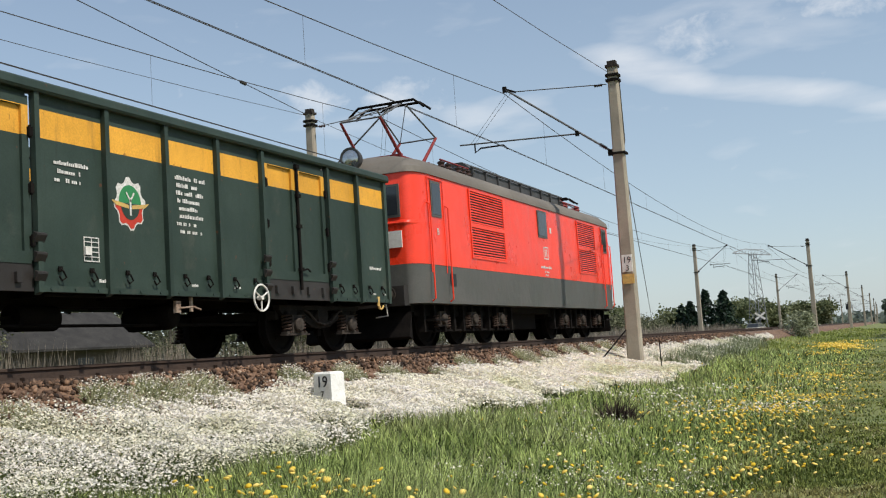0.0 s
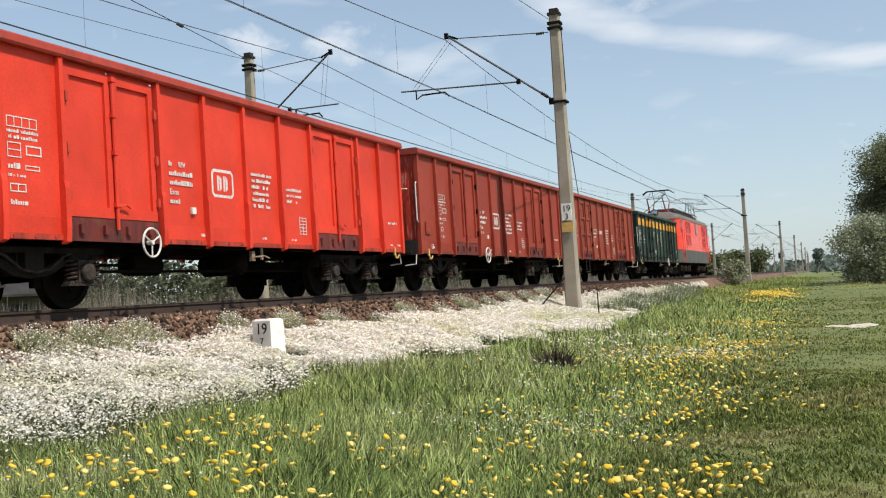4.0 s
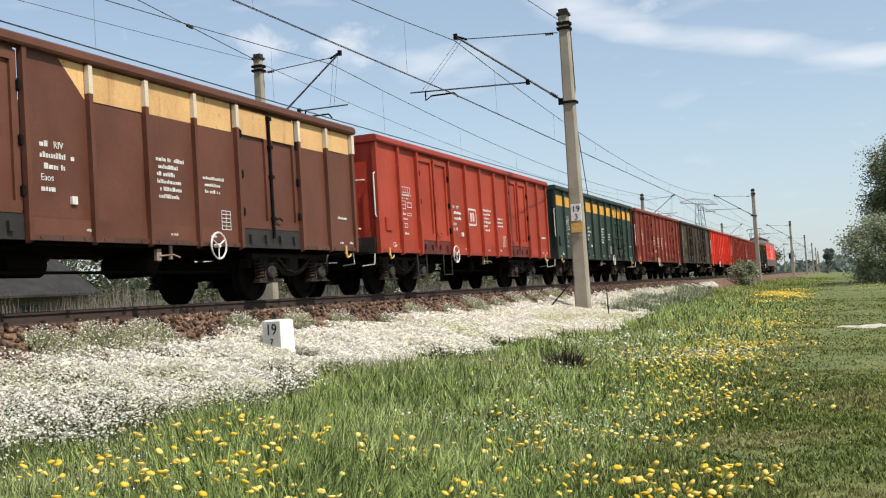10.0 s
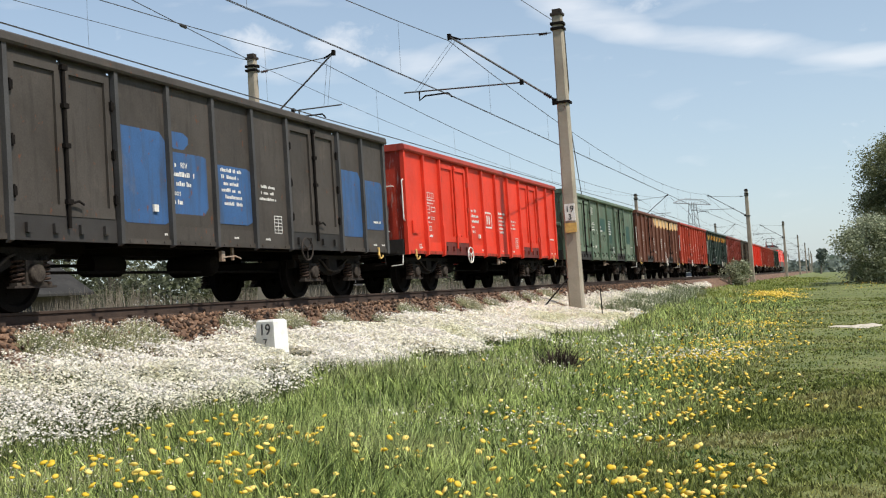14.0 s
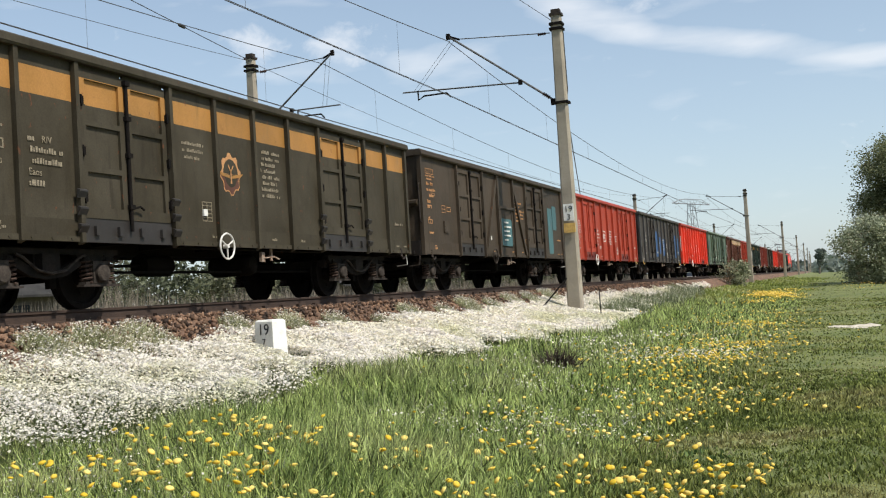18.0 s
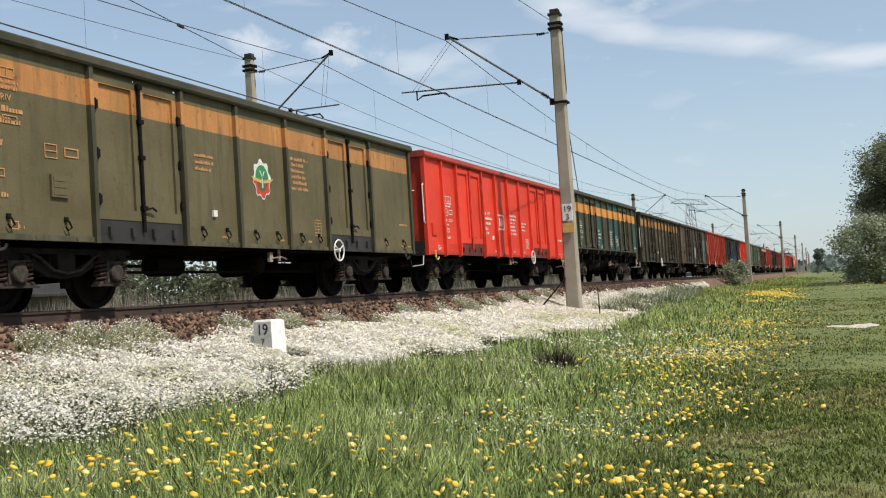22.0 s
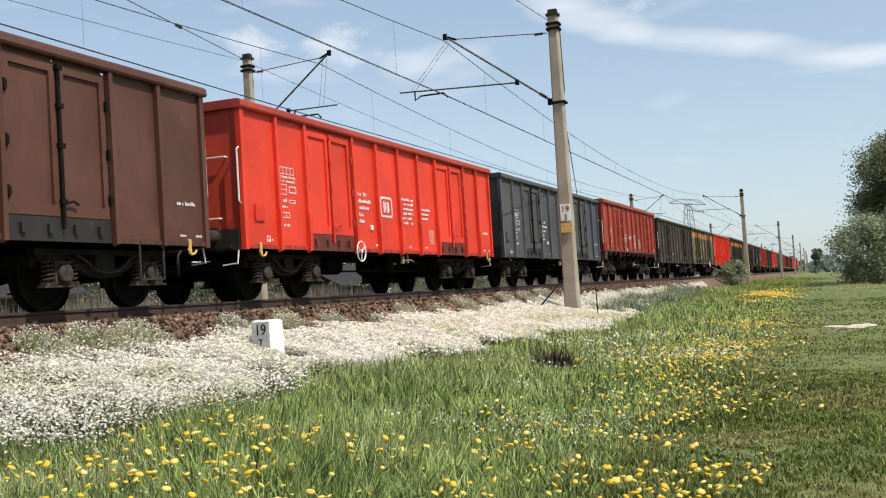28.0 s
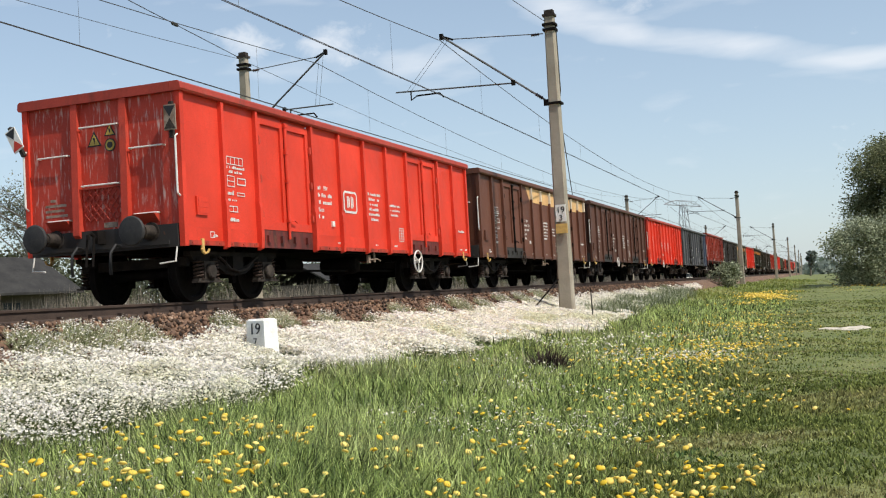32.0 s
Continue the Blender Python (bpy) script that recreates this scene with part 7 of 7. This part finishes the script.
def tree(name, label, x, y, h, spread, trunk_r, n_leaves, leaf, mat, lowest=0.2, limbs=14, droop=0.0, sparse=False, z=None, stems=1, category="tree", fuzz=0.16):
    """A tapered trunk with limbs, and a crown of loose leaf clumps round the limb ends."""
    z0 = float(ground_z(x, y)) - 0.1 if z is None else z
    ob = thing(name, label, category, at=pose(x, y, z0))
    trunk, tips = Geo(), []
    r = random.Random(int(x * 31 + y * 17))
    for s in range(stems):
        lean = Vector((r.uniform(-0.2, 0.2), r.uniform(-0.2, 0.2), 0)) * (1 if stems == 1 else 2.2)
        path = [Vector((0.25 * (s - (stems - 1) / 2), 0, 0)) + lean * h * k * 0.5 + Vector((r.uniform(-1, 1), r.uniform(-1, 1), 0)) * 0.02 * h * k + Vector((0, 0, h * 0.86 * k)) for k in (0, 0.3, 0.6, 0.85, 1.0)]
        for k in range(4):
            trunk.cyl(path[k], path[k + 1], trunk_r * (1 - 0.22 * k), trunk_r * (1 - 0.22 * (k + 1)), 7)
        for k in range(limbs // stems):
            f = lowest + (0.98 - lowest) * (k + r.random()) / (limbs // stems)
            i = min(int(f * 4), 3)
            p = path[i].lerp(path[i + 1], f * 4 - i)
            a = r.uniform(0, 2 * math.pi)
            reach = spread * math.sin(math.pi * min(max((f - lowest) / (1.08 - lowest), 0.08), 0.95)) ** 0.6 * r.uniform(0.65, 1.1)
            end = p + Vector((math.cos(a) * reach, math.sin(a) * reach, reach * r.uniform(0.15, 0.65) - droop * reach))
            mid = p.lerp(end, 0.5) + Vector((0, 0, 0.12 * reach))
            trunk.cyl(p, mid, trunk_r * 0.34, trunk_r * 0.2, 5).cyl(mid, end, trunk_r * 0.2, trunk_r * 0.06, 5)
            tips += [mid.lerp(end, 0.2), mid.lerp(end, 0.6), end]
            for _ in range(3):
                q = mid.lerp(end, r.random())
                e2 = q + Vector((r.uniform(-1, 1), r.uniform(-1, 1), r.uniform(-0.3 - droop, 0.8 - droop))) * reach * 0.4
                trunk.cyl(q, e2, trunk_r * 0.1, trunk_r * 0.03, 4)
                tips += [e2, q.lerp(e2, 0.6)]
        tips.append(path[-1])
    part("trunk", trunk, M["bark"], ob)
    T = np.array([tuple(t) for t in tips])
    i = rng.integers(0, len(T), n_leaves)
    pos = T[i] + rng.normal(0, 1, (n_leaves, 3)) * fuzz * spread * np.array([1, 1, 0.8])
    if droop:
        pos[:, 2] -= np.abs(rng.normal(0, 0.12 * spread, n_leaves))
    pos = pos[pos[:, 2] > 0.05 * h]
    m = len(pos)
    size = leaf * rng.uniform(0.6, 1.4, (m, 1)) * np.array([[0.7, 1, 1]])
    c = join_pieces("crown", LEAF_V, LEAF_F, pos, size, turns(m, 3.1), mat, "", "", parent=ob)
    return ob


tree("birch_tree", "tall leafy birch with a rounded drooping crown", 16.0, 92, 13.5, 4.1, 0.24, 120000, 0.12, G["birch"], 0.12, 70, 0.5, fuzz=0.12)
tree("birch_tree", "leafy birch behind the willow bushes", 21.5, 96, 12.0, 4.6, 0.22, 26000, 0.18, G["birch"], 0.16, 26, 0.2)
tree("willow_bush", "broad pale-leaved willow bush at the meadow's edge", 12.3, 80, 4.9, 2.3, 0.08, 26000, 0.12, G["willow"], 0.04, 40, 0.1, stems=5, category="bush")
tree("willow_bush", "broad pale-leaved willow bush at the meadow's edge", 16.2, 83, 5.4, 3.0, 0.09, 24000, 0.13, G["willow"], 0.04, 40, 0.1, stems=5, category="bush")
tree("willow_bush", "pale-leaved willow bush at the meadow's edge", 19.5, 84, 5.0, 3.0, 0.09, 6000, 0.19, G["willow"], 0.04, 30, 0.1, stems=4, category="bush")
tree("low_bush", "small leafy bush beside the track", 3.5, 77, 1.75, 1.0, 0.03, 2600, 0.12, G["willow"], 0.03, 20, 0.0, stems=4, category="bush", fuzz=0.2)
for x, y, h, s in ((-16.9, 150, 5.4, 2.1), (-14.9, 151, 6.9, 2.5), (-12.2, 150, 6.6, 2.7), (-13.2, 154, 5.0, 2.3), (-18.5, 152, 5.0, 1.9)):
    ob = thing("spruce_tree", "dark green spruce beyond the tracks", "tree", group="dark spruces", at=pose(x - 1.0, y, -1.1))
    part("trunk", Geo().cyl((0, 0, 0), (0, 0, h * 0.95), 0.14, 0.02, 7), M["bark"], ob)
    n = 1500
    f = rng.uniform(0.08, 1, n)
    a, q = rng.uniform(0, 2 * np.pi, n), rng.uniform(0.2, 1, n) ** 0.6
    rr = s * (1 - f) ** 0.8 * q * (1 + 0.4 * np.sin(a * 3 + np.floor(f * 9) * 2.4)) + 0.05
    pos = np.stack([rr * np.cos(a), rr * np.sin(a), f * h - 0.18 * rr], -1)
    join_pieces("crown", LEAF_V, LEAF_F, pos, 0.3 * rng.uniform(0.6, 1.3, (n, 1)) * np.ones((1, 3)), turns(n, 3.1), G["spruce"], "", "", parent=ob)
for x, y, h, s, n in ((-11.5, 168, 4.6, 2.6, 3500), (-9.0, 172, 3.9, 2.2, 3000), (-15.5, 175, 5.0, 2.8, 3000), (-6.5, 190, 3.8, 2.2, 2500), (-5.0, 215, 4.6, 2.4, 2500), (-22, 160, 4.4, 2.6, 2500), (-30, 150, 5.0, 2.8, 2500),
                      (-40, 150, 5.2, 3.0, 2500), (-52, 150, 5.6, 3.2, 2500)):
    tree("garden_tree", "rounded olive-green tree beyond the tracks", x, y, h, s, 0.1, n, 0.34, G["garden"], 0.1, 22, category="tree", fuzz=0.2)
for x, y, h, s in ((-31.0, 46, 8.4, 3.2), (-31, 52, 8.0, 3.2), (-23, 30, 7.0, 2.6)):
    tree("orchard_tree", "half-bare orchard tree behind the tracks", x, y, h, s, 0.14, 9000, 0.09, G["hedge"], 0.15, 44, fuzz=0.12)
for i in range(34):
    y = 3 + i * 5.0 + random.uniform(-1.5, 1.5)
    x = -15.5 - random.uniform(0, 4) - max(0, y - 60) * 0.05
    if 27 < y < 40 or 50 < y < 63:          # a gap in the shrubs
        continue
    tree("shrub", "low green shrub behind the tracks", x, y, random.uniform(1.8, 3.0), random.uniform(1.4, 2.3), 0.03, 3600, 0.12 + y * 0.0006, G["hedge"], 0.03, 16, stems=3, category="shrub", fuzz=0.22)

# overgrown hedgerow well behind the tracks
n = 60000
y = rng.uniform(-30, 190, n)
x = rng.normal(-52, 3.0, n)
top = 5.2 + 1.2 * np.sin(y * 0.31) + 0.9 * np.sin(y * 0.83 + 1) + 0.6 * np.sin(y * 1.9)
z = -1.2 + rng.uniform(0, 1, n) ** 0.8 * top
join_pieces("hedgerow", LEAF_V, LEAF_F, np.stack([x, y, z], -1), rng.uniform(0.2, 0.42, (n, 1)) * np.ones((1, 3)), turns(n, 3.1), leafy("hedgerow_leaves", (0.05, 0.058, 0.034), (0.1, 0.108, 0.062), 0.3, 0.2), "dark overgrown hedgerow behind the gardens", "hedge")

# dry reeds along the far ditch
n = 44000
y = 2 + 130 * rng.uniform(0, 1, n) ** 1.5
x = rng.uniform(-12.5, -8.0, n) - 2.5e-5 * np.clip(y - 20, 0, None) ** 2
h = rng.uniform(0.3, 1.5, n) ** 1.3 * (0.85 + 0.3 * wave(x, y, 0.7, 1.0))
size = np.stack([0.02 * np.ones(n) * np.maximum(y / 30, 1), 0.25 * h, h], -1)
join_pieces("dry_reeds", BLADE_V, BLADE_F, np.stack([x, y, ground_z(x, y)], -1), size, turns(n, 0.16), G["dry"], "grey-brown dry reeds along the far ditch", "reeds")
n = 26000
y = 12 + 160 * rng.uniform(0, 1, n) ** 1.3
x = rng.uniform(-13.5, -7.4, n) - 2.5e-5 * np.clip(y - 20, 0, None) ** 2
h = rng.uniform(0.2, 0.6, n)
size = np.stack([0.03 * np.maximum(y / 30, 1), 0.25 * h, h], -1)
join_pieces("far_grass", BLADE_V, BLADE_F, np.stack([x, y, ground_z(x, y)], -1), size, turns(n, 0.4), leafy("rank_grass", (0.09, 0.11, 0.04), (0.18, 0.18, 0.08), 0.3, 0.3, c3=(0.2, 0.17, 0.11), patch=0.5), "rough grass beyond the tracks", "grass")

# distant woods all round the horizon, haze painted into the leaf colour
n = 52000
a = np.radians(np.concatenate([rng.uniform(-180, 180, n // 3), rng.uniform(-15, 60, n - n // 3)]))
d = rng.uniform(480, 640, n)
top = 3.6 + 1.6 * np.sin(a * 37) + 1.4 * np.sin(a * 83 + 1) + 1.2 * np.sin(a * 171)
x, y = EYE[0] - d * np.sin(a), d * np.cos(a)
z = -1.4 + np.abs(rng.normal(0, 0.55, n)).clip(0, 1.2) * np.maximum(top, 1.2)
join_pieces("distant_wood", LEAF_V, LEAF_F, np.stack([x, y, z], -1), rng.uniform(1.2, 2.6, (n, 1)) * np.ones((1, 3)), turns(n, 3.1), G["far_wood"], "line of distant woods on the horizon, leaves paled for haze", "woods")
tree("round_tree", "dense round-headed tree far down the line, leaves paled for haze", 4.0, 330, 8.0, 1.25, 0.3, 2600, 0.55, G["far_wood"], 0.35, 26)

# ---- beyond the tracks ----
M["roof"] = material("dark_fibre_cement_roof", (0.03, 0.029, 0.028), (0.05, 0.048, 0.045), 2, 0.9, 0, 0.3, 12, 0.15, spec=0.1)
M["plaster"] = material("pale_plaster", (0.7, 0.69, 0.66), (0.6, 0.58, 0.54), 1.5, 0.9, 0, 0.2, 20, 0.08)
M["board"] = material("grey_boards", (0.07, 0.06, 0.05), (0.1, 0.085, 0.07), 2, 0.9, 0, 0.3, 15, 0.15)
for sx, sy, turn in ((-26.2, 35, -12), (-27, 74, 4)):
    shed = thing("garden_shed", "low grey shed with a dark sloping roof behind the tracks", "shed", at=pose(sx, sy, -0.95, 0, 0, turn))
    part("wall", Geo().box(-2.6, -5, -0.4, 2.6, 5, 2.1), M["board"], shed)
    for s in (-1, 1):
        part("roof", Geo().prism([(0, -5.4, 3.7), (s * 3.2, -5.4, 1.95), (s * 3.2, -5.4, 1.85), (0, -5.4, 3.6)], (0, 10.8, 0)), M["roof"], shed, "dark grey roof slope")
    for yy in (-3, 1.5):
        w = part("window", Geo().box(2.6, yy, 0.9, 2.64, yy + 1.0, 1.6), M["board"], shed)
        part("pane", Geo().box(2.64, yy + 0.08, 0.98, 2.648, yy + 0.92, 1.52), M["glass"], w)
    part("door", Geo().box(2.6, -1, -0.3, 2.65, 0, 1.8), M["board"], shed)
for x, y, l, h in ((-34.5, 98, 5, 2.5), (-24, 128, 6, 1.9)):
    hut = thing("white_hut", "low whitewashed outbuilding beyond the tracks", "outbuilding", at=pose(x, y, -1.1, 0, 0, 10))
    part("wall", Geo().box(-2, -l / 2, 0, 2, l / 2, h), M["plaster"], hut)
    part("roof", Geo().prism([(-2.3, -l / 2 - 0.2, h), (2.3, -l / 2 - 0.2, h), (2.3, -l / 2 - 0.2, h + 0.12), (-2.3, -l / 2 - 0.2, h + 0.5)], (0, l + 0.4, 0)), M["roof"], hut)
    for k in range(2):
        part("window", Geo().box(2, -l / 4 + k * l / 2 - 0.4, 0.9, 2.03, -l / 4 + k * l / 2 + 0.4, 1.6), M["glass"], hut)

M["pylon"] = material("dull_zinc_steel", (0.3, 0.31, 0.32), (0.24, 0.25, 0.26), 2, 0.6, 0.2, 0)
# lattice pylon with a wide crossarm
pylon = thing("lattice_pylon", "grey steel lattice pylon with a wide crossarm", "pylon", at=pose(-9.0, 152, -1.7, 0, 0, 70))
for s in (-1, 1):
    for q in (-1, 1):
        part("leg", Geo().cyl((s * 1.25, q * 0.9, 0), (s * 0.42, q * 0.35, 12.3), 0.05, 0.04, 6), M["pylon"], pylon)
for k in range(9):
    f0, f1 = k / 9, (k + 1) / 9
    w0, w1, d0, d1 = 1.25 - 0.83 * f0, 1.25 - 0.83 * f1, 0.9 - 0.55 * f0, 0.9 - 0.55 * f1
    for q in (-1, 1):
        for p0, p1 in (((-w0, q * d0), (w1, q * d1)), ((w0, q * d0), (-w1, q * d1)), ((q * w0, -d0), (q * w1, d1))):
            part("brace", Geo().cyl((*p0, 12.3 * f0), (*p1, 12.3 * f1), 0.024, n=4), M["pylon"], pylon)
g = Geo()
for q in (-0.35, 0.35):
    g.cyl((-5.4, q * 0.2, 12.1), (5.4, q * 0.2, 12.1), 0.045, n=5).tube([(-5.4, q * 0.2, 12.15), (-2.6, q, 12.75), (2.6, q, 12.75), (5.4, q * 0.2, 12.15)], 0.04, 5)
for k in range(11):
    x = -4.5 + 0.9 * k
    g.cyl((x, 0.2, 12.1), (x + 0.45, 0.2, 12.7 if abs(x) < 3 else 12.35), 0.025, n=4)
part("crossarm", g, M["pylon"], pylon)

# level-crossing cross, signals, cars
sign = thing("crossing_sign", "red and white crossing cross on a post", "crossing sign", at=pose(-7.6, 143, -0.9, 0, 0, 12))
part("post", Geo().cyl((0, 0, 0), (0, 0, 3.0), 0.05, n=8), M["galv"], sign)
for a in (35, -35):
    part("cross_arm", Geo().box(-0.75, -0.03, -0.12, 0.75, 0.0, 0.12), M["white_rail"], sign, at=pose(0, -0.06 - 0.035 * (a > 0), 2.5, 0, a, 0))
for x, y, h in ((0.5, 205, 4.4), (-1.5, 236, 4.6), (-8.9, 225, 4.4)):
    sg = thing("railway_signal", "black-faced railway light signal on a slim mast", "railway signal", at=pose(x, y, -0.9))
    part("mast", Geo().cyl((0, 0, 0), (0, 0, h), 0.06, n=8), M["galv"], sg)
    part("face", Geo().box(-0.28, -0.1, h - 0.9, 0.28, -0.02, h + 0.3), M["black_paint"], sg)
    for k in range(3):
        part("lens", Geo().cyl((0, -0.1, h - 0.7 + k * 0.36), (0, -0.2, h - 0.7 + k * 0.36), 0.1, n=10), M["glass"], sg)


def car(name, label, x, y, turn, mat):
    ob = thing(name, label, "car", at=pose(x, y, float(ground_z(x, y)), 0, 0, turn))
    side = [(-2.05, 0.3), (-2.1, 0.6), (-2.0, 0.85), (-1.0, 0.95), (1.1, 0.92), (1.9, 0.78), (2.1, 0.55), (2.05, 0.3)]
    part("body", Geo().prism([(a, -0.82, b) for a, b in side], (0, 1.64, 0)), mat, ob)
    part("cabin", Geo().prism([(-1.7, -0.72, 0.94), (-1.3, -0.72, 1.4), (0.2, -0.72, 1.43), (0.95, -0.72, 0.94)], (0, 1.44, 0)), M["glass"], ob, "dark glazed cabin")
    part("roof", Geo().box(-1.28, -0.7, 1.41, 0.2, 0.7, 1.45), mat, ob)
    for a in (-1.3, 1.3):
        for s in (-0.83, 0.83):
            part("wheel", Geo().lathe([(-0.1, 0), (-0.1, 0.3), (0.1, 0.3), (0.1, 0)], (a, s, 0.3), (0, 1, 0), 14), M["rubber"], ob)
    return ob


car("parked_car", "red parked car beside the willow bushes", 14.3, 83.5, 10, P["dull_red"])
car("parked_car", "white car at the level crossing", -8.6, 146, 80, M["white_rail"])

# ---- what moves ----


def run(t):
    """How far the train has come at t seconds: it slows down very gently."""
    return 18.78 + 11.54 * t - 0.02335 * t * t


def motions():
    times = [i * 1.0 for i in range(33)]
    for ob, back in vehicles:
        walk(ob, [(t, on_line(run(t) - back)) for t in times])
    for ob, home, carrier in wheelsets:
        back = next(b for v, b in vehicles if v is carrier)
        r = 0.6 if carrier["category"] == "locomotive" else 0.46
        turn = lambda f: (f / 30, home @ pose(0, 0, 0, -math.degrees((run(f / 30) - run(0)) / r)))
        walk(ob, [turn(f) for f in range(0, 961)])


motions()
